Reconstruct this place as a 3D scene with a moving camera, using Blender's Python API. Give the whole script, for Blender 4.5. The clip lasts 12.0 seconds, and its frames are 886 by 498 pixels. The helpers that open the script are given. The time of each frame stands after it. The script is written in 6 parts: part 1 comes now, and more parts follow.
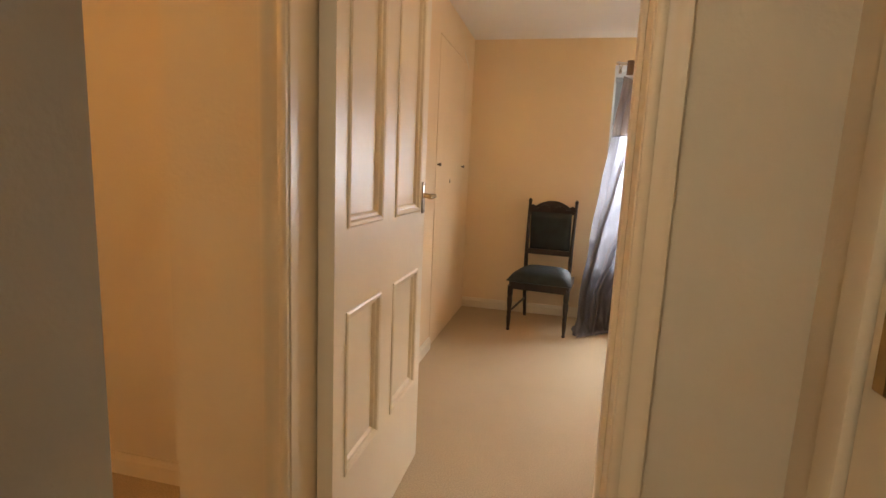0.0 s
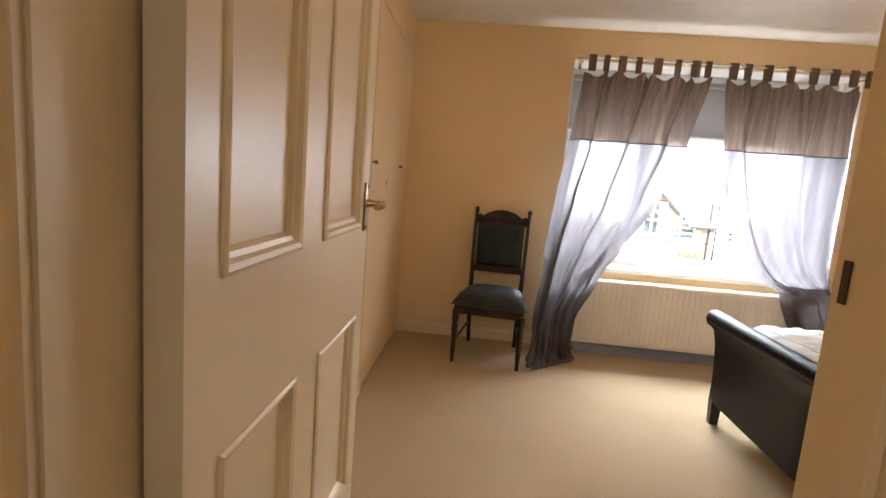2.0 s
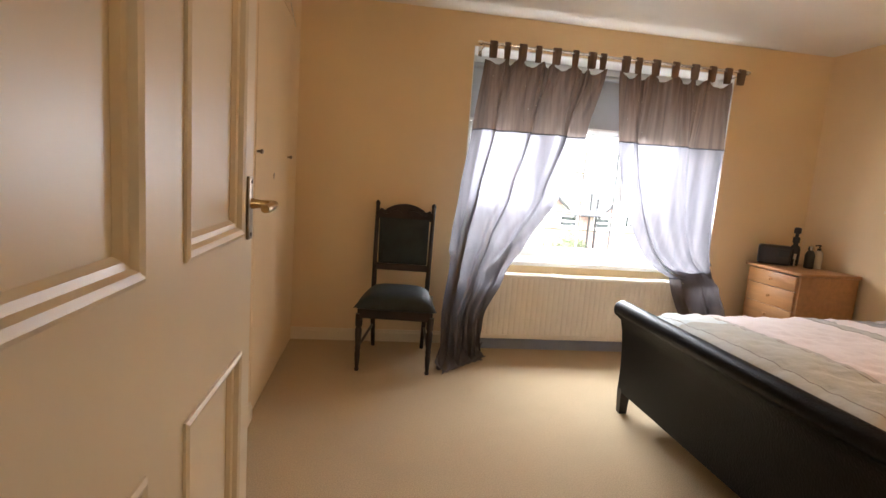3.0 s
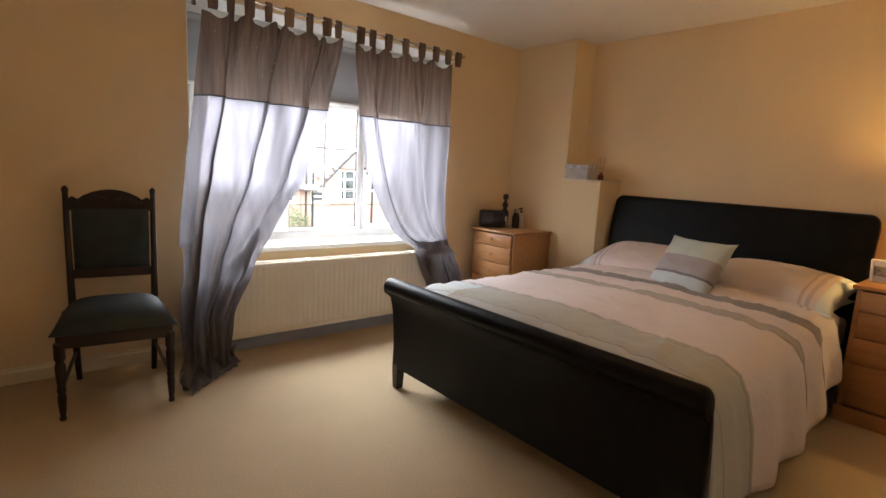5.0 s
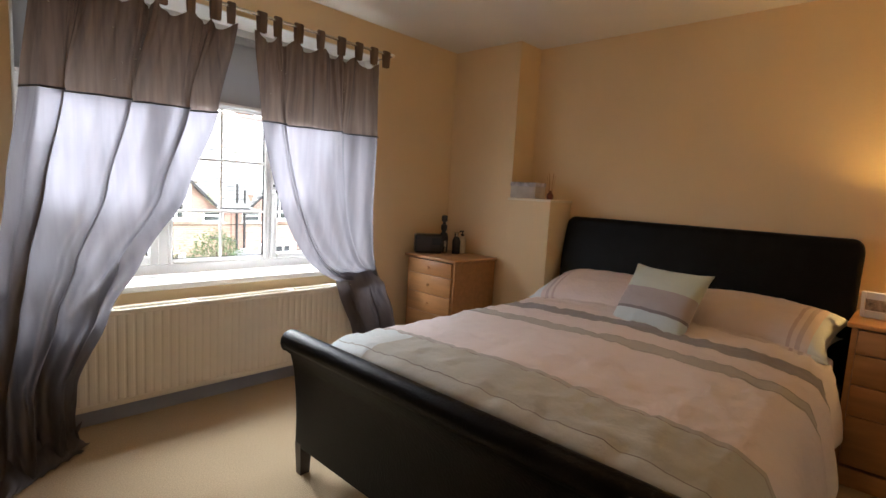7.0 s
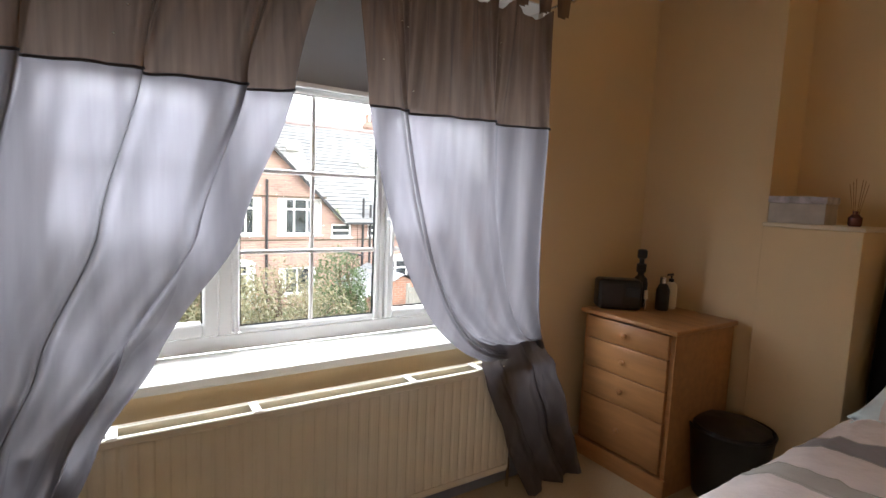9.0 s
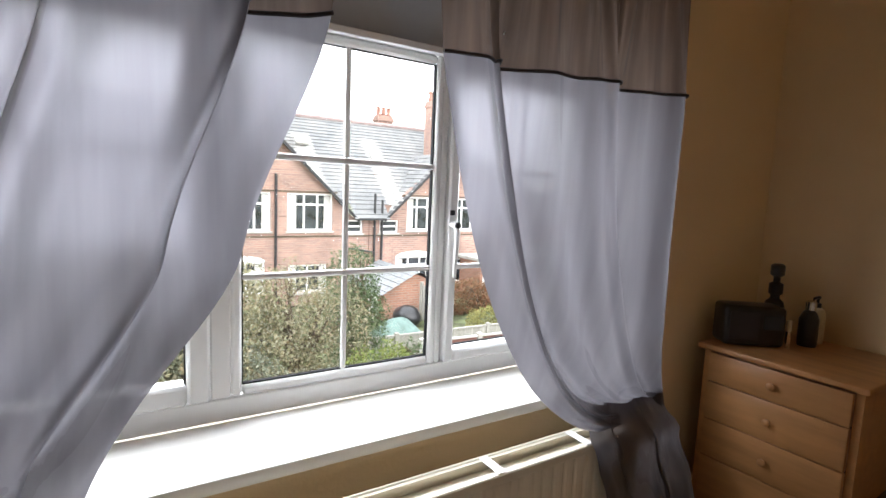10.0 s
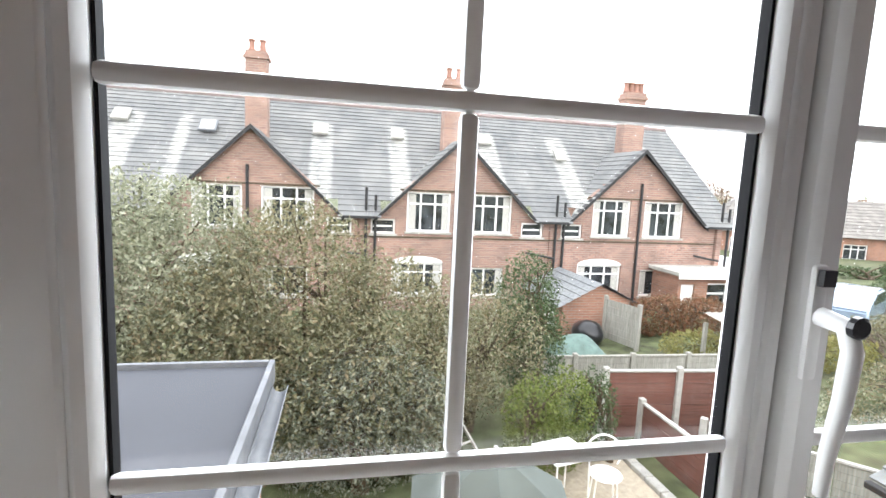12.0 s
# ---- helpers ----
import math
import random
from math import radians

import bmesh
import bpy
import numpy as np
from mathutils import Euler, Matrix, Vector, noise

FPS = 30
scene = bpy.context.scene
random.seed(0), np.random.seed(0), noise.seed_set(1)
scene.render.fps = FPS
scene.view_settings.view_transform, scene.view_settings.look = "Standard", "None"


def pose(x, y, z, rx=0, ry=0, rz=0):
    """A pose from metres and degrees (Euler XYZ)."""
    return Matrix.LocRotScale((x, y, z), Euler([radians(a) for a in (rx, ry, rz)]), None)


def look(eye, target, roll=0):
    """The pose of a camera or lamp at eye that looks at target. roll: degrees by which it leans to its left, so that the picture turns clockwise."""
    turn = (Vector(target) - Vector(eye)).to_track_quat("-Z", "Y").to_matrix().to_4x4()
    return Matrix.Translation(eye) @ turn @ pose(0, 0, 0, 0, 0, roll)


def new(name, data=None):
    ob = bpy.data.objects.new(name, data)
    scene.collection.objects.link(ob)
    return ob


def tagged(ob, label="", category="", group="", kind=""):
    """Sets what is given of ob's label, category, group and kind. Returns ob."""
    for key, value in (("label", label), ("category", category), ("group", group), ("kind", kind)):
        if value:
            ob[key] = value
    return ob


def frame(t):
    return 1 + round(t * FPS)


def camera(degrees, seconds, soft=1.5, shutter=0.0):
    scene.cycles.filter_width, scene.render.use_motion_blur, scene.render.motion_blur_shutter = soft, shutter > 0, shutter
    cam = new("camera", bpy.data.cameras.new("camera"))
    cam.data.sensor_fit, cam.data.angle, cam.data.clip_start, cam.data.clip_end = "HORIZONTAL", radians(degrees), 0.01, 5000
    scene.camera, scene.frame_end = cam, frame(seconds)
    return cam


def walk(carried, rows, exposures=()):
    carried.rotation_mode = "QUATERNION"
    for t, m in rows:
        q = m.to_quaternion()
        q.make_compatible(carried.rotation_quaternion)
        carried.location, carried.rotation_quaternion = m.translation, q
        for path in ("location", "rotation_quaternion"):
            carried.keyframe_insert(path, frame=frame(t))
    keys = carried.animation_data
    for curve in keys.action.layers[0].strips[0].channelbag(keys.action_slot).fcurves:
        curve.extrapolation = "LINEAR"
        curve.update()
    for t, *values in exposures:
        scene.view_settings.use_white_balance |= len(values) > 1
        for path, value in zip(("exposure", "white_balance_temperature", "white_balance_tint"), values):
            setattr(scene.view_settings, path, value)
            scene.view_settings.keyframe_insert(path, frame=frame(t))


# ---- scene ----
cam = camera(83.0, 12.0, soft=1.5)
PATH = [
    (0, (-0.033, 0.142, 1.217), (-0.477, 2.068, 0.909), 2.5),
    (0.5, (-0.068, 0.324, 1.222), (-0.554, 2.241, 0.923), 3.1),
    (1, (-0.151, 0.502, 1.21), (-0.588, 2.433, 0.931), 4.2),
    (1.5, (-0.229, 0.657, 1.198), (-0.544, 2.613, 0.922), 4.8),
    (2, (-0.264, 0.77, 1.195), (-0.399, 2.747, 0.921), 4.6),
    (2.5, (-0.292, 0.912, 1.186), (-0.228, 2.892, 0.909), 4.4),
    (3, (-0.319, 1.017, 1.193), (-0.034, 2.978, 0.919), 4.3),
    (3.5, (-0.366, 1.105, 1.195), (0.183, 3.012, 0.945), 4.8),
    (3.7, (-0.378, 1.136, 1.196), (0.279, 3.008, 0.944), 5.2),
    (5.3, (-0.47, 1.353, 1.2), (0.896, 2.782, 0.898), 2.9),
    (5.5, (-0.446, 1.375, 1.199), (0.962, 2.765, 0.906), 2.8),
    (6, (-0.341, 1.427, 1.202), (1.158, 2.72, 0.917), 2.4),
    (6.5, (-0.174, 1.536, 1.205), (1.317, 2.841, 0.935), 2.8),
    (6.7, (-0.102, 1.594, 1.205), (1.374, 2.921, 0.956), 3.1),
    (8.3, (0.448, 2.383, 1.229), (1.688, 3.938, 1.024), 2.6),
    (8.5, (0.511, 2.513, 1.236), (1.695, 4.11, 1.021), 2.5),
    (9, (0.65, 2.832, 1.25), (1.734, 4.501, 1.047), 2.4),
    (9.5, (0.73, 3.153, 1.249), (1.787, 4.839, 1.048), 2.5),
    (10, (0.791, 3.48, 1.250), (1.852, 5.169, 1.024), 2.4),
    (10.5, (0.978, 3.726, 1.253), (1.855, 5.506, 1.001), 2.8),
    (11, (1.083, 3.958, 1.258), (1.843, 5.79, 1.005), 4.0),
    (11.5, (1.163, 4.209, 1.267), (1.767, 6.099, 1.017), 4.0),
    (12, (1.2, 4.403, 1.256), (1.601, 6.346, 1.005), 2.6),
]
EXPOSURES = [(0, 1.30), (1, 1.17), (2, 0.92), (3.5, 0.72), (5.5, 0.10), (6.5, 0.0), (8.5, -0.38), (9.5, -0.72), (10, -0.95), (10.5, -1.09), (11, -1.10), (11.5, -1.20), (12, -1.41)]
walk(cam, [(t, look(eye, target, roll)) for t, eye, target, roll in PATH], EXPOSURES)

# ---- world, sun and lamps ----
world = bpy.data.worlds.new("world")
scene.world = world
world.use_nodes = True
wn = world.node_tree
bg = wn.nodes["Background"]
sky = wn.nodes.new("ShaderNodeTexSky")
sky.sky_type = "NISHITA"
sky.sun_disc = False
sky.sun_elevation = radians(28)
sky.sun_rotation = radians(200)
sky.dust_density = 6.0
sky.ozone_density = 0.6
haze = wn.nodes.new("ShaderNodeMixRGB")
haze.inputs[0].default_value = 0.75
haze.inputs[2].default_value = (92.0, 95.5, 100.0, 1)
wn.links.new(sky.outputs[0], haze.inputs[1])
wn.links.new(haze.outputs[0], bg.inputs[0])
bg.inputs[1].default_value = 0.15


def lamp(name, kind, power, colour, m, size=0.1, size_y=None):
    data = bpy.data.lights.new(name, kind)
    data.energy, data.color = power, colour
    ob = new(name, data)
    ob.matrix_world = m
    if kind == "AREA":
        data.size = size
        if size_y:
            data.shape, data.size_y = "RECTANGLE", size_y
    elif kind == "POINT":
        data.shadow_soft_size = size
    return ob


sun = lamp("sun", "SUN", 1.5, (1.0, 0.97, 0.93), pose(0, 0, 30, 62, 0, 20))
sun.data.angle = radians(25)
SKY_W = lamp("window_sky_light", "AREA", 76, (0.88, 0.93, 1.0), pose(1.3, 5.08, 1.42, -66, 0, 0), 1.85, 0.85)
SKY_W.data.spread = radians(160)
BEDSIDE = lamp("bedside_bulb", "POINT", 16, (1.0, 0.58, 0.19), pose(3.17, 1.55, 1.21), 0.035)
HALL = lamp("hall_bulb", "POINT", 6.3, (1.0, 0.49, 0.15), pose(-1.9, 0.05, 2.0), 0.06)
LANDING = lamp("landing_bulb", "POINT", 7.0, (0.98, 0.92, 0.82), pose(-0.46, -1.05, 1.95), 0.08)
# Unseen warm fill, added to brighten the upper walls; it has no fitting.
ROOM = lamp("warm_room_fill", "POINT", 4.5, (1.0, 0.49, 0.15), pose(1.0, 2.55, 2.12), 0.11)

# ---- materials ----
def material(name, rgb, rough=0.6, metal=0.0, var=0.08, scale=6.0, bump=0.0, bscale=60.0, spec=0.5,
             stain=0.0, stain_rgb=(0.3, 0.25, 0.18), stain_scale=1.2, rnd=0.0, stretch=None, rvar=0.0, coat=0.0):
    m = bpy.data.materials.new(name)
    m.use_nodes = True
    nt = m.node_tree
    N, L = nt.nodes, nt.links
    b = N["Principled BSDF"]
    b.inputs["Roughness"].default_value = rough
    b.inputs["Metallic"].default_value = metal
    b.inputs["Specular IOR Level"].default_value = spec
    b.inputs["Coat Weight"].default_value = coat
    tc = N.new("ShaderNodeTexCoord")
    src = tc.outputs["Object"]
    if stretch:
        mp = N.new("ShaderNodeMapping")
        mp.inputs["Scale"].default_value = stretch
        L.new(src, mp.inputs[0])
        src = mp.outputs[0]
    n1 = N.new("ShaderNodeTexNoise")
    n1.inputs["Scale"].default_value = scale
    n1.inputs["Detail"].default_value = 6
    L.new(src, n1.inputs["Vector"])
    ramp = N.new("ShaderNodeValToRGB")
    lo = [max(0.0, c * (1 - var * 1.6)) for c in rgb]
    hi = [min(1.0, c * (1 + var * 1.6)) for c in rgb]
    ramp.color_ramp.elements[0].position, ramp.color_ramp.elements[1].position = 0.3, 0.7
    ramp.color_ramp.elements[0].color, ramp.color_ramp.elements[1].color = (*lo, 1), (*hi, 1)
    L.new(n1.outputs[0], ramp.inputs[0])
    col = ramp.outputs[0]
    if stain > 0:
        n2 = N.new("ShaderNodeTexNoise")
        n2.inputs["Scale"].default_value = stain_scale
        n2.inputs["Detail"].default_value = 8
        n2.inputs["Roughness"].default_value = 0.65
        L.new(tc.outputs["Object"], n2.inputs["Vector"])
        r2 = N.new("ShaderNodeMapRange")
        r2.inputs[1].default_value, r2.inputs[2].default_value = 0.48, 0.72
        r2.inputs[3].default_value, r2.inputs[4].default_value = 0.0, stain
        L.new(n2.outputs[0], r2.inputs[0])
        mx = N.new("ShaderNodeMixRGB")
        L.new(r2.outputs[0], mx.inputs[0])
        L.new(col, mx.inputs[1])
        mx.inputs[2].default_value = (*stain_rgb, 1)
        col = mx.outputs[0]
    if rnd > 0:
        oi = N.new("ShaderNodeObjectInfo")
        hs = N.new("ShaderNodeHueSaturation")
        mr = N.new("ShaderNodeMapRange")
        mr.inputs[3].default_value, mr.inputs[4].default_value = 1 - rnd, 1 + rnd
        L.new(oi.outputs["Random"], mr.inputs[0])
        L.new(mr.outputs[0], hs.inputs["Value"])
        L.new(col, hs.inputs["Color"])
        col = hs.outputs[0]
    L.new(col, b.inputs["Base Color"])
    if rvar > 0:
        mr = N.new("ShaderNodeMapRange")
        mr.inputs[3].default_value, mr.inputs[4].default_value = max(0.02, rough - rvar), min(1, rough + rvar)
        L.new(n1.outputs[0], mr.inputs[0])
        L.new(mr.outputs[0], b.inputs["Roughness"])
    if bump > 0:
        n3 = N.new("ShaderNodeTexNoise")
        n3.inputs["Scale"].default_value = bscale
        n3.inputs["Detail"].default_value = 4
        L.new(src, n3.inputs["Vector"])
        bp = N.new("ShaderNodeBump")
        bp.inputs["Strength"].default_value = bump
        bp.inputs["Distance"].default_value = 0.01
        L.new(n3.outputs[0], bp.inputs["Height"])
        L.new(bp.outputs[0], b.inputs["Normal"])
    return m


def island_material(name, colours, rough=0.7, trans=0.0):
    """Colour by the mesh island: leaves, pebbles."""
    m = bpy.data.materials.new(name)
    m.use_nodes = True
    N, L = m.node_tree.nodes, m.node_tree.links
    b = N["Principled BSDF"]
    g = N.new("ShaderNodeNewGeometry")
    r = N.new("ShaderNodeValToRGB")
    r.color_ramp.interpolation = "LINEAR"
    while len(r.color_ramp.elements) < len(colours):
        r.color_ramp.elements.new(0.5)
    for i, c in enumerate(colours):
        r.color_ramp.elements[i].position = i / (len(colours) - 1)
        r.color_ramp.elements[i].color = (*c, 1)
    L.new(g.outputs["Random Per Island"], r.inputs[0])
    L.new(r.outputs[0], b.inputs["Base Color"])
    b.inputs["Roughness"].default_value = rough
    b.inputs["Specular IOR Level"].default_value = 0.3
    if trans:
        t = N.new("ShaderNodeBsdfTranslucent")
        L.new(r.outputs[0], t.inputs[0])
        mx = N.new("ShaderNodeMixShader")
        mx.inputs[0].default_value = trans
        L.new(b.outputs[0], mx.inputs[1])
        L.new(t.outputs[0], mx.inputs[2])
        L.new(mx.outputs[0], N["Material Output"].inputs[0])
    return m


def cloth(name, rgb, trans, rough=0.45, sheen=0.3, var=0.06, weave=500.0, tscale=3.0, glaze=(1, 1, 1), sheer=0.0, threads=None, forward=0.0):
    m = material(name, rgb, rough, var=var, scale=tscale, bump=0.15, bscale=weave, spec=0.4, stretch=threads)
    N, L = m.node_tree.nodes, m.node_tree.links
    b = N["Principled BSDF"]
    b.inputs["Sheen Weight"].default_value = sheen
    if trans > 0:
        t = N.new("ShaderNodeBsdfTranslucent")
        t.inputs[0].default_value = (*glaze, 1)
        if threads:
            n = next(q for q in N if q.type == "TEX_NOISE" and abs(q.inputs["Scale"].default_value - tscale) < 1e-4)
            g = N.new("ShaderNodeValToRGB")
            for e, k, at in zip(g.color_ramp.elements, (0.80, 1.16), (0.32, 0.68)):
                e.color, e.position = (*[min(1, c * k) for c in glaze], 1), at
            L.new(n.outputs[0], g.inputs[0])
            L.new(g.outputs[0], t.inputs[0])
        mx = N.new("ShaderNodeMixShader")
        mx.inputs[0].default_value = trans
        L.new(b.outputs[0], mx.inputs[1])
        L.new(t.outputs[0], mx.inputs[2])
        L.new(mx.outputs[0], N["Material Output"].inputs[0])
        if forward:
            rf = N.new("ShaderNodeBsdfRefraction")
            rf.inputs["Color"].default_value = (*glaze, 1)
            rf.inputs["Roughness"].default_value = 0.6
            rf.inputs["IOR"].default_value = 1.18
            m3 = N.new("ShaderNodeMixShader")
            m3.inputs[0].default_value = forward
            L.new(mx.outputs[0], m3.inputs[1])
            L.new(rf.outputs[0], m3.inputs[2])
            mx = m3
            L.new(mx.outputs[0], N["Material Output"].inputs[0])
        if sheer:
            tr = N.new("ShaderNodeBsdfTransparent")
            m2 = N.new("ShaderNodeMixShader")
            m2.inputs[0].default_value = sheer
            L.new(mx.outputs[0], m2.inputs[1])
            L.new(tr.outputs[0], m2.inputs[2])
            L.new(m2.outputs[0], N["Material Output"].inputs[0])
    return m


def brick_material(name, c1, c2, mortar, bw=0.225, bh=0.075, axis="xz"):
    m = bpy.data.materials.new(name)
    m.use_nodes = True
    N, L = m.node_tree.nodes, m.node_tree.links
    b = N["Principled BSDF"]
    tc = N.new("ShaderNodeTexCoord")
    sp = N.new("ShaderNodeSeparateXYZ")
    cb = N.new("ShaderNodeCombineXYZ")
    ad = N.new("ShaderNodeMath")
    L.new(tc.outputs["Object"], sp.inputs[0])
    L.new(sp.outputs[0], ad.inputs[0])
    L.new(sp.outputs[1], ad.inputs[1])
    L.new(ad.outputs[0], cb.inputs[0])
    L.new(sp.outputs[2], cb.inputs[1])
    br = N.new("ShaderNodeTexBrick")
    br.inputs["Color1"].default_value = (*c1, 1)
    br.inputs["Color2"].default_value = (*c2, 1)
    br.inputs["Mortar"].default_value = (*mortar, 1)
    br.inputs["Scale"].default_value = 1
    br.inputs["Brick Width"].default_value = bw
    br.inputs["Row Height"].default_value = bh
    br.inputs["Mortar Size"].default_value = 0.008
    br.inputs["Bias"].default_value = -0.2
    L.new(cb.outputs[0], br.inputs["Vector"])
    n = N.new("ShaderNodeTexNoise")
    n.inputs["Scale"].default_value = 1.3
    n.inputs["Detail"].default_value = 8
    L.new(tc.outputs["Object"], n.inputs["Vector"])
    mx = N.new("ShaderNodeMixRGB")
    mx.blend_type = "MULTIPLY"
    mx.inputs[0].default_value = 0.6
    r = N.new("ShaderNodeValToRGB")
    r.color_ramp.elements[0].color, r.color_ramp.elements[1].color = (0.55, 0.55, 0.55, 1), (1.25, 1.2, 1.15, 1)
    r.color_ramp.elements[0].position, r.color_ramp.elements[1].position = 0.3, 0.7
    L.new(n.outputs[0], r.inputs[0])
    L.new(br.outputs[0], mx.inputs[1])
    L.new(r.outputs[0], mx.inputs[2])
    L.new(mx.outputs[0], b.inputs["Base Color"])
    b.inputs["Roughness"].default_value = 0.85
    bp = N.new("ShaderNodeBump")
    bp.inputs["Strength"].default_value = 0.5
    bp.inputs["Distance"].default_value = 0.01
    inv = N.new("ShaderNodeMath")
    inv.operation = "SUBTRACT"
    inv.inputs[0].default_value = 1
    L.new(br.outputs["Fac"], inv.inputs[1])
    L.new(inv.outputs[0], bp.inputs["Height"])
    L.new(bp.outputs[0], b.inputs["Normal"])
    return m


def glass_material(name, rough=0.0, tint=(1, 1, 1)):
    m = bpy.data.materials.new(name)
    m.use_nodes = True
    N, L = m.node_tree.nodes, m.node_tree.links
    N.remove(N["Principled BSDF"])
    t = N.new("ShaderNodeBsdfTransparent")
    t.inputs[0].default_value = (*tint, 1)
    g = N.new("ShaderNodeBsdfGlossy")
    g.inputs["Roughness"].default_value = rough
    w = N.new("ShaderNodeLayerWeight")
    w.inputs[0].default_value = 0.5
    p = N.new("ShaderNodeMath")
    p.operation = "POWER"
    p.inputs[1].default_value = 5.0
    L.new(w.outputs["Facing"], p.inputs[0])
    f = N.new("ShaderNodeMath")
    f.operation = "MULTIPLY_ADD"
    f.inputs[1].default_value, f.inputs[2].default_value = 0.8, 0.02
    L.new(p.outputs[0], f.inputs[0])
    mx = N.new("ShaderNodeMixShader")
    L.new(f.outputs[0], mx.inputs[0])
    L.new(t.outputs[0], mx.inputs[1])
    L.new(g.outputs[0], mx.inputs[2])
    L.new(mx.outputs[0], N["Material Output"].inputs[0])
    return m


M_WALL = material("cream_wall_paint", (0.78, 0.605, 0.37), 0.75, var=0.025, scale=1.2, bump=0.12, bscale=90, stain=0.12, stain_rgb=(0.6, 0.48, 0.32), stain_scale=0.9)
M_HALL = material("hall_wall_paint", (0.74, 0.65, 0.50), 0.75, var=0.03, scale=1.5, bump=0.12, bscale=90, stain=0.12, stain_rgb=(0.58, 0.46, 0.3))
M_CEIL = material("ceiling_paint", (0.78, 0.74, 0.66), 0.8, var=0.02, scale=2, bump=0.1, bscale=70)
M_GLOSS = material("cream_gloss_paint", (0.77, 0.67, 0.50), 0.36, var=0.02, scale=3, bump=0.05, bscale=25, stain=0.03, stain_rgb=(0.66, 0.56, 0.42), rvar=0.02)
M_UPVC = material("white_upvc", (0.82, 0.82, 0.81), 0.35, var=0.02, scale=4, stain=0.08, stain_rgb=(0.6, 0.6, 0.58))
M_SILL = material("white_sill_paint", (0.82, 0.81, 0.78), 0.35, var=0.02, scale=4, stain=0.1, stain_rgb=(0.65, 0.62, 0.55))
M_GASKET = material("black_gasket", (0.010, 0.010, 0.011), 0.8, spec=0.1)
M_GREYSTRIP = material("blue_grey_strip", (0.34, 0.35, 0.40), 0.5, var=0.05)
M_CARPET = material("beige_carpet", (0.55, 0.43, 0.28), 0.95, var=0.10, scale=180, bump=0.5, bscale=300, spec=0.1, stain=0.28, stain_rgb=(0.40, 0.31, 0.20), stain_scale=1.6)
M_LEATHER = material("black_leather", (0.004, 0.004, 0.0045), 0.36, var=0.3, scale=9, bump=0.25, bscale=140, rvar=0.06, spec=0.12)
M_TEAL = material("dark_teal_upholstery", (0.016, 0.026, 0.030), 0.55, var=0.2, scale=12, bump=0.3, bscale=200)
M_DARKWOOD = material("dark_stained_wood", (0.022, 0.011, 0.007), 0.3, var=0.35, scale=7, stretch=(1, 1, 0.2), bump=0.05)
M_PINE = material("varnished_pine", (0.43, 0.215, 0.085), 0.35, var=0.09, scale=5, stretch=(6, 0.8, 6), bump=0.05, bscale=30, stain=0.2, stain_rgb=(0.42, 0.2, 0.07), stain_scale=5)
M_BRASS = material("aged_brass", (0.45, 0.30, 0.13), 0.25, 1.0, var=0.15, scale=20)
M_PEWTER = material("dull_pewter", (0.30, 0.24, 0.17), 0.3, 1.0, var=0.2, scale=30)
M_CHROME = material("chrome", (0.7, 0.68, 0.64), 0.12, 1.0, var=0.05)
M_RAD = material("radiator_enamel", (0.76, 0.70, 0.58), 0.4, var=0.02)
M_CURT = cloth("silver_satin_curtain", (0.12, 0.105, 0.11), 0.245, 0.155, 0.2, 0.10, glaze=(0.325, 0.315, 0.355), sheer=0.020, threads=(7, 2, 0.35), forward=0.085)
# Same satin as the drape, with the header's shade put into a darker brown.
M_CURT_TOP = cloth("shaded_curtain_header", (0.17, 0.11, 0.075), 0.14, 0.22, 0.1, 0.25, tscale=4, glaze=(0.30, 0.24, 0.215), sheer=0.016, threads=(9, 2, 0.4), forward=0.075)
M_PIPING = material("dark_braid", (0.03, 0.025, 0.03), 0.6)
M_BLIND = cloth("grey_roller_blind", (0.40, 0.41, 0.42), 0.15, 0.8, 0.0, 0.03, glaze=(0.4, 0.42, 0.45))
M_WHITE = material("white_cotton", (0.78, 0.76, 0.74), 0.85, var=0.03, bump=0.2, bscale=300)
M_BLACK = material("black_plastic", (0.014, 0.014, 0.016), 0.3, var=0.1)
M_GLASS = glass_material("window_glass")


# ---- shape helpers ----
def finish(bm, name, mat, smooth=False, angle=40):
    me = bpy.data.meshes.new(name)
    bmesh.ops.recalc_face_normals(bm, faces=bm.faces)
    bm.to_mesh(me)
    bm.free()
    for mm in mat if isinstance(mat, (list, tuple)) else [mat]:
        me.materials.append(mm)
    if smooth:
        me.shade_smooth()
        if angle:
            me.set_sharp_from_angle(angle=radians(angle))
    return me


def part(name, bm, mat, parent=None, label="", smooth=False, m=None, kind="", angle=40):
    ob = new(name, finish(bm, name, mat, smooth, angle))
    if parent is not None:
        ob.parent = parent
    if m is not None:
        ob.matrix_basis = m
    if label:
        ob["label"] = label
    if kind:
        ob["kind"] = kind
    return ob


def thing(name, label, category, m=None, group="", kind=""):
    ob = new(name)
    ob.empty_display_size = 0.1
    if m is not None:
        ob.matrix_basis = m
    return tagged(ob, label, category, group, kind)


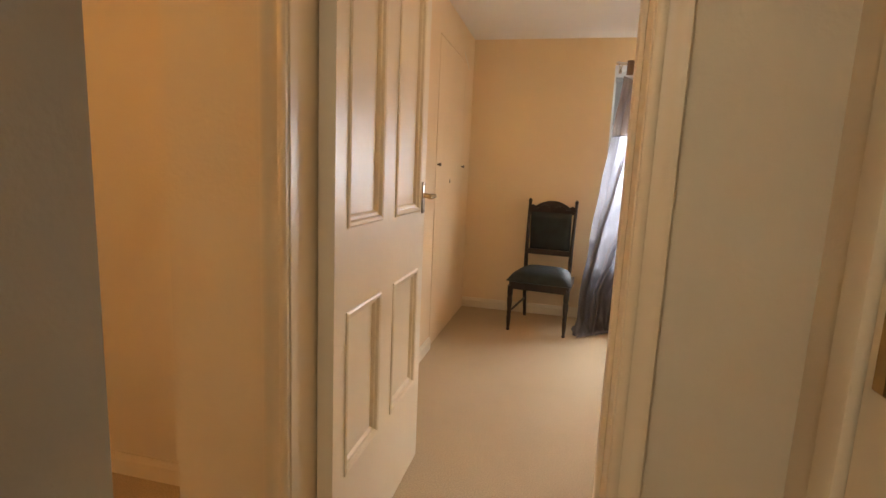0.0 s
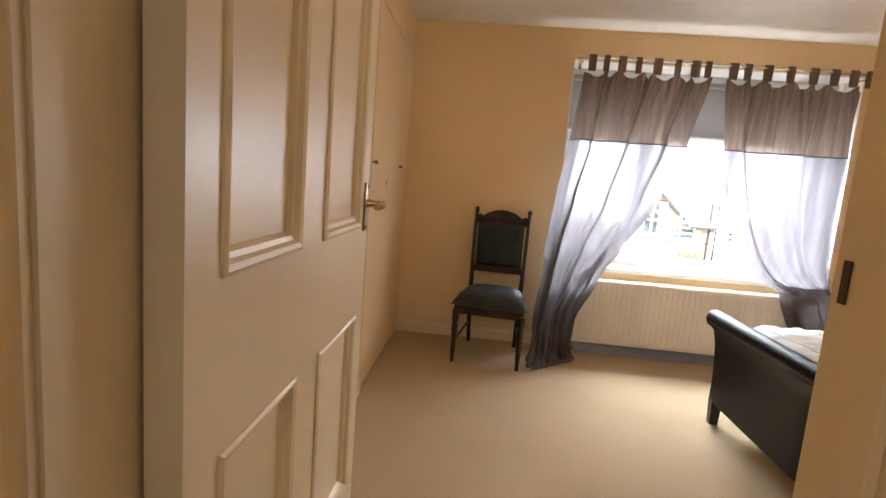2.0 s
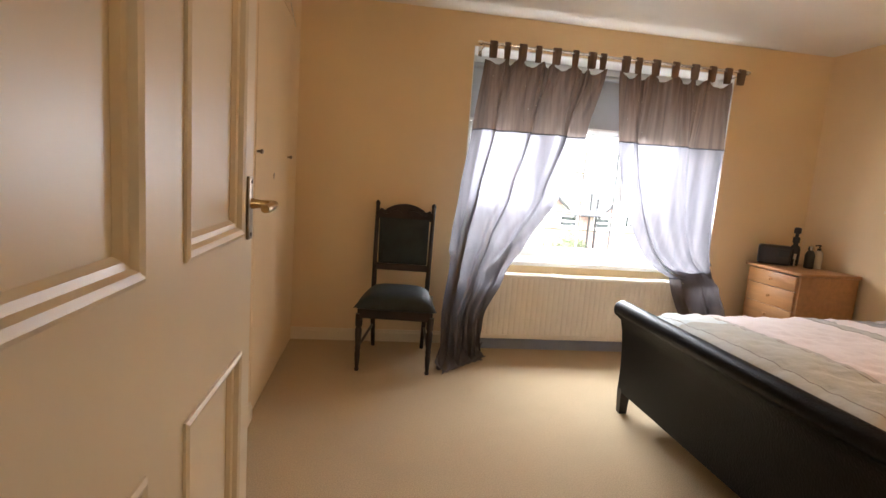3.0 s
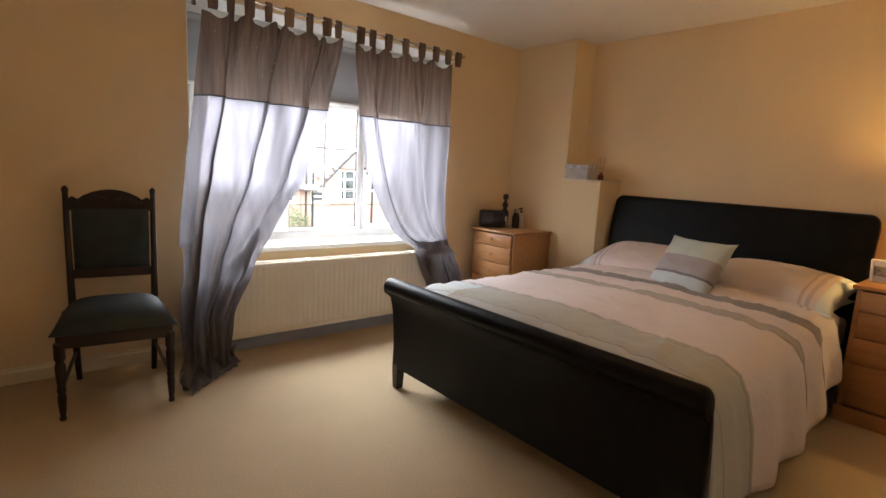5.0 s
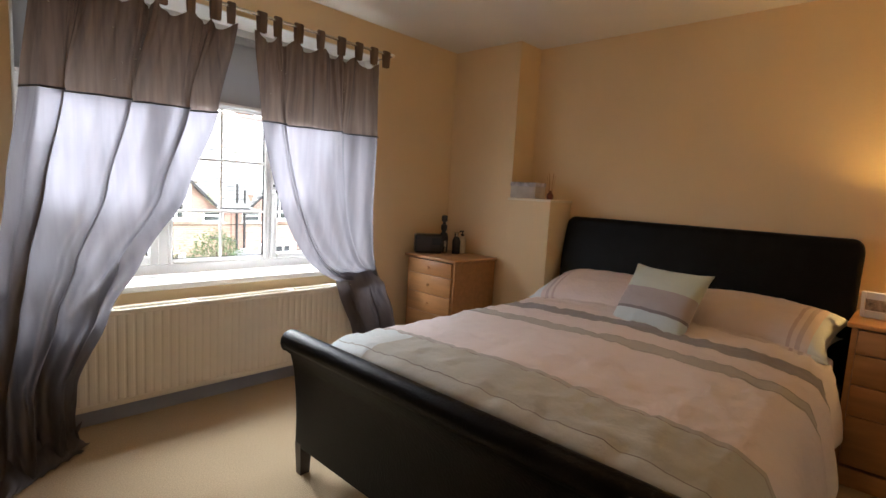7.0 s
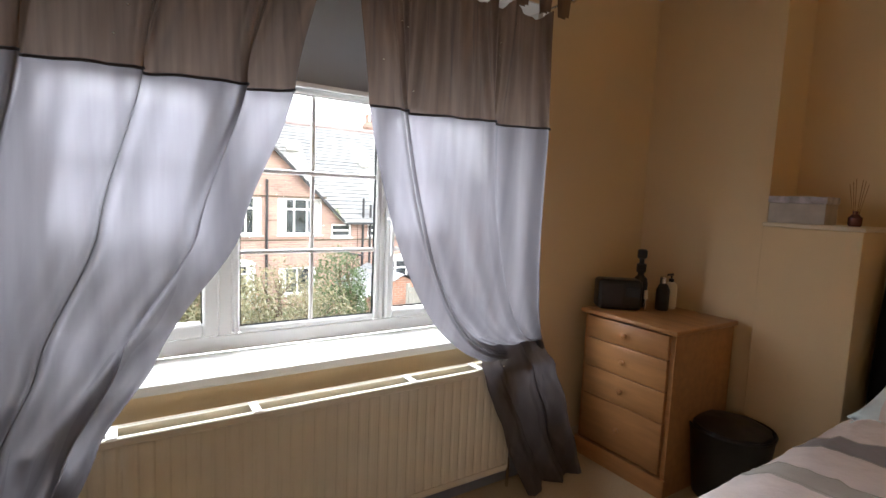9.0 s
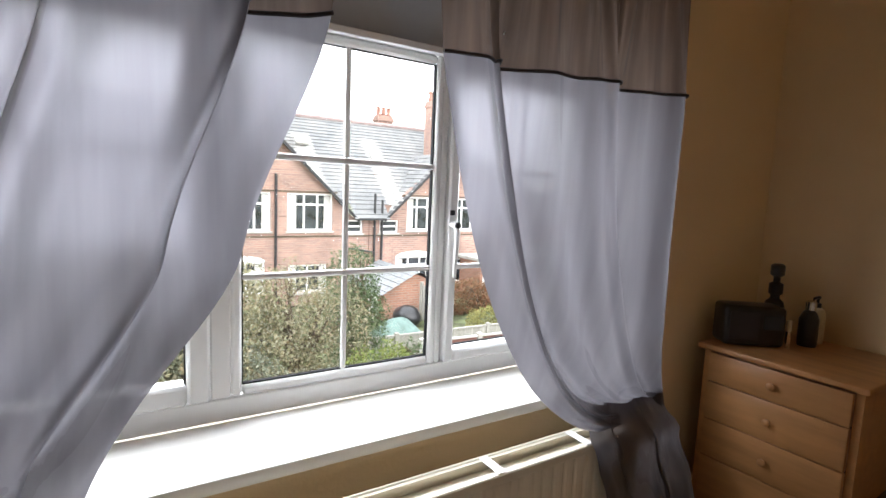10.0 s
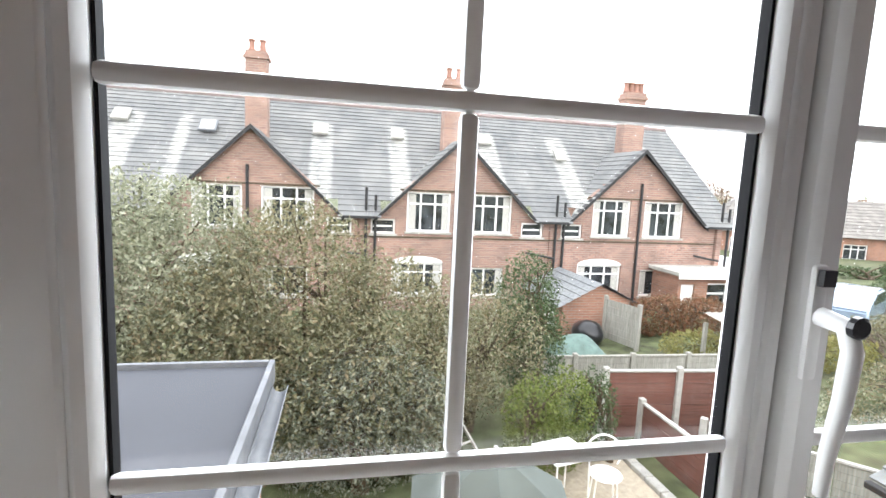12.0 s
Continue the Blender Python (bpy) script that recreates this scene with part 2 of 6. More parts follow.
def box(bm, x0, y0, z0, x1, y1, z1, bev=0.0, seg=1, mi=0):
    vs = [bm.verts.new(p) for p in ((x0, y0, z0), (x1, y0, z0), (x1, y1, z0), (x0, y1, z0), (x0, y0, z1), (x1, y0, z1), (x1, y1, z1), (x0, y1, z1))]
    fs = [bm.faces.new([vs[i] for i in q]) for q in ((0, 3, 2, 1), (4, 5, 6, 7), (0, 1, 5, 4), (1, 2, 6, 5), (2, 3, 7, 6), (3, 0, 4, 7))]
    for f in fs:
        f.material_index = mi
    if bev:
        es = list({e for f in fs for e in f.edges})
        bmesh.ops.bevel(bm, geom=es, offset=bev, segments=seg, affect="EDGES", profile=0.5, clamp_overlap=True)
    return vs


def boxes(*rows, bev=0.0, seg=1):
    bm = bmesh.new()
    for r in rows:
        box(bm, *r, bev=bev, seg=seg)
    return bm


def extrude(bm, pts, axis, a, b, mi=0):
    """A prism: the closed outline pts (2D), run along the axis from a to b."""
    def at(p, d):
        return {"x": (d, p[0], p[1]), "y": (p[0], d, p[1]), "z": (p[0], p[1], d)}[axis]
    v0 = [bm.verts.new(at(p, a)) for p in pts]
    v1 = [bm.verts.new(at(p, b)) for p in pts]
    n = len(pts)
    f = [bm.faces.new(v0), bm.faces.new(v1[::-1])]
    for i in range(n):
        f.append(bm.faces.new((v0[i], v0[(i + 1) % n], v1[(i + 1) % n], v1[i])))
    for q in f:
        q.material_index = mi


def lathe(bm, prof, cx=0.0, cy=0.0, seg=20, cap=True):
    """Rings of (radius, z) turned about the upright axis through cx, cy."""
    rings = []
    for r, z in prof:
        rings.append([bm.verts.new((cx + r * math.cos(2 * math.pi * i / seg), cy + r * math.sin(2 * math.pi * i / seg), z)) for i in range(seg)])
    for a, b in zip(rings, rings[1:]):
        for i in range(seg):
            j = (i + 1) % seg
            bm.faces.new((a[i], a[j], b[j], b[i]))
    if cap:
        bm.faces.new(rings[0][::-1])
        bm.faces.new(rings[-1])


def tube(bm, pts, r, seg=8, closed=False):
    """A round bar along pts; r: one radius or one a point."""
    pts = [Vector(p) for p in pts]
    rs = r if isinstance(r, (list, tuple)) else [r] * len(pts)
    rings, prev = [], None
    for i, p in enumerate(pts):
        a = pts[i - 1] if i else (pts[-1] if closed else p)
        b = pts[i + 1] if i + 1 < len(pts) else (pts[0] if closed else p)
        d = (b - a).normalized()
        if prev is None:
            prev = Vector((0, 0, 1)) if abs(d.z) < 0.9 else Vector((1, 0, 0))
        u = (prev - prev.dot(d) * d).normalized()
        w = d.cross(u)
        prev = u
        rings.append([bm.verts.new(p + rs[i] * (math.cos(2 * math.pi * k / seg) * u + math.sin(2 * math.pi * k / seg) * w)) for k in range(seg)])
    pairs = list(zip(rings, rings[1:])) + ([(rings[-1], rings[0])] if closed else [])
    for a, b in pairs:
        for k in range(seg):
            j = (k + 1) % seg
            bm.faces.new((a[k], a[j], b[j], b[k]))
    if not closed:
        bm.faces.new(rings[0][::-1])
        bm.faces.new(rings[-1])


def lerp_rows(rows, z):
    """Rows of (z, a, b, ...) from high to low z, read smoothly at z."""
    if z >= rows[0][0]:
        return rows[0][1:]
    for p, q in zip(rows, rows[1:]):
        if z >= q[0]:
            t = (p[0] - z) / (p[0] - q[0])
            t = t * t * (3 - 2 * t) * 0.5 + t * 0.5
            return tuple(a + (b - a) * t for a, b in zip(p[1:], q[1:]))
    return rows[-1][1:]


def slab_with_holes(bm, u0, u1, w0, w1, d0, d1, holes, axis="x"):
    """A wall along x or y, from u0 to u1 and w0 to w1 high, between depths d0 and d1, with openings (ua, ub, wa, wb) right through it."""
    us = sorted({u0, u1, *[h[0] for h in holes], *[h[1] for h in holes]})
    ws = sorted({w0, w1, *[h[2] for h in holes], *[h[3] for h in holes]})
    cache = {}

    def v(u, w, d):
        if (u, w, d) not in cache:
            cache[(u, w, d)] = bm.verts.new((u, d, w) if axis == "x" else (d, u, w))
        return cache[(u, w, d)]

    def solid(i, j):
        if i < 0 or j < 0 or i >= len(us) - 1 or j >= len(ws) - 1:
            return False
        mu, mw = (us[i] + us[i + 1]) / 2, (ws[j] + ws[j + 1]) / 2
        return not any(h[0] < mu < h[1] and h[2] < mw < h[3] for h in holes)

    for i in range(len(us) - 1):
        for j in range(len(ws) - 1):
            if not solid(i, j):
                continue
            a, b, c, d = us[i], us[i + 1], ws[j], ws[j + 1]
            for dd in (d0, d1):
                bm.faces.new((v(a, c, dd), v(b, c, dd), v(b, d, dd), v(a, d, dd)))
            if not solid(i - 1, j):
                bm.faces.new((v(a, c, d0), v(a, d, d0), v(a, d, d1), v(a, c, d1)))
            if not solid(i + 1, j):
                bm.faces.new((v(b, c, d0), v(b, d, d0), v(b, d, d1), v(b, c, d1)))
            if not solid(i, j - 1):
                bm.faces.new((v(a, c, d0), v(b, c, d0), v(b, c, d1), v(a, c, d1)))
            if not solid(i, j + 1):
                bm.faces.new((v(a, d, d0), v(b, d, d0), v(b, d, d1), v(a, d, d1)))


def structure(name, bm, mat, **k):
    return part(name, bm, mat, kind="structure", **k)

# ---- the rooms ----
XW, XE1, XE, YS, YN, ZC = -0.85, 3.08, 3.34, 1.29, 4.56, 2.33
YJ = 3.93
WX0, WX1, WZ0, WZ1, YO = 0.31, 2.29, 0.61, 2.12, 4.92

bm = bmesh.new()
slab_with_holes(bm, -3.2, 4.2, -2.75, 2.9, YN, YO, [(WX0, WX1, WZ0, WZ1)])
structure("wall_north", bm, M_WALL)
bm = bmesh.new()
slab_with_holes(bm, YS, YN, 0, ZC + 0.3, XW - 0.08, XW, [(3.37, 4.23, 0.0, 2.08)], axis="y")
structure("wall_west", bm, M_WALL)
structure("wall_east", boxes((XE, -0.9, 0, XE + 0.12, YN, ZC + 0.3)), M_WALL)
structure("wall_east_return", boxes((XE1, YJ, 0, XE, YN, ZC)), M_WALL)
bm = bmesh.new()
slab_with_holes(bm, -0.93, XE, 0, ZC + 0.3, 1.14, YS, [(-0.625, 0.115, 0, 2.02)])
structure("wall_south", bm, M_HALL)
structure("floor", boxes((-3.2, -1.4, -0.2, XE + 0.12, YN, 0)), M_CARPET)
structure("ceiling", boxes((-3.2, -1.4, ZC, XE + 0.12, YN, ZC + 0.12)), M_CEIL)
structure("wall_hall_west", boxes((-2.2, -1.4, 0, -2.08, 2.0, ZC)), M_HALL)
structure("wall_hall_north", boxes((-2.08, 1.62, 0, XW - 0.08, 1.74, ZC)), M_HALL)
structure("wall_cupboard_back", boxes((-1.5, 3.2, 0, -1.4, 4.4, ZC), (-1.4, 3.2, 0, XW - 0.08, 3.3, ZC), (-1.4, 4.3, 0, XW - 0.08, 4.4, ZC)), M_HALL)
structure("wall_hall_east", boxes((0.42, -1.3, 0, 0.54, 1.14, ZC)), M_HALL)
structure("wall_hall_south", boxes((-2.08, -1.4, 0, 0.42, -1.28, ZC)), M_HALL)
# Landing wall end: its dimness is put into a darker olive base colour.
structure("wall_hall_pier", boxes((-0.80, -0.6, 0, -0.564, 0.62, ZC)), material("shaded_hall_paint", (0.30, 0.25, 0.17), 0.7, var=0.04, scale=2.0, bump=0.1, bscale=80), label="landing wall end, dimness put into its olive colour")


def skirting(bm, x0, y0, x1, y1, h=0.085, t=0.016):
    """A skirting board along the inner line from one corner to the other; it stands proud on the left of that way."""
    d = Vector((x1 - x0, y1 - y0))
    n = Vector((-d.y, d.x)).normalized()
    prof = [(0, 0), (t, 0), (t, h * 0.72), (t * 0.6, h * 0.86), (t * 0.5, h), (0, h)]
    a = [bm.verts.new((x0 + n.x * p, y0 + n.y * p, z)) for p, z in prof]
    b = [bm.verts.new((x1 + n.x * p, y1 + n.y * p, z)) for p, z in prof]
    bm.faces.new(a)
    bm.faces.new(b[::-1])
    for i in range(len(prof)):
        j = (i + 1) % len(prof)
        bm.faces.new((a[i], a[j], b[j], b[i]))


def run(name, mat, *lines):
    bm = bmesh.new()
    for l in lines:
        skirting(bm, *l)
    structure(name, bm, mat)


run("baseboard_north", M_GLOSS, (0.30, YN, XW + 0.002, YN), (XE1, YN, 2.42, YN))
# Low blue-grey strip along the foot of the window wall.
structure("wall_foot_strip", boxes((0.302, 4.452, 0, 2.418, YN - 0.001, 0.075), bev=0.004), M_GREYSTRIP)
run("baseboard_west", M_GLOSS, (XW, 3.36, XW, YS))
run("baseboard_east", M_GLOSS, (XE, YS, XE, 3.56), (XE1, YJ, XE1, YN - 0.017))
run("baseboard_south", M_GLOSS, (0.20, YS, XE - 0.017, YS))
run("baseboard_hall", M_GLOSS, (XW - 0.082, 1.62, -2.08, 1.62))

# ---- window, doors ----
GY = 4.815
BARS_Z = (1.015, 1.324)


def ring(x0, x1, z0, z1, w, y0, y1, bev=0.004):
    """A picture-frame of bars w wide round an opening, in the plane of the north wall."""
    return boxes((x0, y0, z0, x0 + w, y1, z1), (x1 - w, y0, z0, x1, y1, z1), (x0 + w, y0, z0, x1 - w, y1, z0 + w), (x0 + w, y0, z1 - w, x1 - w, y1, z1), bev=bev)


def pane_set(win, x0, x1, z0, z1, mid, bars):
    """Glass with its gasket and glazing bars."""
    g = 0.003
    pane = part("pane", boxes((x0 - 0.006, GY, z0 - 0.006, x1 + 0.006, GY + 0.004, z1 + 0.006)), M_GLASS, win, "clear double-glazed pane")
    pane.visible_shadow = False
    part("gasket", ring(x0 - 0.001, x1 + 0.001, z0 - 0.001, z1 + 0.001, g, GY - 0.005, GY + 0.008, 0), M_GASKET, win, "thin black rubber gasket")
    r = 0.0085
    def bar(a, b):
        bm = bmesh.new()
        lo, hi = [min(p, q) for p, q in zip(a, b)], [max(p, q) for p, q in zip(a, b)]
        box(bm, *lo, *hi, bev=0.006, seg=2)
        part("glazing_bar", bm, M_UPVC, win, smooth=True)
    if mid:
        cuts = [z0, *[z for z in BARS_Z if z0 < z < z1 and bars], z1]
        for c, d in zip(cuts, cuts[1:]):
            bar((mid - r, GY - 0.014, c + (r if c != z0 else 0)), (mid + r, GY - 0.002, d - (r if d != z1 else 0)))
    if bars:
        for z in BARS_Z:
            bar((x0, GY - 0.015, z - r), (x1, GY - 0.002, z + r))


win = thing("window_1", "white plastic casement window with glazing bars, closed", "window", kind="structure")
part("window_frame", ring(WX0, WX1, 0.645, WZ1, 0.06, 4.80, 4.865), M_UPVC, win, smooth=True)
for a, b in ((0.952, 1.0), (1.605, 1.625)):
    part("mullion", boxes((a, 4.802, 0.705, b, 4.863, 1.652), bev=0.004), M_UPVC, win, smooth=True)
part("transom", boxes((WX0 + 0.06, 4.801, 1.652, WX1 - 0.06, 4.864, 1.705), bev=0.004), M_UPVC, win, smooth=True)
part("glazing_bead", ring(1.0, 1.605, 0.705, 1.652, 0.026, 4.799, 4.83, 0.008), M_UPVC, win, smooth=True)
pane_set(win, 1.028, 1.577, 0.733, 1.626, 1.300, True)
for x0, x1 in ((0.372, 0.950), (1.627, 2.228)):
    part("casement_sash", ring(x0, x1, 0.707, 1.650, 0.052 if x0 < 1 else 0.037, 4.783, 4.845, 0.008), M_UPVC, win, smooth=True)
    pane_set(win, x0 + (0.054 if x0 < 1 else 0.039), x1 - (0.054 if x0 < 1 else 0.039), 0.754, 1.603, (x0 + x1) / 2, True)
for x0, x1 in ((0.372, 0.943), (1.0, 1.605), (1.654, 2.228)):
    part("top_sash", ring(x0, x1, 1.707, 2.058, 0.035, 4.788, 4.845, 0.006), M_UPVC, win, smooth=True)
    pane_set(win, x0 + 0.037, x1 - 0.037, 1.744, 2.021, (x0 + x1) / 2, False)
part("window_sill", boxes((WX0 + 0.002, 4.532, 0.612, WX1 - 0.002, 4.80, 0.645), bev=0.006, seg=2), M_SILL, win, "white painted window board", smooth=True)
part("outer_sill", boxes((WX0 - 0.05, 4.86, 0.585, WX1 + 0.05, 4.98, 0.62), bev=0.004), M_UPVC, win, "white outer sill")
for hx in (0.943, 1.631):
    h = part("window_handle", boxes((hx - 0.008, 4.774, 1.09, hx + 0.008, 4.782, 1.200), bev=0.005, seg=2), M_UPVC, win, "white lever handle with black lock", smooth=True)
    bm = bmesh.new()
    tube(bm, [(hx, 4.772, 1.153), (hx, 4.747, 1.150), (hx, 4.739, 1.130), (hx, 4.741, 1.085), (hx + 0.003, 4.750, 1.03), (hx + 0.004, 4.752, 0.99)], [0.009, 0.009, 0.0085, 0.008, 0.007, 0.006], 10)
    part("lever", bm, M_UPVC, h, "white curved lever", smooth=True)
    part("lock_button", boxes((hx - 0.007, 4.767, 1.181, hx + 0.007, 4.7735, 1.196)), M_BLACK, h, "black lock button")
    bm = bmesh.new()
    lathe(bm, [(0.010, 0), (0.010, 0.006), (0.007, 0.008)], seg=12)
    part("key_button", bm, M_BLACK, h, "black round button", m=pose(hx, 4.740, 1.152, 90, 0, 0))

# blind behind the curtains
part("reveal_lining", boxes((WX0 + 0.001, 4.562, WZ1 - 0.006, WX1 - 0.001, 4.799, WZ1 - 0.001), (WX0 + 0.001, 4.562, 0.648, WX0 + 0.006, 4.799, WZ1 - 0.007), (WX1 - 0.006, 4.562, 0.648, WX1 - 0.001, 4.799, WZ1 - 0.007)), M_SILL, win, "white painted window reveal")
bl = thing("roller_blind", "grey roller blind drawn a third down inside the window", "blind", pose(1.30, 4.745, 2.035))
bm = bmesh.new()
tube(bm, [(-0.96, 0, 0), (0.96, 0, 0)], 0.022, 14)
part("roller", bm, M_BLIND, bl, smooth=True)
part("blind_cloth", boxes((-0.955, 0.018, -0.372, 0.955, 0.0195, 0.0)), M_BLIND, bl)
part("bottom_bar", boxes((-0.955, 0.010, -0.392, 0.955, 0.024, -0.372), bev=0.003), M_UPVC, bl, "white bottom bar")
for s in (-1, 1):
    part("blind_bracket", boxes((s * 0.972 - 0.006, -0.02, -0.025, s * 0.972 + 0.006, 0.03, 0.085)), M_UPVC, bl, "white plastic bracket")

# lining and architraves of the bedroom doorway
dr = thing("door_1", "cream painted four-panel door standing open into the bedroom", "door", kind="structure")
part("door_lining", boxes((-0.640, 1.132, 0, -0.607, 1.296, 2.02), (0.099, 1.132, 0, 0.130, 1.296, 2.02), (-0.607, 1.132, 1.995, 0.099, 1.296, 2.02), bev=0.002), M_GLOSS, dr, smooth=True)
part("door_stop", boxes((0.087, 1.20, 0, 0.099, 1.235, 1.995), (-0.607, 1.20, 1.983, 0.087, 1.235, 1.995), bev=0.002), M_GLOSS, dr, smooth=True)


def architrave(bm, x_in, side, y, dy, z1=2.02):
    """An upright moulding beside the opening; side: -1 left, 1 right; dy: which way it stands proud."""
    prof = [(0.0, 0.0), (0.0, 0.010), (0.006, 0.014), (0.016, 0.014), (0.020, 0.010), (0.030, 0.011), (0.040, 0.016), (0.048, 0.022), (0.058, 0.022), (0.062, 0.016), (0.064, 0.0)]
    extrude(bm, [(x_in + side * a, y + dy * b) for a, b in prof], "z", 0.0, z1)


for nm, y, dy in (("architrave_hall", 1.132, -1), ("architrave_room", 1.296, 1)):
    bm = bmesh.new()
    architrave(bm, -0.611, -1, y, dy)
    architrave(bm, 0.103, 1, y, dy)
    box(bm, -0.675, min(y, y + dy * 0.02), 2.021, 0.167, max(y, y + dy * 0.02), 2.085, bev=0.004)
    part("architrave", bm, M_GLOSS, dr, smooth=True, angle=50)

L0, L1, HZ = 1.25, 2.062, 1.985
PANELS = [(1.325, 1.573, 0.375, 0.835), (1.700, 1.978, 0.375, 0.835), (1.325, 1.573, 1.065, 1.85), (1.700, 1.978, 1.065, 1.85)]
LX0, LX1 = -0.602, -0.558


def panelled_leaf(parent):
    leaf = bmesh.new()
    slab_with_holes(leaf, L0, L1, 0.012, HZ, LX0, LX1, PANELS, axis="y")
    leaf_ob = part("door_leaf", leaf, M_GLOSS, parent, smooth=False)
    for a, b, c, d in PANELS:
        part("door_panel", boxes((LX0 + 0.014, a, c, LX1 - 0.014, b, d)), M_GLOSS, leaf_ob)
        bm = bmesh.new()
        for xs, sg in ((LX1, 1), (LX0, -1)):
            prof = [(0.0, 0.004), (0.006, 0.007), (0.014, 0.004), (0.018, -0.004), (0.026, -0.006), (0.032, -0.013), (0.032, -0.0145), (0.0, -0.0145)]
            rings = []
            for yy, zz, dy, dz in ((a, c, 1, 1), (b, c, -1, 1), (b, d, -1, -1), (a, d, 1, -1)):
                rings.append([bm.verts.new((xs + sg * q, yy + dy * (p - 0.004), zz + dz * (p - 0.004))) for p, q in prof])
            for i in range(4):
                r0, r1 = rings[i], rings[(i + 1) % 4]
                for k in range(len(prof)):
                    j = (k + 1) % len(prof)
                    bm.faces.new((r0[k], r0[j], r1[j], r1[k]))
        part("panel_moulding", bm, M_GLOSS, leaf_ob)
    return leaf_ob


leaf = panelled_leaf(dr)
hd = part("door_handle", boxes((LX1, 2.014, 1.050, LX1 + 0.006, 2.044, 1.172), bev=0.0025, seg=2), M_PEWTER, dr, "aged brass lever handle on a long plate", smooth=True)
bm = bmesh.new()
tube(bm, [(LX1 + 0.004, 2.029, 1.12), (LX1 + 0.022, 2.029, 1.12), (LX1 + 0.040, 2.029, 1.12), (LX1 + 0.049, 2.020, 1.12), (LX1 + 0.051, 1.99, 1.119), (LX1 + 0.051, 1.955, 1.118), (LX1 + 0.050, 1.938, 1.118)],
     [0.011, 0.008, 0.008, 0.009, 0.0085, 0.0085, 0.0075], 12)
part("lever", bm, M_BRASS, hd, "brass lever", smooth=True)
for zz in (1.060, 1.162):
    bm = bmesh.new()
    lathe(bm, [(0.004, 0), (0.004, 0.0015)], seg=10)
    part("screw", bm, M_DARKWOOD, hd, "dark screw head", m=pose(LX1 + 0.006, 2.029, zz, 0, 90, 0))
for zz in (0.22, 1.72):
    bm = bmesh.new()
    tube(bm, [(-0.553, 1.246, zz), (-0.553, 1.246, zz + 0.09)], 0.006, 10)
    part("hinge", bm, M_BRASS, dr, "brass butt hinge", smooth=True)
part("strike_plate", boxes((0.0965, 1.277, 1.105, 0.0985, 1.287, 1.148)), M_DARKWOOD, dr, "tarnished dark strike plate")

# flush cupboard in the west wall
cb = thing("door_2", "cream flush cupboard door, shut, with two small knobs", "cupboard door", kind="structure")
part("cupboard_leaf", boxes((XW - 0.028, 3.376, 0.006, XW + 0.001, 4.224, 2.074), bev=0.002), M_WALL, cb)
for yy in (3.405, 4.20):
    bm = bmesh.new()
    lathe(bm, [(0.006, 0), (0.006, 0.012), (0.011, 0.018), (0.011, 0.024), (0.006, 0.028)], seg=12)
    part("knob", bm, M_PEWTER, cb, "small dull knob", smooth=True, m=pose(XW + 0.001, yy, 1.258, 0, 90, 0))
part("keyhole", boxes((XW + 0.001, 3.798, 1.13, XW + 0.003, 3.806, 1.16)), M_DARKWOOD, cb, "dark keyhole slot")
bm = bmesh.new()
tube(bm, [(XW + 0.003, 4.15, 2.13), (XW + 0.003, 4.34, 2.05)], 0.0025, 6)
tagged(part("cable", bm, M_RAD, None, "thin cream cable along the top of the wall", smooth=True), category="cable")

# door beside the doorway, in the hall
d3 = thing("door_3", "cream painted closed door in the dim hall", "door", kind="structure")
part("door_leaf", boxes((0.400, 0.10, 0.01, 0.419, 0.93, 1.98), bev=0.003), M_GLOSS, d3)
part("architrave", boxes((0.385, 0.935, 0, 0.419, 1.0, 2.05), (0.385, 0.03, 0, 0.419, 0.095, 2.05), bev=0.008, seg=2), M_GLOSS, d3, smooth=True)
part("door_handle", boxes((0.392, 0.87, 0.95, 0.400, 0.90, 1.12), bev=0.003), M_BRASS, d3, "brass handle plate")

# ---- curtains ----
SEAM = 1.548


def fold(p, u, z, amp, lam, kinks, seed, pleat=0.0):
    """Lays a point of the plain cloth into its folds: broad leaning ones that lap over at the kinks, fine ones between."""
    ph = 2 * math.pi * (float(np.interp(u, kinks, [i + 0.5 for i in range(len(kinks))])) + 0.05 * noise.noise((seed, z * 1.1, u * 1.5)))
    wide = math.sin(ph)
    fine = 0.40 * math.sin(2 * math.pi * (6.2 * u + 0.35 * noise.noise((seed + 3, z * 0.8, u * 2))) + seed) + 0.20 * math.sin(2 * math.pi * (13.5 * u + 0.3 * noise.noise((seed + 8, z * 0.9, u * 5))) + 2.0 * seed)
    x = p[0] + 0.21 * lam * wide * (1 - 0.5 * pleat) * min(1, u * 10, (1 - u) * 10)
    y = p[1] - amp * (wide + 0.18 * math.sin(2 * ph + 0.8)) * (1 - 0.75 * pleat) - amp * fine * 0.8
    y += 0.011 * noise.noise((u * 9 + seed, z * 1.7 + u * 2.0, 2.0)) + 0.004 * noise.noise((u * 34, z * 3.5, seed))
    if z < 1.0:
        y += 0.055 * (1.0 - z) * noise.noise((u * 8 + seed, z * 4.5, 5.0)) + 0.030 * (1.0 - z) * abs(noise.noise((u * 15, z * 9 + u * 6, seed + 2)))
    if pleat:
        sharp = abs(math.sin(math.pi * (7 * u + 0.06 * noise.noise((seed, z * 2, 0)))))
        y += pleat * (0.026 * sharp - 0.010 + 0.008 * math.sin(2 * math.pi * 15 * u + seed + 2 * noise.noise((seed, z * 2, u * 4))) + 0.006 * math.sin(2 * math.pi * 29 * u + 2 * seed))
    return Vector((x, y, max(p[2], 0.004)))


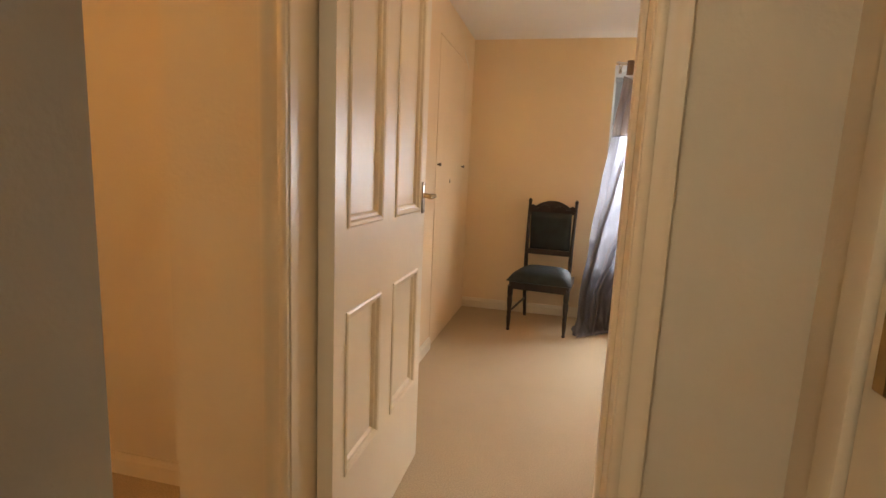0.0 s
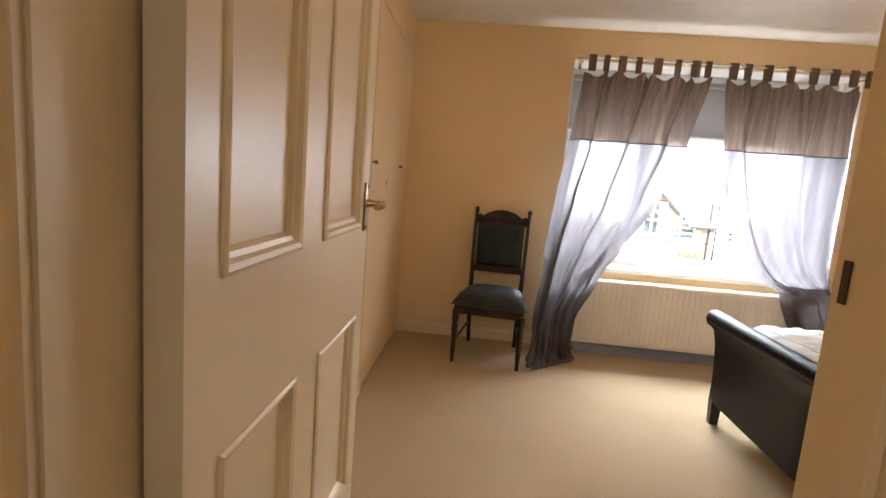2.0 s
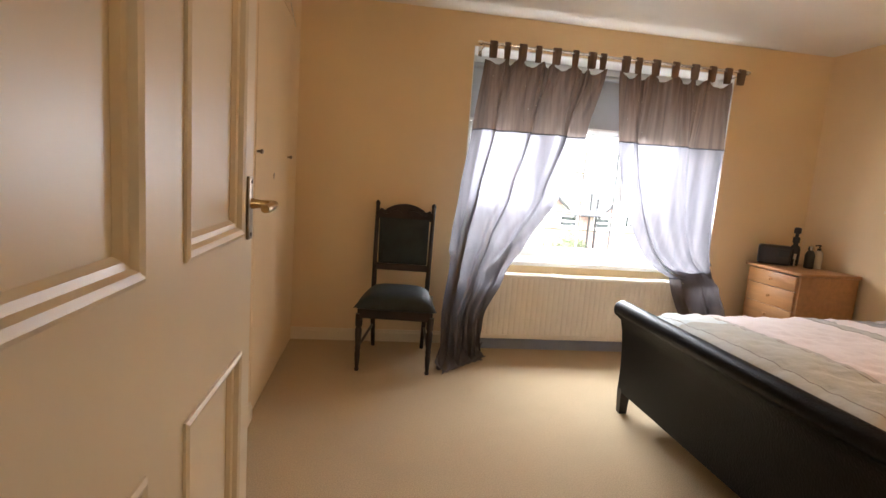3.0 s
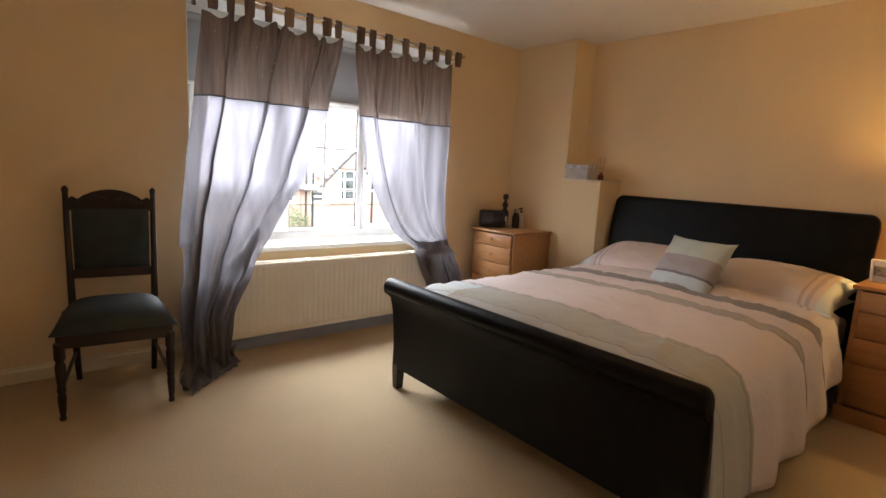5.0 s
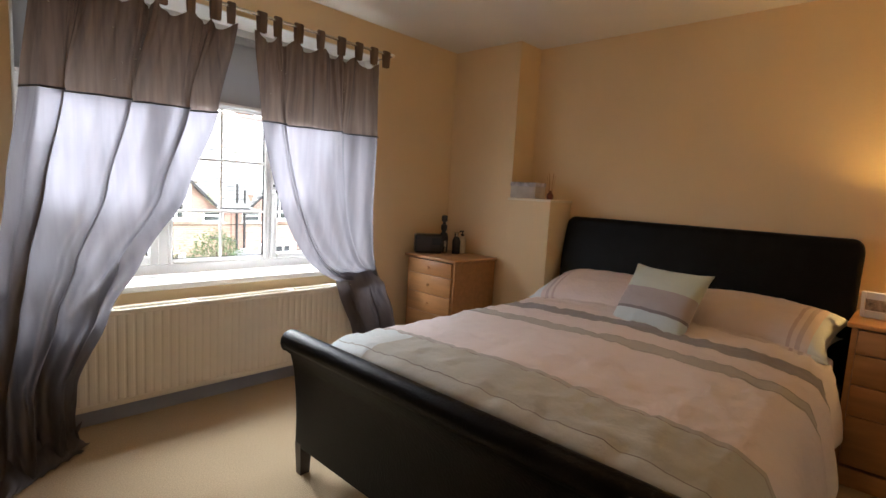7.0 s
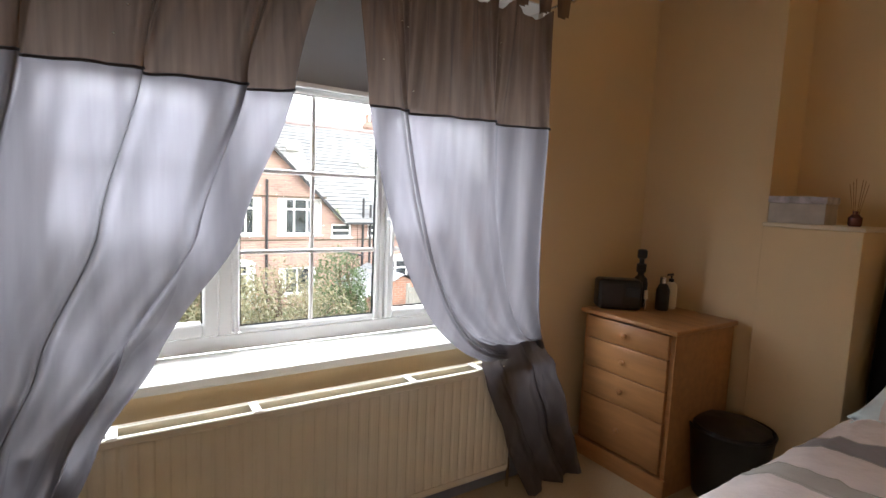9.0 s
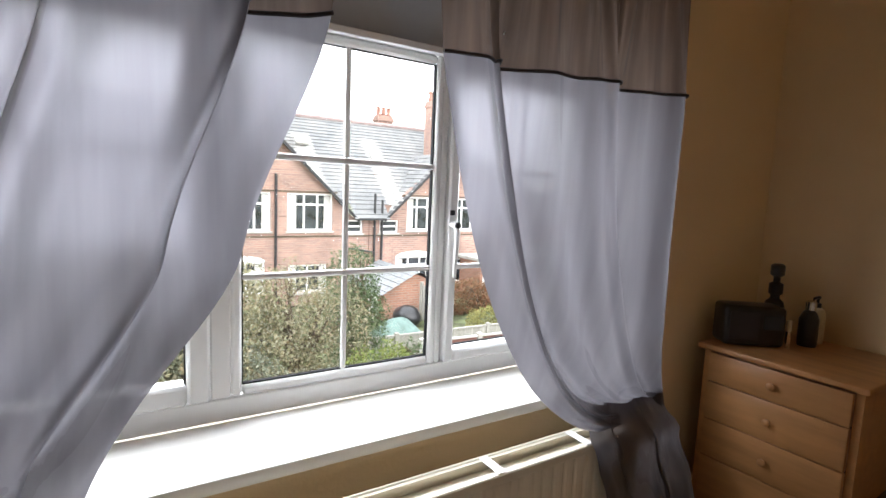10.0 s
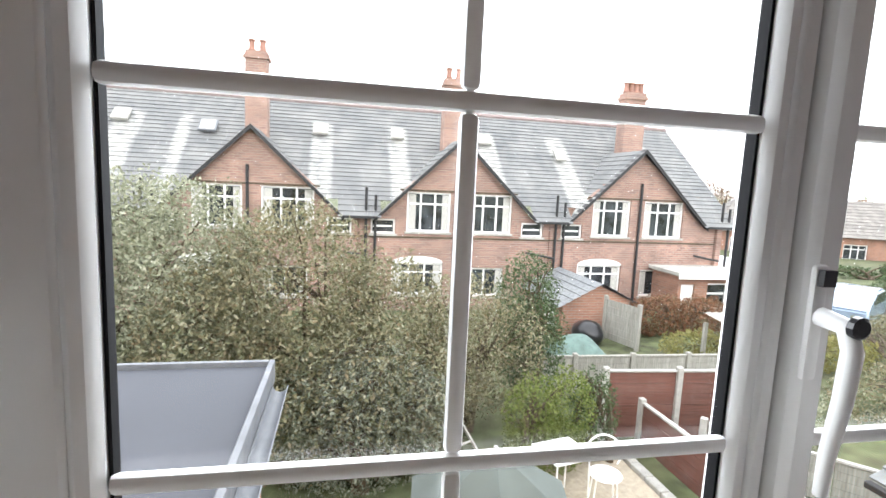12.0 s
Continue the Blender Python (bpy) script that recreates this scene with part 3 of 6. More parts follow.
def sheet(bm, grid):
    g = [[bm.verts.new(p) for p in row] for row in grid]
    for a, b in zip(g, g[1:]):
        for i in range(len(a) - 1):
            bm.faces.new((a[i], a[i + 1], b[i + 1], b[i]))


def rows_grid(rows, z0, z1, nu, nz, kinks, seed, header=False, ret=0, crease=None):
    """A hanging cloth. Rows from high to low: z, left x, right x, left y, right y, depth of the folds."""
    grid = []
    for j in range(nz + 1):
        line = []
        for i in range(nu + 1):
            u = i / nu
            z = z0 + (z1 - z0) * j / nz
            top = max(0.0, (z - SEAM) / (2.02 - SEAM)) if header else 0.0
            xl, xr, yl, yr, amp = lerp_rows(rows, z)
            if ret > 0:
                amp *= min(1.0, 0.15 + 12 * u)
            if header:
                z -= 0.042 * (1 - j / nz) ** 3 * math.sin(math.pi * 7 * u) ** 2
            p = fold((xl + (xr - xl) * u, yl + (yr - yl) * u, z), u, z, amp, (xr - xl) / (len(kinks) - 1.6), kinks, seed, top ** 0.7)
            if crease:
                p.y += crease(p.x, z)
            if z > 0.7 and ret:
                edge = (u - 0.94) / 0.06 if ret > 0 else (0.05 - u) / 0.05
                p.y += (0.145 if ret > 0 else 0.10) * max(0.0, edge) ** 0.7
                p.x += 0.012 * max(0.0, edge) * (ret > 0)
            line.append(p)
        grid.append(line)
    return grid


def pocket(x, z):
    """The slanting tuck where the swept curtain is pulled back: a sharp furrow with a soft roll under it."""
    t = max(0.0, min(1.0, (0.80 - x) / 0.34))
    zc = 1.03 - 0.44 * t ** 0.8
    d = (z - zc) * 0.72
    w = math.sin(math.pi * min(1.0, max(0.0, (0.83 - x) / 0.40))) ** 0.7 if 0.43 < x < 0.83 else 0.0
    return w * (0.045 * math.exp(-((d - 0.004) / 0.018) ** 2) - 0.045 * math.exp(-((d + 0.045) / 0.038) ** 2))


W_ROWS = [(2.02, 0.375, 1.205, 4.40, 4.40, 0.016), (1.55, 0.325, 1.095, 4.39, 4.395, 0.032), (1.13, 0.270, 0.945, 4.375, 4.38, 0.030), (0.80, 0.228, 0.730, 4.33, 4.35, 0.036),
          (0.60, 0.208, 0.595, 4.27, 4.29, 0.040), (0.30, 0.165, 0.455, 4.18, 4.25, 0.040), (0.12, 0.16, 0.45, 4.10, 4.24, 0.040), (0.0, 0.13, 0.47, 4.03, 4.26, 0.036)]
E_ROWS = [(2.02, 1.305, 2.255, 4.40, 4.40, 0.014), (SEAM, 1.365, 2.230, 4.432, 4.395, 0.032)]
E_TAIL = [(0.645, 1.90, 2.215, 4.420, 4.435, 0.002), (0.59, 1.86, 2.24, 4.375, 4.395, 0.003), (0.545, 1.855, 2.265, 4.338, 4.355, 0.004), (0.30, 1.955, 2.345, 4.325, 4.345, 0.009), (0.0, 2.09, 2.44, 4.30, 4.33, 0.014)]
W_KINKS, E_KINKS = (-0.14, 0.17, 0.50, 0.83, 1.12), (-0.22, 0.16, 0.62, 0.90, 1.16)


def tied_grid(nu, nz, kinks, seed):
    """The drape below the seam, drawn sideways and gathered low at its outer edge: every thread runs down a curve."""
    grid = []
    for j in range(nz + 1):
        t = j / nz
        b = ((1 - t) ** 3, 3 * (1 - t) ** 2 * t, 3 * (1 - t) * t * t, t ** 3)
        line = []
        for i in range(nu + 1):
            u = i / nu
            q = u ** 1.3
            px = (1.365 + 0.865 * u, 1.44 + 0.78 * u, 1.61 + 0.56 * u, 2.14 + 0.08 * u)
            pz = (SEAM, 1.15, 0.455 + 0.38 * q, 0.600 + 0.060 * math.sin(math.pi * u) - 0.02 * u)
            x, z = sum(k * c for k, c in zip(b, px)), sum(k * c for k, c in zip(b, pz))
            y = 4.432 - 0.037 * u - 0.040 * math.sin(math.pi * t ** 2.6) * (1 - u) ** 1.2 + 0.012 * t ** 6
            amp = (0.032 + 0.014 * math.sin(math.pi * t) - 0.016 * t) * min(1.0, 0.15 + 12 * u)
            p = fold((x, y, z), u, z, amp, (0.80 - 0.50 * t) / 3.4, kinks, seed)
            if u > 0.94 and z > 0.7:
                p.y += 0.145 * ((u - 0.94) / 0.06) ** 0.7 * min(1.0, (z - 0.7) / 0.2)
                p.x += 0.012 * (u - 0.94) / 0.06
            line.append(p)
        grid.append(line)
    return grid


def curtain(name, rows, label, kinks, seed, tied=False):
    th = thing(name, label, "curtain", group="pair of tab-top curtains")
    ret = 1 if tied else -1
    head = rows_grid(rows, 2.02, SEAM, 220, 18, kinks, seed, header=True, ret=ret)
    bm = bmesh.new()
    sheet(bm, head)
    part("header", bm, M_CURT_TOP, th, "satin header band, shade put into its brown colour", smooth=True, angle=0)
    drape = tied_grid(200, 64, kinks, seed) if tied else rows_grid(rows, SEAM, 0.0, 200, 84, kinks, seed, ret=ret, crease=pocket)
    bm = bmesh.new()
    sheet(bm, drape)
    part("drape", bm, M_CURT, th, "silvery grey satin drape", smooth=True, angle=0)
    bm = bmesh.new()
    tube(bm, [p + Vector((0, -0.006, 0)) for p in drape[0]], 0.0042, 6)
    part("braid", bm, M_PIPING, th, "dark braid trim", smooth=True)
    if tied:
        bm = bmesh.new()
        sheet(bm, rows_grid(E_TAIL, 0.645, 0.006, 80, 30, (-0.2, 0.25, 0.62, 1.2), seed + 3))
        part("lower_drape", bm, M_CURT, th, "grey drape hanging under the tied fold", smooth=True, angle=0)
    for k in range(8):
        u = min(0.97, max(0.03, k / 7))
        xl, xr = rows[0][1], rows[0][2]
        x = xl + (xr - xl) * u + 0.012 * math.sin(5.0 * k + seed)
        bm = bmesh.new()
        w = 0.021 + 0.004 * math.sin(3.0 * k + seed)
        pr = [(-0.010, -0.085), (-0.017, -0.02), (-0.018, 0.008), (-0.010, 0.0195), (0.0, 0.022), (0.010, 0.0195), (0.018, 0.008), (0.017, -0.02), (0.010, -0.085)]
        inner = [(a * 0.88, b - 0.002) for a, b in pr]
        va = [[bm.verts.new((x + s * w, 4.40 + a, 2.10 + b)) for a, b in pr] for s in (-1, 1)]
        vb = [[bm.verts.new((x + s * w, 4.40 + a, 2.10 + b)) for a, b in inner] for s in (-1, 1)]
        for i in range(len(pr) - 1):
            bm.faces.new((va[0][i], va[0][i + 1], va[1][i + 1], va[1][i]))
            bm.faces.new((vb[0][i], vb[1][i], vb[1][i + 1], vb[0][i + 1]))
            for s in (0, 1):
                bm.faces.new((va[s][i], vb[s][i], vb[s][i + 1], va[s][i + 1]))
        part("tab", bm, M_CURT_TOP, th, smooth=True)
    rnd = random.Random(int(seed * 10))
    for k in range(7):
        c = head[rnd.randint(3, 15)][rnd.randint(8, 210)]
        bm = bmesh.new()
        bmesh.ops.create_icosphere(bm, subdivisions=1, radius=0.004, matrix=Matrix.Translation(c + Vector((0, -0.007, 0))))
        part("sequin", bm, M_CHROME, th, "tiny shiny sequin")
    return th


cw = curtain("curtain", W_ROWS, "silver grey tab-top curtain swept aside, trailing on the carpet", W_KINKS, 2.3)
ce = curtain("curtain", E_ROWS, "silver grey tab-top curtain tied back beside the chest", E_KINKS, 7.1, tied=True)
# the spare cloth of the trailing curtain, heaped on the carpet
heap = []
for j in range(25):
    v = j / 24
    heap.append([])
    for i in range(73):
        u = i / 72
        x = 0.14 + 0.34 * u + 0.02 * math.sin(9 * v + 3 * u)
        y = 4.01 + 0.27 * u - 0.09 * v + 0.15 * (1 - v) * (1 - u)
        z = 0.006 + 0.085 * (1 - v) ** 1.1 * abs(math.sin(u * 11 + v * 3.2 + 1.5 * noise.noise((u * 3, v * 2, 5)))) + 0.022 * abs(math.sin(u * 23 + 6 * v)) * (1 - 0.6 * v)
        heap[-1].append(Vector((x, y, z)))
bm = bmesh.new()
sheet(bm, heap)
part("trailing_hem", bm, M_CURT, cw, "crumpled silver hem on the carpet", smooth=True, angle=0)

rod = thing("curtain_rod", "thin brushed steel curtain rod above the window", "curtain rod")
bm = bmesh.new()
tube(bm, [(0.335, 4.40, 2.10), (2.25, 4.40, 2.10)], 0.009, 12)
part("rod", bm, M_CHROME, rod, smooth=True)
for x, s in ((0.335, -1), (2.25, 1)):
    bm = bmesh.new()
    lathe(bm, [(0.010, 0), (0.015, 0.006), (0.015, 0.022), (0.006, 0.034)], seg=14)
    part("finial", bm, M_CHROME, rod, smooth=True, m=pose(x, 4.40, 2.10, 0, 90 * s, 0))
for x in (0.350, 2.235):
    bm = bmesh.new()
    tube(bm, [(x, 4.40, 2.091), (x, 4.40, 2.083), (x, YN - 0.004, 2.083)], 0.005, 8)
    box(bm, x - 0.012, YN - 0.005, 2.05, x + 0.012, YN, 2.115)
    part("bracket", bm, M_CHROME, rod, smooth=True)

# ---- radiator ----
ra = thing("radiator", "cream enamelled panel radiator under the window", "radiator")
RX0, RX1, RZ0, RZ1, RY = 0.36, 2.02, 0.105, 0.570, 4.368
bm = bmesh.new()
n = 42
pr = []
for i in range(n):
    a = RX0 + 0.012 + (RX1 - RX0 - 0.024) * i / n
    st = (RX1 - RX0 - 0.024) / n
    pr += [(a, RY + 0.001), (a + st * 0.25, RY), (a + st * 0.55, RY + 0.001), (a + st * 0.70, RY + 0.0042), (a + st * 0.85, RY + 0.0042)]
pr += [(RX1 - 0.012, RY), (RX1, RY + 0.003), (RX1, RY + 0.012), (RX0, RY + 0.012), (RX0, RY + 0.003)]
pts0 = [bm.verts.new((p[0], p[1], RZ0 + 0.03)) for p in pr]
pts1 = [bm.verts.new((p[0], p[1], RZ1 - 0.025)) for p in pr]
for i in range(len(pr)):
    j = (i + 1) % len(pr)
    bm.faces.new((pts0[i], pts0[j], pts1[j], pts1[i]))
box(bm, RX0, RY, RZ0, RX1, RY + 0.012, RZ0 + 0.03, bev=0.003)
box(bm, RX0, RY, RZ1 - 0.025, RX1, RY + 0.012, RZ1, bev=0.003)
part("front_panel", bm, M_RAD, ra)
part("back_panel", boxes((RX0, 4.455, RZ0, RX1, 4.467, RZ1), bev=0.003), M_RAD, ra)
for x in (RX0, RX1):
    part("side_cap", boxes((x - 0.0035, RY + 0.002, RZ0 + 0.01, x + 0.0035, 4.466, RZ1 - 0.002)), M_RAD, ra)
part("top_rail", boxes((RX0, RY + 0.013, RZ1 - 0.010, RX1, RY + 0.022, RZ1 - 0.002), (RX0, 4.445, RZ1 - 0.010, RX1, 4.454, RZ1 - 0.002)), M_RAD, ra)
part("top_plate", boxes((RX0 + 0.004, RY + 0.0225, RZ1 - 0.034, RX1 - 0.004, 4.4445, RZ1 - 0.028)), M_RAD, ra, "recessed cream top plate")
for x in (0.62, 0.997, 1.552, 1.86):
    part("hanging_clip", boxes((x - 0.014, RY + 0.004, RZ1 + 0.0005, x + 0.014, 4.455, RZ1 + 0.003), bev=0.001), M_UPVC, ra, "white plastic clip")
for x in (0.80, 1.60):
    part("wall_bracket", boxes((x, 4.467, 0.20, x + 0.03, YN, 0.50)), M_RAD, ra)
bm = bmesh.new()
tube(bm, [(RX1 - 0.02, 4.41, RZ0 + 0.03), (RX1 + 0.035, 4.41, RZ0 + 0.03), (RX1 + 0.04, 4.41, RZ0 + 0.01), (RX1 + 0.04, 4.41, 0.0)], 0.0075, 10)
part("pipe", bm, M_CHROME, ra, smooth=True)


# ---- furniture ----
def turned_leg(x, y, z1, r=0.019):
    bm = bmesh.new()
    k = [(0.62, 0), (0.80, 0.03), (0.55, 0.06), (0.72, 0.12), (0.95, 0.30), (0.75, 0.36), (1.0, 0.40), (0.78, 0.44), (1.05, 0.60), (1.1, 0.72), (0.8, 0.76), (1.15, 0.80), (1.15, 1.0)]
    lathe(bm, [(r * a, z1 * b) for a, b in k], x, y, 14)
    return bm


ch = thing("dining_chair", "dark carved wooden chair with teal black padded seat beside the curtain", "chair", pose(-0.125, 4.205, 0, 0, 0, -6.5))
for s in (-1, 1):
    part("front_leg", turned_leg(s * 0.215, -0.245, 0.36), M_DARKWOOD, ch, "turned front leg", smooth=True)
    bm = bmesh.new()
    path = [(s * 0.172, 0.235, 0.0), (s * 0.178, 0.20, 0.20), (s * 0.182, 0.185, 0.40), (s * 0.186, 0.20, 0.62), (s * 0.190, 0.235, 0.85), (s * 0.192, 0.262, 0.99)]
    rr = [0.014, 0.016, 0.018, 0.015, 0.014, 0.013]
    tube(bm, path, rr, 10)
    tube(bm, [(s * 0.192, 0.262, 0.985), (s * 0.192, 0.264, 1.0), (s * 0.193, 0.266, 1.012), (s * 0.193, 0.267, 1.022)], [0.012, 0.016, 0.014, 0.005], 10)
    part("back_post", bm, M_DARKWOOD, ch, "back leg and post", smooth=True)
part("seat_rail", boxes((-0.215, -0.262, 0.335, 0.215, -0.235, 0.395), (-0.228, -0.245, 0.335, -0.205, 0.19, 0.395), (0.205, -0.245, 0.335, 0.228, 0.19, 0.395), (-0.19, 0.175, 0.335, 0.19, 0.198, 0.395), bev=0.005), M_DARKWOOD, ch)


def pad(w0, w1, d0, d1, h, n=20, p=4.0):
    """A padded cushion: narrower at the back, domed."""
    bm = bmesh.new()
    lay = {}
    for s in (1, -1):
        for i in range(n + 1):
            for j in range(n + 1):
                u, v = -1 + 2 * i / n, -1 + 2 * j / n
                e = max(0.0, (1 - abs(u) ** p)) ** 0.5 * max(0.0, (1 - abs(v) ** p)) ** 0.5
                if s < 0 and (i in (0, n) or j in (0, n)):
                    lay[s, i, j] = lay[1, i, j]
                    continue
                wid = w0 + (w1 - w0) * (v + 1) / 2
                lay[s, i, j] = bm.verts.new((u * wid / 2, d0 + (d1 - d0) * (v + 1) / 2, h * e * (1 if s > 0 else -0.35)))
    for s in (1, -1):
        for i in range(n):
            for j in range(n):
                q = [lay[s, i, j], lay[s, i + 1, j], lay[s, i + 1, j + 1], lay[s, i, j + 1]]
                bm.faces.new(q if s > 0 else q[::-1])
    return bm


part("seat", pad(0.50, 0.40, -0.275, 0.205, 0.085), M_TEAL, ch, "teal black padded seat", smooth=True, m=pose(0, 0, 0.40))
bp = part("back_panel", pad(0.335, 0.335, -0.17, 0.17, 0.022, 14, 8), M_TEAL, ch, "teal black padded back", smooth=True, m=pose(0, 0.214, 0.745, 98, 0, 0))
part("back_rail", boxes((-0.185, 0.190, 0.555, 0.185, 0.214, 0.60), bev=0.005), M_DARKWOOD, ch, "lower back rail")
bm = bmesh.new()
out = [(-0.185, 0.90), (0.185, 0.90), (0.185, 0.955), (0.165, 0.972), (0.14, 0.958), (0.12, 0.975), (0.08, 0.995), (0.04, 1.006), (0, 1.01), (-0.04, 1.006), (-0.08, 0.995), (-0.12, 0.975), (-0.14, 0.958), (-0.165, 0.972), (-0.185, 0.955)]
extrude(bm, out, "y", 0.232, 0.256)
part("crest_rail", bm, M_DARKWOOD, ch, "carved crest rail")
bm = bmesh.new()
for s in (-1, 1):
    tube(bm, [(s * 0.02, 0.229, 0.955), (s * 0.05, 0.229, 0.972), (s * 0.09, 0.229, 0.962), (s * 0.12, 0.229, 0.94), (s * 0.15, 0.229, 0.945)], [0.007, 0.006, 0.006, 0.005, 0.004], 8)
part("carving", bm, M_DARKWOOD, ch, "carved scroll", smooth=True)
for s in (-1, 1):
    bm = bmesh.new()
    tube(bm, [(s * 0.212, -0.235, 0.15), (s * 0.18, 0.215, 0.16)], 0.009, 8)
    part("stretcher", bm, M_DARKWOOD, ch, smooth=True)

# ---- bed ----
bed = thing("sleigh_bed", "black leather sleigh bed with a rolled headboard and footboard", "bed")
BY0, BY1 = 1.835, 3.49


def board(y0, y1, pts, name, label, corner=0.03):
    """A leather board: its outline in x and z, run along y with its ends drawn in."""
    bm = bmesh.new()
    rings = []
    cx = sum(p[0] for p in pts) / len(pts)
    cz = sum(p[1] for p in pts) / len(pts)
    top = max(p[1] for p in pts)
    for s, k in ((0, 0.0), (0.1, 0.55), (0.25, 0.85), (0.5, 1.0), (0.75, 1.0), (1.0, 1.0), (1.0, 1.0), (0.75, 1.0), (0.5, 1.0), (0.25, 0.85), (0.1, 0.55), (0, 0.0)):
        y = (y0 + s * corner) if len(rings) < 6 else (y1 - s * corner)
        sag = corner * (1 - math.sqrt(1 - (1 - s) ** 2))
        r = []
        for i, p in enumerate(pts):
            a, b = pts[i - 1], pts[(i + 1) % len(pts)]
            t = Vector((b[0] - a[0], b[1] - a[1])).normalized()
            nn = Vector((t.y, -t.x))
            off = -(1 - k) * 0.010
            r.append(bm.verts.new((p[0] + nn.x * off, y, p[1] + nn.y * off - sag * max(0.0, 1 - (top - p[1]) / 0.5))))
        rings.append(r)
    for a, b in zip(rings, rings[1:]):
        for i in range(len(pts)):
            j = (i + 1) % len(pts)
            bm.faces.new((a[i], a[j], b[j], b[i]))
    bm.faces.new(rings[0])
    bm.faces.new(rings[-1][::-1])
    return part(name, bm, M_LEATHER, bed, label, smooth=True, angle=55)


def roll(cx, cz, r, a0, a1, n=10):
    return [(cx + r * math.cos(radians(a0 + (a1 - a0) * i / n)), cz + r * math.sin(radians(a0 + (a1 - a0) * i / n))) for i in range(n + 1)]


foot = [(1.065, 0.125), (1.125, 0.125), (1.118, 0.25), (1.105, 0.38), (1.085, 0.50), (1.068, 0.56)] + roll(1.026, 0.590, 0.040, 0, 250, 12) + [(1.032, 0.535), (1.050, 0.46), (1.060, 0.36), (1.066, 0.24)]
board(BY0, BY1, foot, "footboard", "rolled leather footboard")
head = [(3.17, 0.15), (3.23, 0.15), (3.235, 0.5), (3.25, 0.80), (3.275, 0.98), (3.30, 1.035)] + roll(3.272, 1.060, 0.036, -20, 190, 10) + [(3.222, 1.00), (3.195, 0.85), (3.18, 0.60), (3.172, 0.4)]
board(1.875, 3.535, head, "headboard", "rolled leather headboard", corner=0.055)
for y in (1.885, 3.425):
    part("side_rail", boxes((1.115, y, 0.14, 3.175, y + 0.035, 0.37), bev=0.008, seg=2), M_LEATHER, bed, smooth=True)
for x in (1.070, 3.18):
    for y in (BY0 + 0.03, BY1 - 0.03):
        bm = bmesh.new()
        q = [(x - 0.006, y - 0.022), (x + 0.050, y - 0.022), (x + 0.050, y + 0.022), (x - 0.006, y + 0.022)]
        b0 = [bm.verts.new((a * 0.75 + (x + 0.022) * 0.25, c * 0.8 + y * 0.2, 0)) for a, c in q]
        b1 = [bm.verts.new((a, c, 0.14)) for a, c in q]
        bm.faces.new(b0[::-1]), bm.faces.new(b1)
        for i in range(4):
            bm.faces.new((b0[i], b0[(i + 1) % 4], b1[(i + 1) % 4], b1[i]))
        part("leg", bm, M_DARKWOOD, bed, "tapered dark wooden leg")
mt = thing("mattress", "thick white mattress on the sleigh bed", "mattress")
part("mattress_body", boxes((1.135, 1.925, 0.22, 3.165, 3.42, 0.50), bev=0.03, seg=3), M_WHITE, mt, smooth=True)


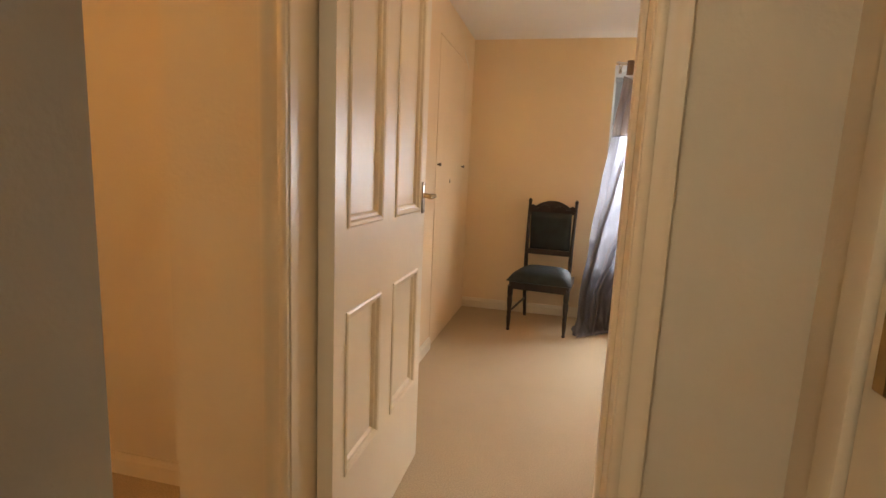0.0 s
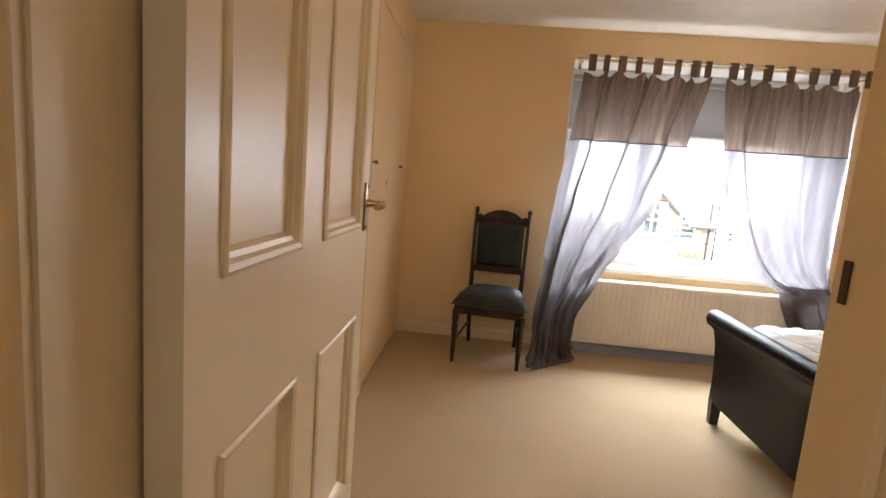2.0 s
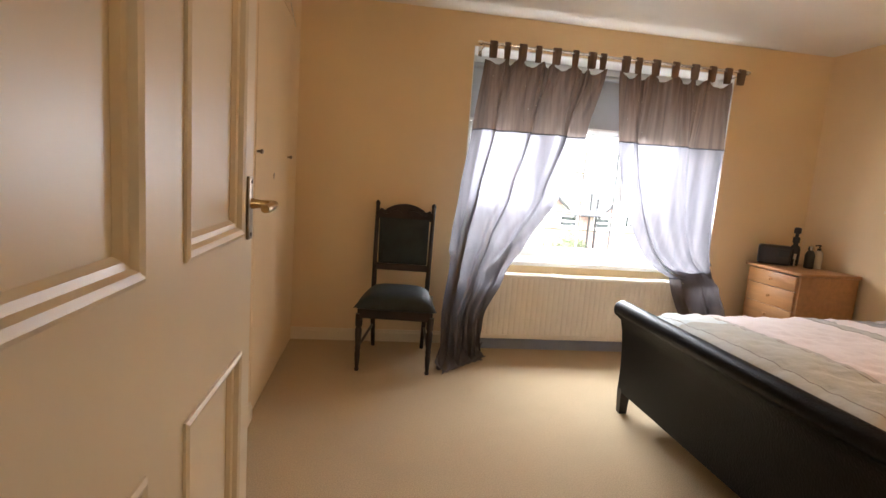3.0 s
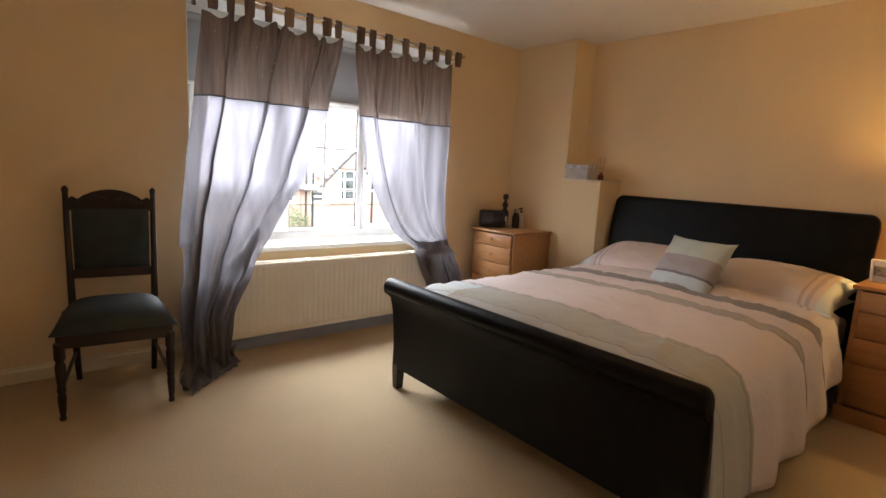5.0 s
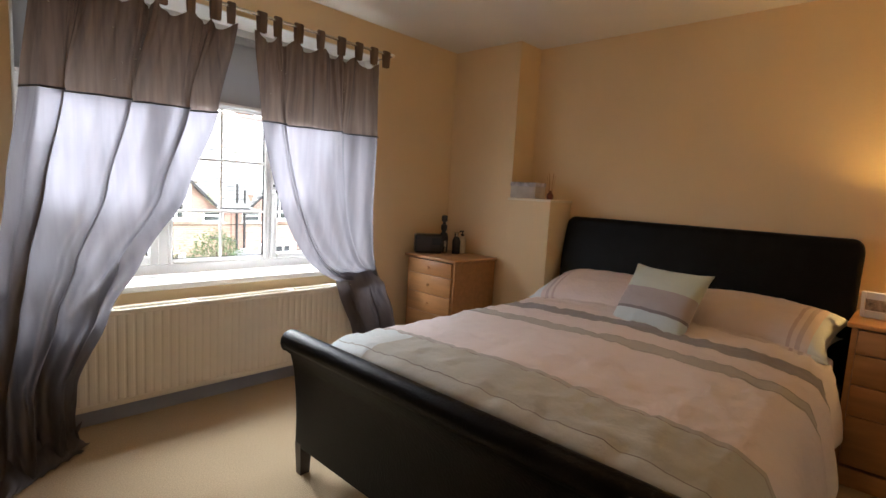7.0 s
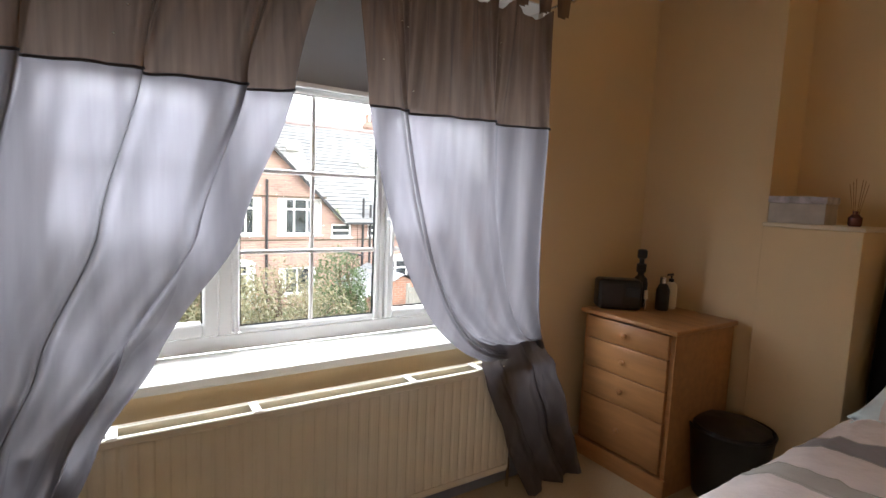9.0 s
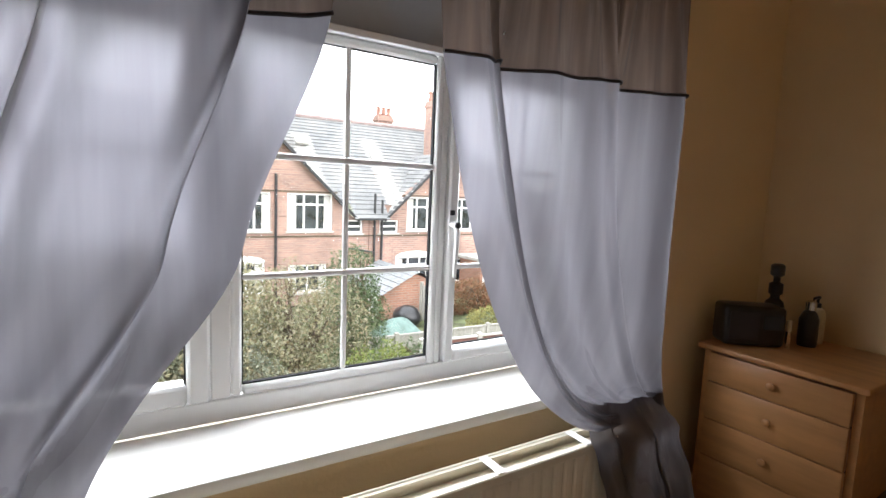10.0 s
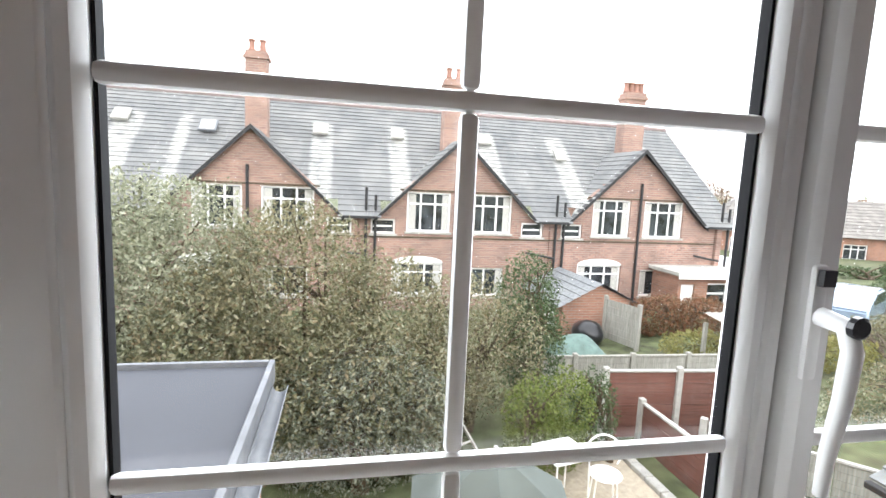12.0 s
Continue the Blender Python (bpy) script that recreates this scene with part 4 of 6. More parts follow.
def striped(name, base, stripes, axis="X", rough=0.75, patch=None):
    """Cotton with bands of colour: rows of (from, to, colour) along an axis, in metres."""
    m = bpy.data.materials.new(name)
    m.use_nodes = True
    N, L = m.node_tree.nodes, m.node_tree.links
    b = N["Principled BSDF"]
    b.inputs["Roughness"].default_value = rough
    b.inputs["Sheen Weight"].default_value = 0.15
    tc = N.new("ShaderNodeTexCoord")
    sp = N.new("ShaderNodeSeparateXYZ")
    L.new(tc.outputs["Object"], sp.inputs[0])
    nz = N.new("ShaderNodeTexNoise")
    nz.inputs["Scale"].default_value = 5
    nz.inputs["Detail"].default_value = 5
    L.new(tc.outputs["Object"], nz.inputs["Vector"])
    rp = N.new("ShaderNodeValToRGB")
    rp.color_ramp.elements[0].color = (*[c * 0.93 for c in base], 1)
    rp.color_ramp.elements[1].color = (*[min(1, c * 1.05) for c in base], 1)
    L.new(nz.outputs[0], rp.inputs[0])
    col = rp.outputs[0]
    for a, c, rgb in stripes:
        g = N.new("ShaderNodeMath")
        g.operation = "GREATER_THAN"
        g.inputs[1].default_value = a
        l = N.new("ShaderNodeMath")
        l.operation = "LESS_THAN"
        l.inputs[1].default_value = c
        ml = N.new("ShaderNodeMath")
        ml.operation = "MULTIPLY"
        L.new(sp.outputs[axis], g.inputs[0])
        L.new(sp.outputs[axis], l.inputs[0])
        L.new(g.outputs[0], ml.inputs[0])
        L.new(l.outputs[0], ml.inputs[1])
        mx = N.new("ShaderNodeMixRGB")
        L.new(ml.outputs[0], mx.inputs[0])
        L.new(col, mx.inputs[1])
        mx.inputs[2].default_value = (*rgb, 1)
        col = mx.outputs[0]
    if patch:
        l = N.new("ShaderNodeMath")
        l.operation = "LESS_THAN"
        l.inputs[1].default_value = patch[0]
        g = N.new("ShaderNodeMath")
        g.operation = "GREATER_THAN"
        g.inputs[1].default_value = patch[1]
        ml = N.new("ShaderNodeMath")
        ml.operation = "MULTIPLY"
        L.new(sp.outputs["X"], l.inputs[0])
        L.new(sp.outputs["Y"], g.inputs[0])
        L.new(l.outputs[0], ml.inputs[0])
        L.new(g.outputs[0], ml.inputs[1])
        mx = N.new("ShaderNodeMixRGB")
        L.new(ml.outputs[0], mx.inputs[0])
        L.new(col, mx.inputs[1])
        mx.inputs[2].default_value = (*patch[2], 1)
        col = mx.outputs[0]
    L.new(col, b.inputs["Base Color"])
    n3 = N.new("ShaderNodeTexNoise")
    n3.inputs["Scale"].default_value = 22
    n3.inputs["Detail"].default_value = 5
    L.new(tc.outputs["Object"], n3.inputs["Vector"])
    bp = N.new("ShaderNodeBump")
    bp.inputs["Strength"].default_value = 0.35
    bp.inputs["Distance"].default_value = 0.02
    L.new(n3.outputs[0], bp.inputs["Height"])
    L.new(bp.outputs[0], b.inputs["Normal"])
    return m


PINK, SAGE, MINT, GREY, DGREY = (0.76, 0.69, 0.69), (0.45, 0.455, 0.41), (0.62, 0.70, 0.73), (0.44, 0.42, 0.40), (0.25, 0.235, 0.25)
M_DUVET = striped("duvet_cotton", PINK, [(1.0, 1.20, (0.49, 0.50, 0.465)), (1.20, 1.43, SAGE), (1.43, 1.455, GREY), (2.01, 2.115, GREY), (2.32, 2.45, DGREY)], patch=(1.43, 3.17, MINT))
M_PILLOW = striped("pillow_cotton", (0.66, 0.58, 0.57), [(0.235, 0.250, (0.50, 0.40, 0.40)), (0.270, 0.290, (0.50, 0.42, 0.43)), (0.32, 0.5, MINT), (-0.5, -0.32, MINT), (-0.29, -0.27, (0.50, 0.42, 0.43)), (-0.25, -0.235, (0.50, 0.40, 0.40))], "Y")
M_CUSHION = striped("cushion_cotton", (0.50, 0.56, 0.50), [(-0.06, 0.055, (0.38, 0.34, 0.35)), (-0.5, -0.075, (0.52, 0.60, 0.62)), (-0.075, -0.060, (0.20, 0.18, 0.19))], "X")

du = thing("duvet", "pale pink duvet with sage grey and mint bands, rumpled on top", "duvet")
bm = bmesh.new()
section = [(3.475, 0.30), (3.475, 0.40), (3.470, 0.50), (3.445, 0.555), (3.38, 0.590), (3.20, 0.610), (2.65, 0.625), (2.15, 0.612), (1.97, 0.592), (1.90, 0.556), (1.86, 0.49), (1.838, 0.40), (1.82, 0.30), (1.808, 0.21), (1.802, 0.15)]
fine = []
for (a, b), (c, d) in zip(section, section[1:]):
    k = max(1, int(math.hypot(a - c, b - d) / 0.022))
    fine += [(a + (c - a) * i / k, b + (d - b) * i / k) for i in range(k)]
fine.append(section[-1])
g = []
NX = 92
for i in range(NX + 1):
    x = 1.140 + (2.86 - 1.140) * i / NX
    e = min(1.0, (x - 1.140) / 0.09)
    row = []
    for k, (y, z) in enumerate(fine):
        top = max(0.0, min(1.0, (z - 0.45) / 0.12))
        w = 0.008 * noise.noise((x * 5, y * 4, 1.0)) + 0.005 * noise.noise((x * 14, y * 15, 4.0)) - 0.008 * math.exp(-((x - 1.20) / 0.012) ** 2) - 0.008 * math.exp(-((x - 1.44) / 0.012) ** 2) - 0.012 * abs(noise.noise((x * 6 + y * 3, y * 16 - x * 4, 8.0))) ** 0.6 - 0.008 * abs(noise.noise((x * 20 - y * 8, y * 27, 3.0))) ** 0.8 + 0.004
        drop = (1 - e) ** 2 * 0.05 * top
        fold = (1 - top) * 0.018 * math.sin(x * 17 + 2.2 * noise.noise((x * 2, z * 3, 3)))
        hem = 0.03 * noise.noise((x * 2.2, 3, 3)) if z < 0.2 else 0
        side = 1 if y > 2.6 else -1
        yy = y + side * (fold if y < 2.6 else fold * 0.3)
        if y < 2.3 and x > 2.1:
            yy += (x - 2.1) * 0.07 * (1 - top)
            hem += (x - 2.1) * 0.22 * (1 - top) * max(0.0, (0.6 - z) / 0.45)
        if y < 2.3 and x < 1.30:
            yy += (1.30 - x) * 0.25 * (1 - top)
        row.append(bm.verts.new((x, yy, z + w * (0.4 + 0.6 * top) - drop + hem)))
    g.append(row)
for a, b in zip(g, g[1:]):
    for k in range(len(fine) - 1):
        bm.faces.new((a[k], a[k + 1], b[k + 1], b[k]))
g_pts = [[v.co.copy() for v in r] for r in g]
M_SEAM = material("grey_seam", (0.38, 0.36, 0.33), 0.8)
ob = part("duvet_cover", bm, M_DUVET, du, smooth=True, angle=0)
for xs in (1.20, 1.44, 2.01, 2.115, 2.32, 2.45):
    bm = bmesh.new()
    q = g_pts[round((xs - 1.140) / 1.72 * NX)]
    tube(bm, [p + Vector((0, 0, 0.0005)) for p in q], 0.0018, 5)
    part("seam", bm, M_SEAM, du, "grey stitched band seam", smooth=True)
so = ob.modifiers.new("thick", "SOLIDIFY")
so.thickness, so.offset = 0.025, -1


def pillow_mesh(lx, ly, h, seed, n=26):
    bm = bmesh.new()
    lay = {}
    for s in (1, -1):
        for i in range(n + 1):
            for j in range(n + 1):
                u, v = -1 + 2 * i / n, -1 + 2 * j / n
                if s < 0 and (i in (0, n) or j in (0, n)):
                    lay[s, i, j] = lay[1, i, j]
                    continue
                e = max(0.0, 1 - abs(u) ** 2.4) ** 0.5 * max(0.0, 1 - abs(v) ** 2.4) ** 0.5
                pinch = 1 - 0.10 * (1 - abs(u) ** 2) * abs(v) ** 4
                pin2 = 1 - 0.10 * (1 - abs(v) ** 2) * abs(u) ** 4
                w = -0.010 * abs(noise.noise((u * 6 + seed, v * 6, s + 2))) ** 0.7 * (abs(u) + abs(v)) + 0.012 * noise.noise((u * 3 + seed, v * 3, s)) + 0.006 * noise.noise((u * 8 + seed, v * 8, s))
                lay[s, i, j] = bm.verts.new((u * lx / 2 * pin2, v * ly / 2 * pinch, s * (h / 2 * e) + w * e))
    for s in (1, -1):
        for i in range(n):
            for j in range(n):
                q = [lay[s, i, j], lay[s, i + 1, j], lay[s, i + 1, j + 1], lay[s, i, j + 1]]
                bm.faces.new(q if s > 0 else q[::-1])
    return bm


for nm, y, rz, sd, lab in (("pillow", 3.05, 3, 1.0, "plump pillow in pale pink cotton with mint ends by the boxing"), ("pillow", 2.29, -4, 6.0, "plump pillow in pale pink cotton with mint ends beside the lamp")):
    th = thing(nm, lab, "pillow", pose(2.93, y, 0.640, 0, -13, rz), group="pillows on the bed")
    part("pillowcase", pillow_mesh(0.50, 0.80, 0.245, sd), M_PILLOW, th, smooth=True, angle=0)
for nm, y, sd in (("pillow", 3.03, 12.0), ("pillow", 2.29, 17.0)):
    th = thing(nm, "flat under pillow in grey lilac striped cotton", "pillow", pose(2.90, y, 0.590, 0, -3, 0), group="pillows on the bed")
    part("pillowcase", pillow_mesh(0.52, 0.78, 0.13, sd), M_PILLOW, th, smooth=True, angle=0)
cu = thing("cushion", "sage green cushion with a mauve band propped on the pillows", "cushion", pose(2.57, 2.61, 0.712, 0, -56, -14), group="")
part("cushion_cover", pillow_mesh(0.42, 0.43, 0.14, 21.0), M_CUSHION, cu, smooth=True, angle=0)


# ---- chests of drawers ----
def chest(m, w, d, h, label, knob_on=4):
    """Front faces -x; the origin lies at the middle of the front, on the floor."""
    th = thing("chest_of_drawers", label, "chest of drawers", m, group="pine bedroom chests")
    for s in (-1, 1):
        a, b = sorted((s * w / 2, s * (w / 2 - 0.022)))
        part("side_panel", boxes((0.004, a, 0.0, d, b, h - 0.0225)), M_PINE, th)
    part("back_panel", boxes((d - 0.01, -w / 2 + 0.0225, 0.02, d - 0.002, w / 2 - 0.0225, h - 0.0225)), M_PINE, th)
    part("bottom_board", boxes((0.02, -w / 2 + 0.0225, 0.06, d - 0.0105, w / 2 - 0.0225, 0.075)), M_PINE, th)
    bm = bmesh.new()
    box(bm, -0.022, -w / 2 - 0.018, h - 0.022, d + 0.004, w / 2 + 0.018, h, bev=0.007, seg=3)
    part("top", bm, M_PINE, th, "pine top with rounded edge", smooth=True)
    bm = bmesh.new()
    box(bm, -0.014, -w / 2 - 0.010, 0, 0.006, w / 2 + 0.010, 0.085, bev=0.004, seg=2)
    part("plinth", bm, M_PINE, th, "moulded pine plinth", smooth=True)
    cuts = [0.095, 0.325, 0.465, 0.605, h - 0.028]
    for a, b in zip(cuts, cuts[1:]):
        f = part("drawer", boxes((-0.010, -w / 2 + 0.0235, a + 0.0015, 0.012, w / 2 - 0.0235, b - 0.0015), bev=0.005, seg=2), M_PINE, th, smooth=True)
        bm = bmesh.new()
        lathe(bm, [(0.007, 0), (0.007, 0.006), (0.012, 0.011), (0.013, 0.015), (0.008, 0.019), (0.002, 0.020)], seg=16)
        part("knob", bm, M_PINE, f, "turned pine knob", smooth=True, m=pose(-0.010, 0, (a + b) / 2, 0, -90, 0))
        # The box's dark colour stands in for shade in the drawer gaps.
        part("drawer_side", boxes((0.0125, -w / 2 + 0.03, a + 0.01, d - 0.03, w / 2 - 0.03, b - 0.02)), M_DARKWOOD, f, "drawer box, coloured dark as gap shade")
    return th


chest(pose(2.585, 4.245, 0), 0.48, 0.46, 0.742, "varnished pine chest of four drawers in the window corner")
chest(pose(2.855, 1.660, 0), 0.40, 0.45, 0.742, "varnished pine chest of four drawers carrying the bedside lamp")

# pipe boxing beside the bedhead
bx = thing("pipe_boxing", "cream painted boxing with a shelf top beside the bed", "boxing")
part("boxing_body", boxes((3.050, 3.567, 0, XE, YJ, 1.185), bev=0.003), M_WALL, bx)
part("shelf", boxes((3.040, 3.558, 1.185, XE, YJ, 1.204), bev=0.004), M_GLOSS, bx, "cream gloss shelf", smooth=True)

# ---- bedside lamp ----
M_SHADE = cloth("gold_lampshade", (0.40, 0.30, 0.15), 0.035, 0.5, 0.1, 0.05, glaze=(0.5, 0.38, 0.17))
lp = thing("table_lamp", "lit chrome table lamp with a gold drum shade", "lamp", pose(3.14, 1.555, 0.742))
bm = bmesh.new()
box(bm, -0.05, -0.05, 0, 0.05, 0.05, 0.012, bev=0.003, seg=2)
part("base", bm, M_CHROME, lp, "square chrome base", smooth=True)
bm = bmesh.new()
lathe(bm, [(0.018, 0.012), (0.010, 0.03), (0.016, 0.05), (0.007, 0.065), (0.007, 0.11), (0.012, 0.12), (0.022, 0.132), (0.012, 0.145), (0.007, 0.155), (0.007, 0.20), (0.013, 0.21), (0.024, 0.225), (0.013, 0.24), (0.007, 0.25), (0.007, 0.30), (0.014, 0.31), (0.014, 0.345), (0.008, 0.35)], seg=18)
part("stem", bm, M_CHROME, lp, "turned chrome stem", smooth=True)
bm = bmesh.new()
lathe(bm, [(0.128, 0.325), (0.118, 0.515)], seg=40, cap=False)
sh = part("shade", bm, M_SHADE, lp, "gold fabric drum shade", smooth=True, angle=0)
for r, z in ((0.1285, 0.325), (0.1185, 0.515)):
    bm = bmesh.new()
    tube(bm, [(r * math.cos(a), r * math.sin(a), z) for a in [2 * math.pi * i / 32 for i in range(32)]], 0.002, 6, closed=True)
    part("trim_ring", bm, M_BRASS, sh, "thin brass ring", smooth=True)
M_BULB = bpy.data.materials.new("bulb_glow")
M_BULB.use_nodes = True
pb = M_BULB.node_tree.nodes["Principled BSDF"]
pb.inputs["Emission Color"].default_value = (1, 0.7, 0.35, 1)
pb.inputs["Emission Strength"].default_value = 12
bm = bmesh.new()
bmesh.ops.create_uvsphere(bm, u_segments=16, v_segments=10, radius=0.022, matrix=Matrix.Translation((0, 0, 0.385)))
bulb = part("bulb", bm, M_BULB, lp, "glowing bulb", smooth=True)
bulb.visible_shadow = False

# ---- small things ----
pf = thing("photo_frame", "small white photo frame standing on the bedside chest", "picture frame", pose(3.04, 1.79, 0.744, 0, -10, -8))
part("frame", boxes((0, -0.062, 0, 0.014, -0.045, 0.125), (0, 0.045, 0, 0.014, 0.062, 0.125), (0, -0.045, 0, 0.014, 0.045, 0.035), (0, -0.045, 0.09, 0.014, 0.045, 0.125), bev=0.003), M_WHITE, pf)
part("photo", boxes((0.008, -0.045, 0.035, 0.011, 0.045, 0.09)), material("faded_photo", (0.33, 0.27, 0.20), 0.3, var=0.5, scale=40), pf, "faded brown photo")
sb = thing("trinket_box", "small white ceramic trinket box beside the photo frame", "ornament", pose(3.04, 1.685, 0.742, 0, 0, 10))
part("box_body", boxes((-0.02, -0.035, 0, 0.02, 0.035, 0.032), bev=0.006, seg=2), M_WHITE, sb, smooth=True)
part("lid", boxes((-0.022, -0.037, 0.033, 0.022, 0.037, 0.045), bev=0.005, seg=2), M_WHITE, sb, smooth=True)
cn = thing("candle_holder", "small chrome candle holder in front of the lamp", "ornament", pose(3.02, 1.60, 0.742))
bm = bmesh.new()
lathe(bm, [(0.020, 0), (0.020, 0.004), (0.012, 0.012), (0.018, 0.03), (0.016, 0.034)], seg=18)
part("cup", bm, M_CHROME, cn, smooth=True)

rd = thing("clock_radio", "black rounded radio on the pine chest by the window", "radio", pose(2.71, 4.405, 0.742, 0, 0, -38))
part("case", boxes((-0.105, -0.055, 0.004, 0.105, 0.055, 0.150), bev=0.018, seg=3), M_BLACK, rd, smooth=True)
part("speaker_grille", boxes((-0.09, -0.058, 0.03, 0.01, -0.055, 0.13), bev=0.001), M_PIPING, rd, "dark mesh grille")
part("display", boxes((0.025, -0.058, 0.07, 0.09, -0.055, 0.12)), material("dark_display", (0.03, 0.035, 0.04), 0.1), rd, "dark glossy display")


def bottle(name, label, m, prof, mat, cap_prof, cap_mat, cap_label):
    th = thing(name, label, "bottle", m, group="toiletries on the chest")
    bm = bmesh.new()
    lathe(bm, prof, seg=20)
    part("bottle_body", bm, mat, th, smooth=True)
    bm = bmesh.new()
    lathe(bm, cap_prof, seg=16)
    part("cap", bm, cap_mat, th, cap_label, smooth=True)
    return th


M_CREAMB = material("cream_bottle", (0.62, 0.56, 0.45), 0.35, var=0.05)
bottle("perfume_bottle", "tall dark perfume bottle on the pine chest", pose(2.875, 4.40, 0.742), [(0.034, 0), (0.036, 0.01), (0.036, 0.12), (0.030, 0.145), (0.016, 0.16), (0.016, 0.175)], M_BLACK,
       [(0.022, 0.175), (0.024, 0.18), (0.024, 0.215), (0.012, 0.222), (0.012, 0.24), (0.024, 0.25), (0.024, 0.285), (0.015, 0.292)], M_BLACK, "black stacked cap")
bottle("perfume_bottle", "short black bottle with a silver label on the chest", pose(2.905, 4.29, 0.742), [(0.030, 0), (0.032, 0.008), (0.032, 0.10), (0.022, 0.125), (0.014, 0.135)], M_BLACK,
       [(0.018, 0.135), (0.018, 0.165), (0.010, 0.17)], M_CHROME, "chrome cap")
pbt = bottle("pump_bottle", "cream pump lotion bottle beside the dark bottles", pose(2.985, 4.30, 0.742), [(0.028, 0), (0.030, 0.01), (0.030, 0.11), (0.022, 0.13), (0.012, 0.135)], M_CREAMB,
             [(0.013, 0.135), (0.013, 0.150), (0.005, 0.153), (0.005, 0.168)], M_BLACK, "black pump collar")
bm = bmesh.new()
tube(bm, [(0.008, 0, 0.172), (-0.03, 0, 0.172), (-0.036, 0, 0.166)], [0.007, 0.005, 0.003], 8)
part("pump_head", bm, M_BLACK, pbt, "black pump head", smooth=True)
bottle("lipstick", "slim silver tube standing beside the radio", pose(2.80, 4.31, 0.742), [(0.008, 0), (0.008, 0.06)], M_CHROME, [(0.009, 0.06), (0.009, 0.10)], M_CREAMB, "cream cap")

bxs = thing("storage_box", "pale lidded keepsake box with blue trim on the boxing shelf", "box", pose(3.13, 3.815, 1.204, 0, 0, 3))
M_BOXPAPER = material("pale_box_card", (0.50, 0.46, 0.42), 0.6, var=0.08, scale=14)
part("box_body", boxes((-0.07, -0.105, 0, 0.07, 0.105, 0.085), bev=0.002), M_BOXPAPER, bxs)
part("lid", boxes((-0.074, -0.109, 0.086, 0.074, 0.109, 0.115), bev=0.003), material("box_lid_card", (0.48, 0.46, 0.50), 0.6, var=0.25, scale=30), bxs, "lilac trimmed lid")
df = thing("reed_diffuser", "small reed diffuser with thin reeds on the boxing shelf", "diffuser", pose(3.14, 3.63, 1.204))
bm = bmesh.new()
lathe(bm, [(0.020, 0), (0.024, 0.008), (0.024, 0.035), (0.010, 0.050), (0.010, 0.062)], seg=16)
part("jar", bm, material("dark_red_glass", (0.12, 0.04, 0.03), 0.1, var=0.2), df, "dark red glass jar", smooth=True)
for k in range(6):
    a = k * 1.05
    bm = bmesh.new()
    tube(bm, [(0.004 * math.cos(a), 0.004 * math.sin(a), 0.01), (0.035 * math.cos(a), 0.03 * math.sin(a), 0.19 - 0.01 * (k % 3))], 0.0012, 5)
    part("reed", bm, M_PINE, df, smooth=True)

bn = thing("waste_bin", "round black waste bin between the chest and boxing", "bin", pose(2.865, 3.885, 0))
bm = bmesh.new()
lathe(bm, [(0.130, 0), (0.133, 0.005), (0.165, 0.295), (0.169, 0.302), (0.169, 0.31), (0.161, 0.31), (0.157, 0.295), (0.125, 0.012)], seg=32)
part("bin_body", bm, M_BLACK, bn, smooth=True)
bm = bmesh.new()
tube(bm, [(0.166 * math.cos(a), 0.166 * math.sin(a), 0.313) for a in [2 * math.pi * i / 32 for i in range(32)]], 0.005, 8, closed=True)
part("rim", bm, M_BLACK, bn, "rolled black rim", smooth=True)


bm = bmesh.new()
lathe(bm, [(0.158, 0.295), (0.150, 0.322), (0.110, 0.338), (0.040, 0.346)], seg=28)
for v in bm.verts:
    v.co.z += 0.012 * noise.noise(v.co * 14) if v.co.z > 0.30 else 0
part("bin_liner", bm, M_BLACK, bn, "black plastic liner bulging over the top", smooth=True)

# ---- outside: ground, gardens, houses ----
GZ = -2.75
M_BRICK = brick_material("red_brick", (0.36, 0.215, 0.17), (0.235, 0.145, 0.125), (0.36, 0.31, 0.27))
M_BRICK2 = brick_material("orange_red_brick", (0.38, 0.19, 0.13), (0.28, 0.145, 0.105), (0.34, 0.28, 0.23))
M_GRASS = material("rough_grass", (0.085, 0.10, 0.045), 0.95, var=0.35, scale=3, bump=0.15, bscale=30, stain=0.5, stain_rgb=(0.12, 0.10, 0.06), stain_scale=0.5)
M_PATIO = material("sandy_paving", (0.42, 0.36, 0.28), 0.9, var=0.12, scale=14, bump=0.3, bscale=50, stain=0.4, stain_rgb=(0.24, 0.21, 0.17), stain_scale=2)
M_CONC = material("weathered_concrete", (0.42, 0.41, 0.38), 0.9, var=0.12, scale=8, bump=0.3, stain=0.4, stain_rgb=(0.22, 0.21, 0.18), stain_scale=3)
M_FENCE = material("red_brown_fence_stain", (0.15, 0.062, 0.045), 0.8, var=0.2, scale=5, stretch=(0.3, 0.3, 12), bump=0.3, stain=0.3, stain_rgb=(0.22, 0.16, 0.14), stain_scale=3)
M_GREYWOOD = material("weathered_grey_timber", (0.30, 0.29, 0.26), 0.9, var=0.18, scale=5, stretch=(8, 8, 0.5), bump=0.3, stain=0.3, stain_rgb=(0.16, 0.16, 0.12), stain_scale=2)
M_FELT = material("grey_roof_membrane", (0.075, 0.08, 0.095), 0.9, var=0.05, scale=2, bump=0.1, stain=0.2, stain_rgb=(0.10, 0.105, 0.12), stain_scale=1.2)
M_TRIM = material("dark_grey_edge_trim", (0.16, 0.17, 0.19), 0.5, var=0.1, scale=6, stain=0.3, stain_rgb=(0.34, 0.35, 0.37), stain_scale=9)
M_BARK = material("grey_brown_bark", (0.10, 0.075, 0.05), 0.95, var=0.3, scale=12, bump=0.6, stretch=(2, 2, 0.5))
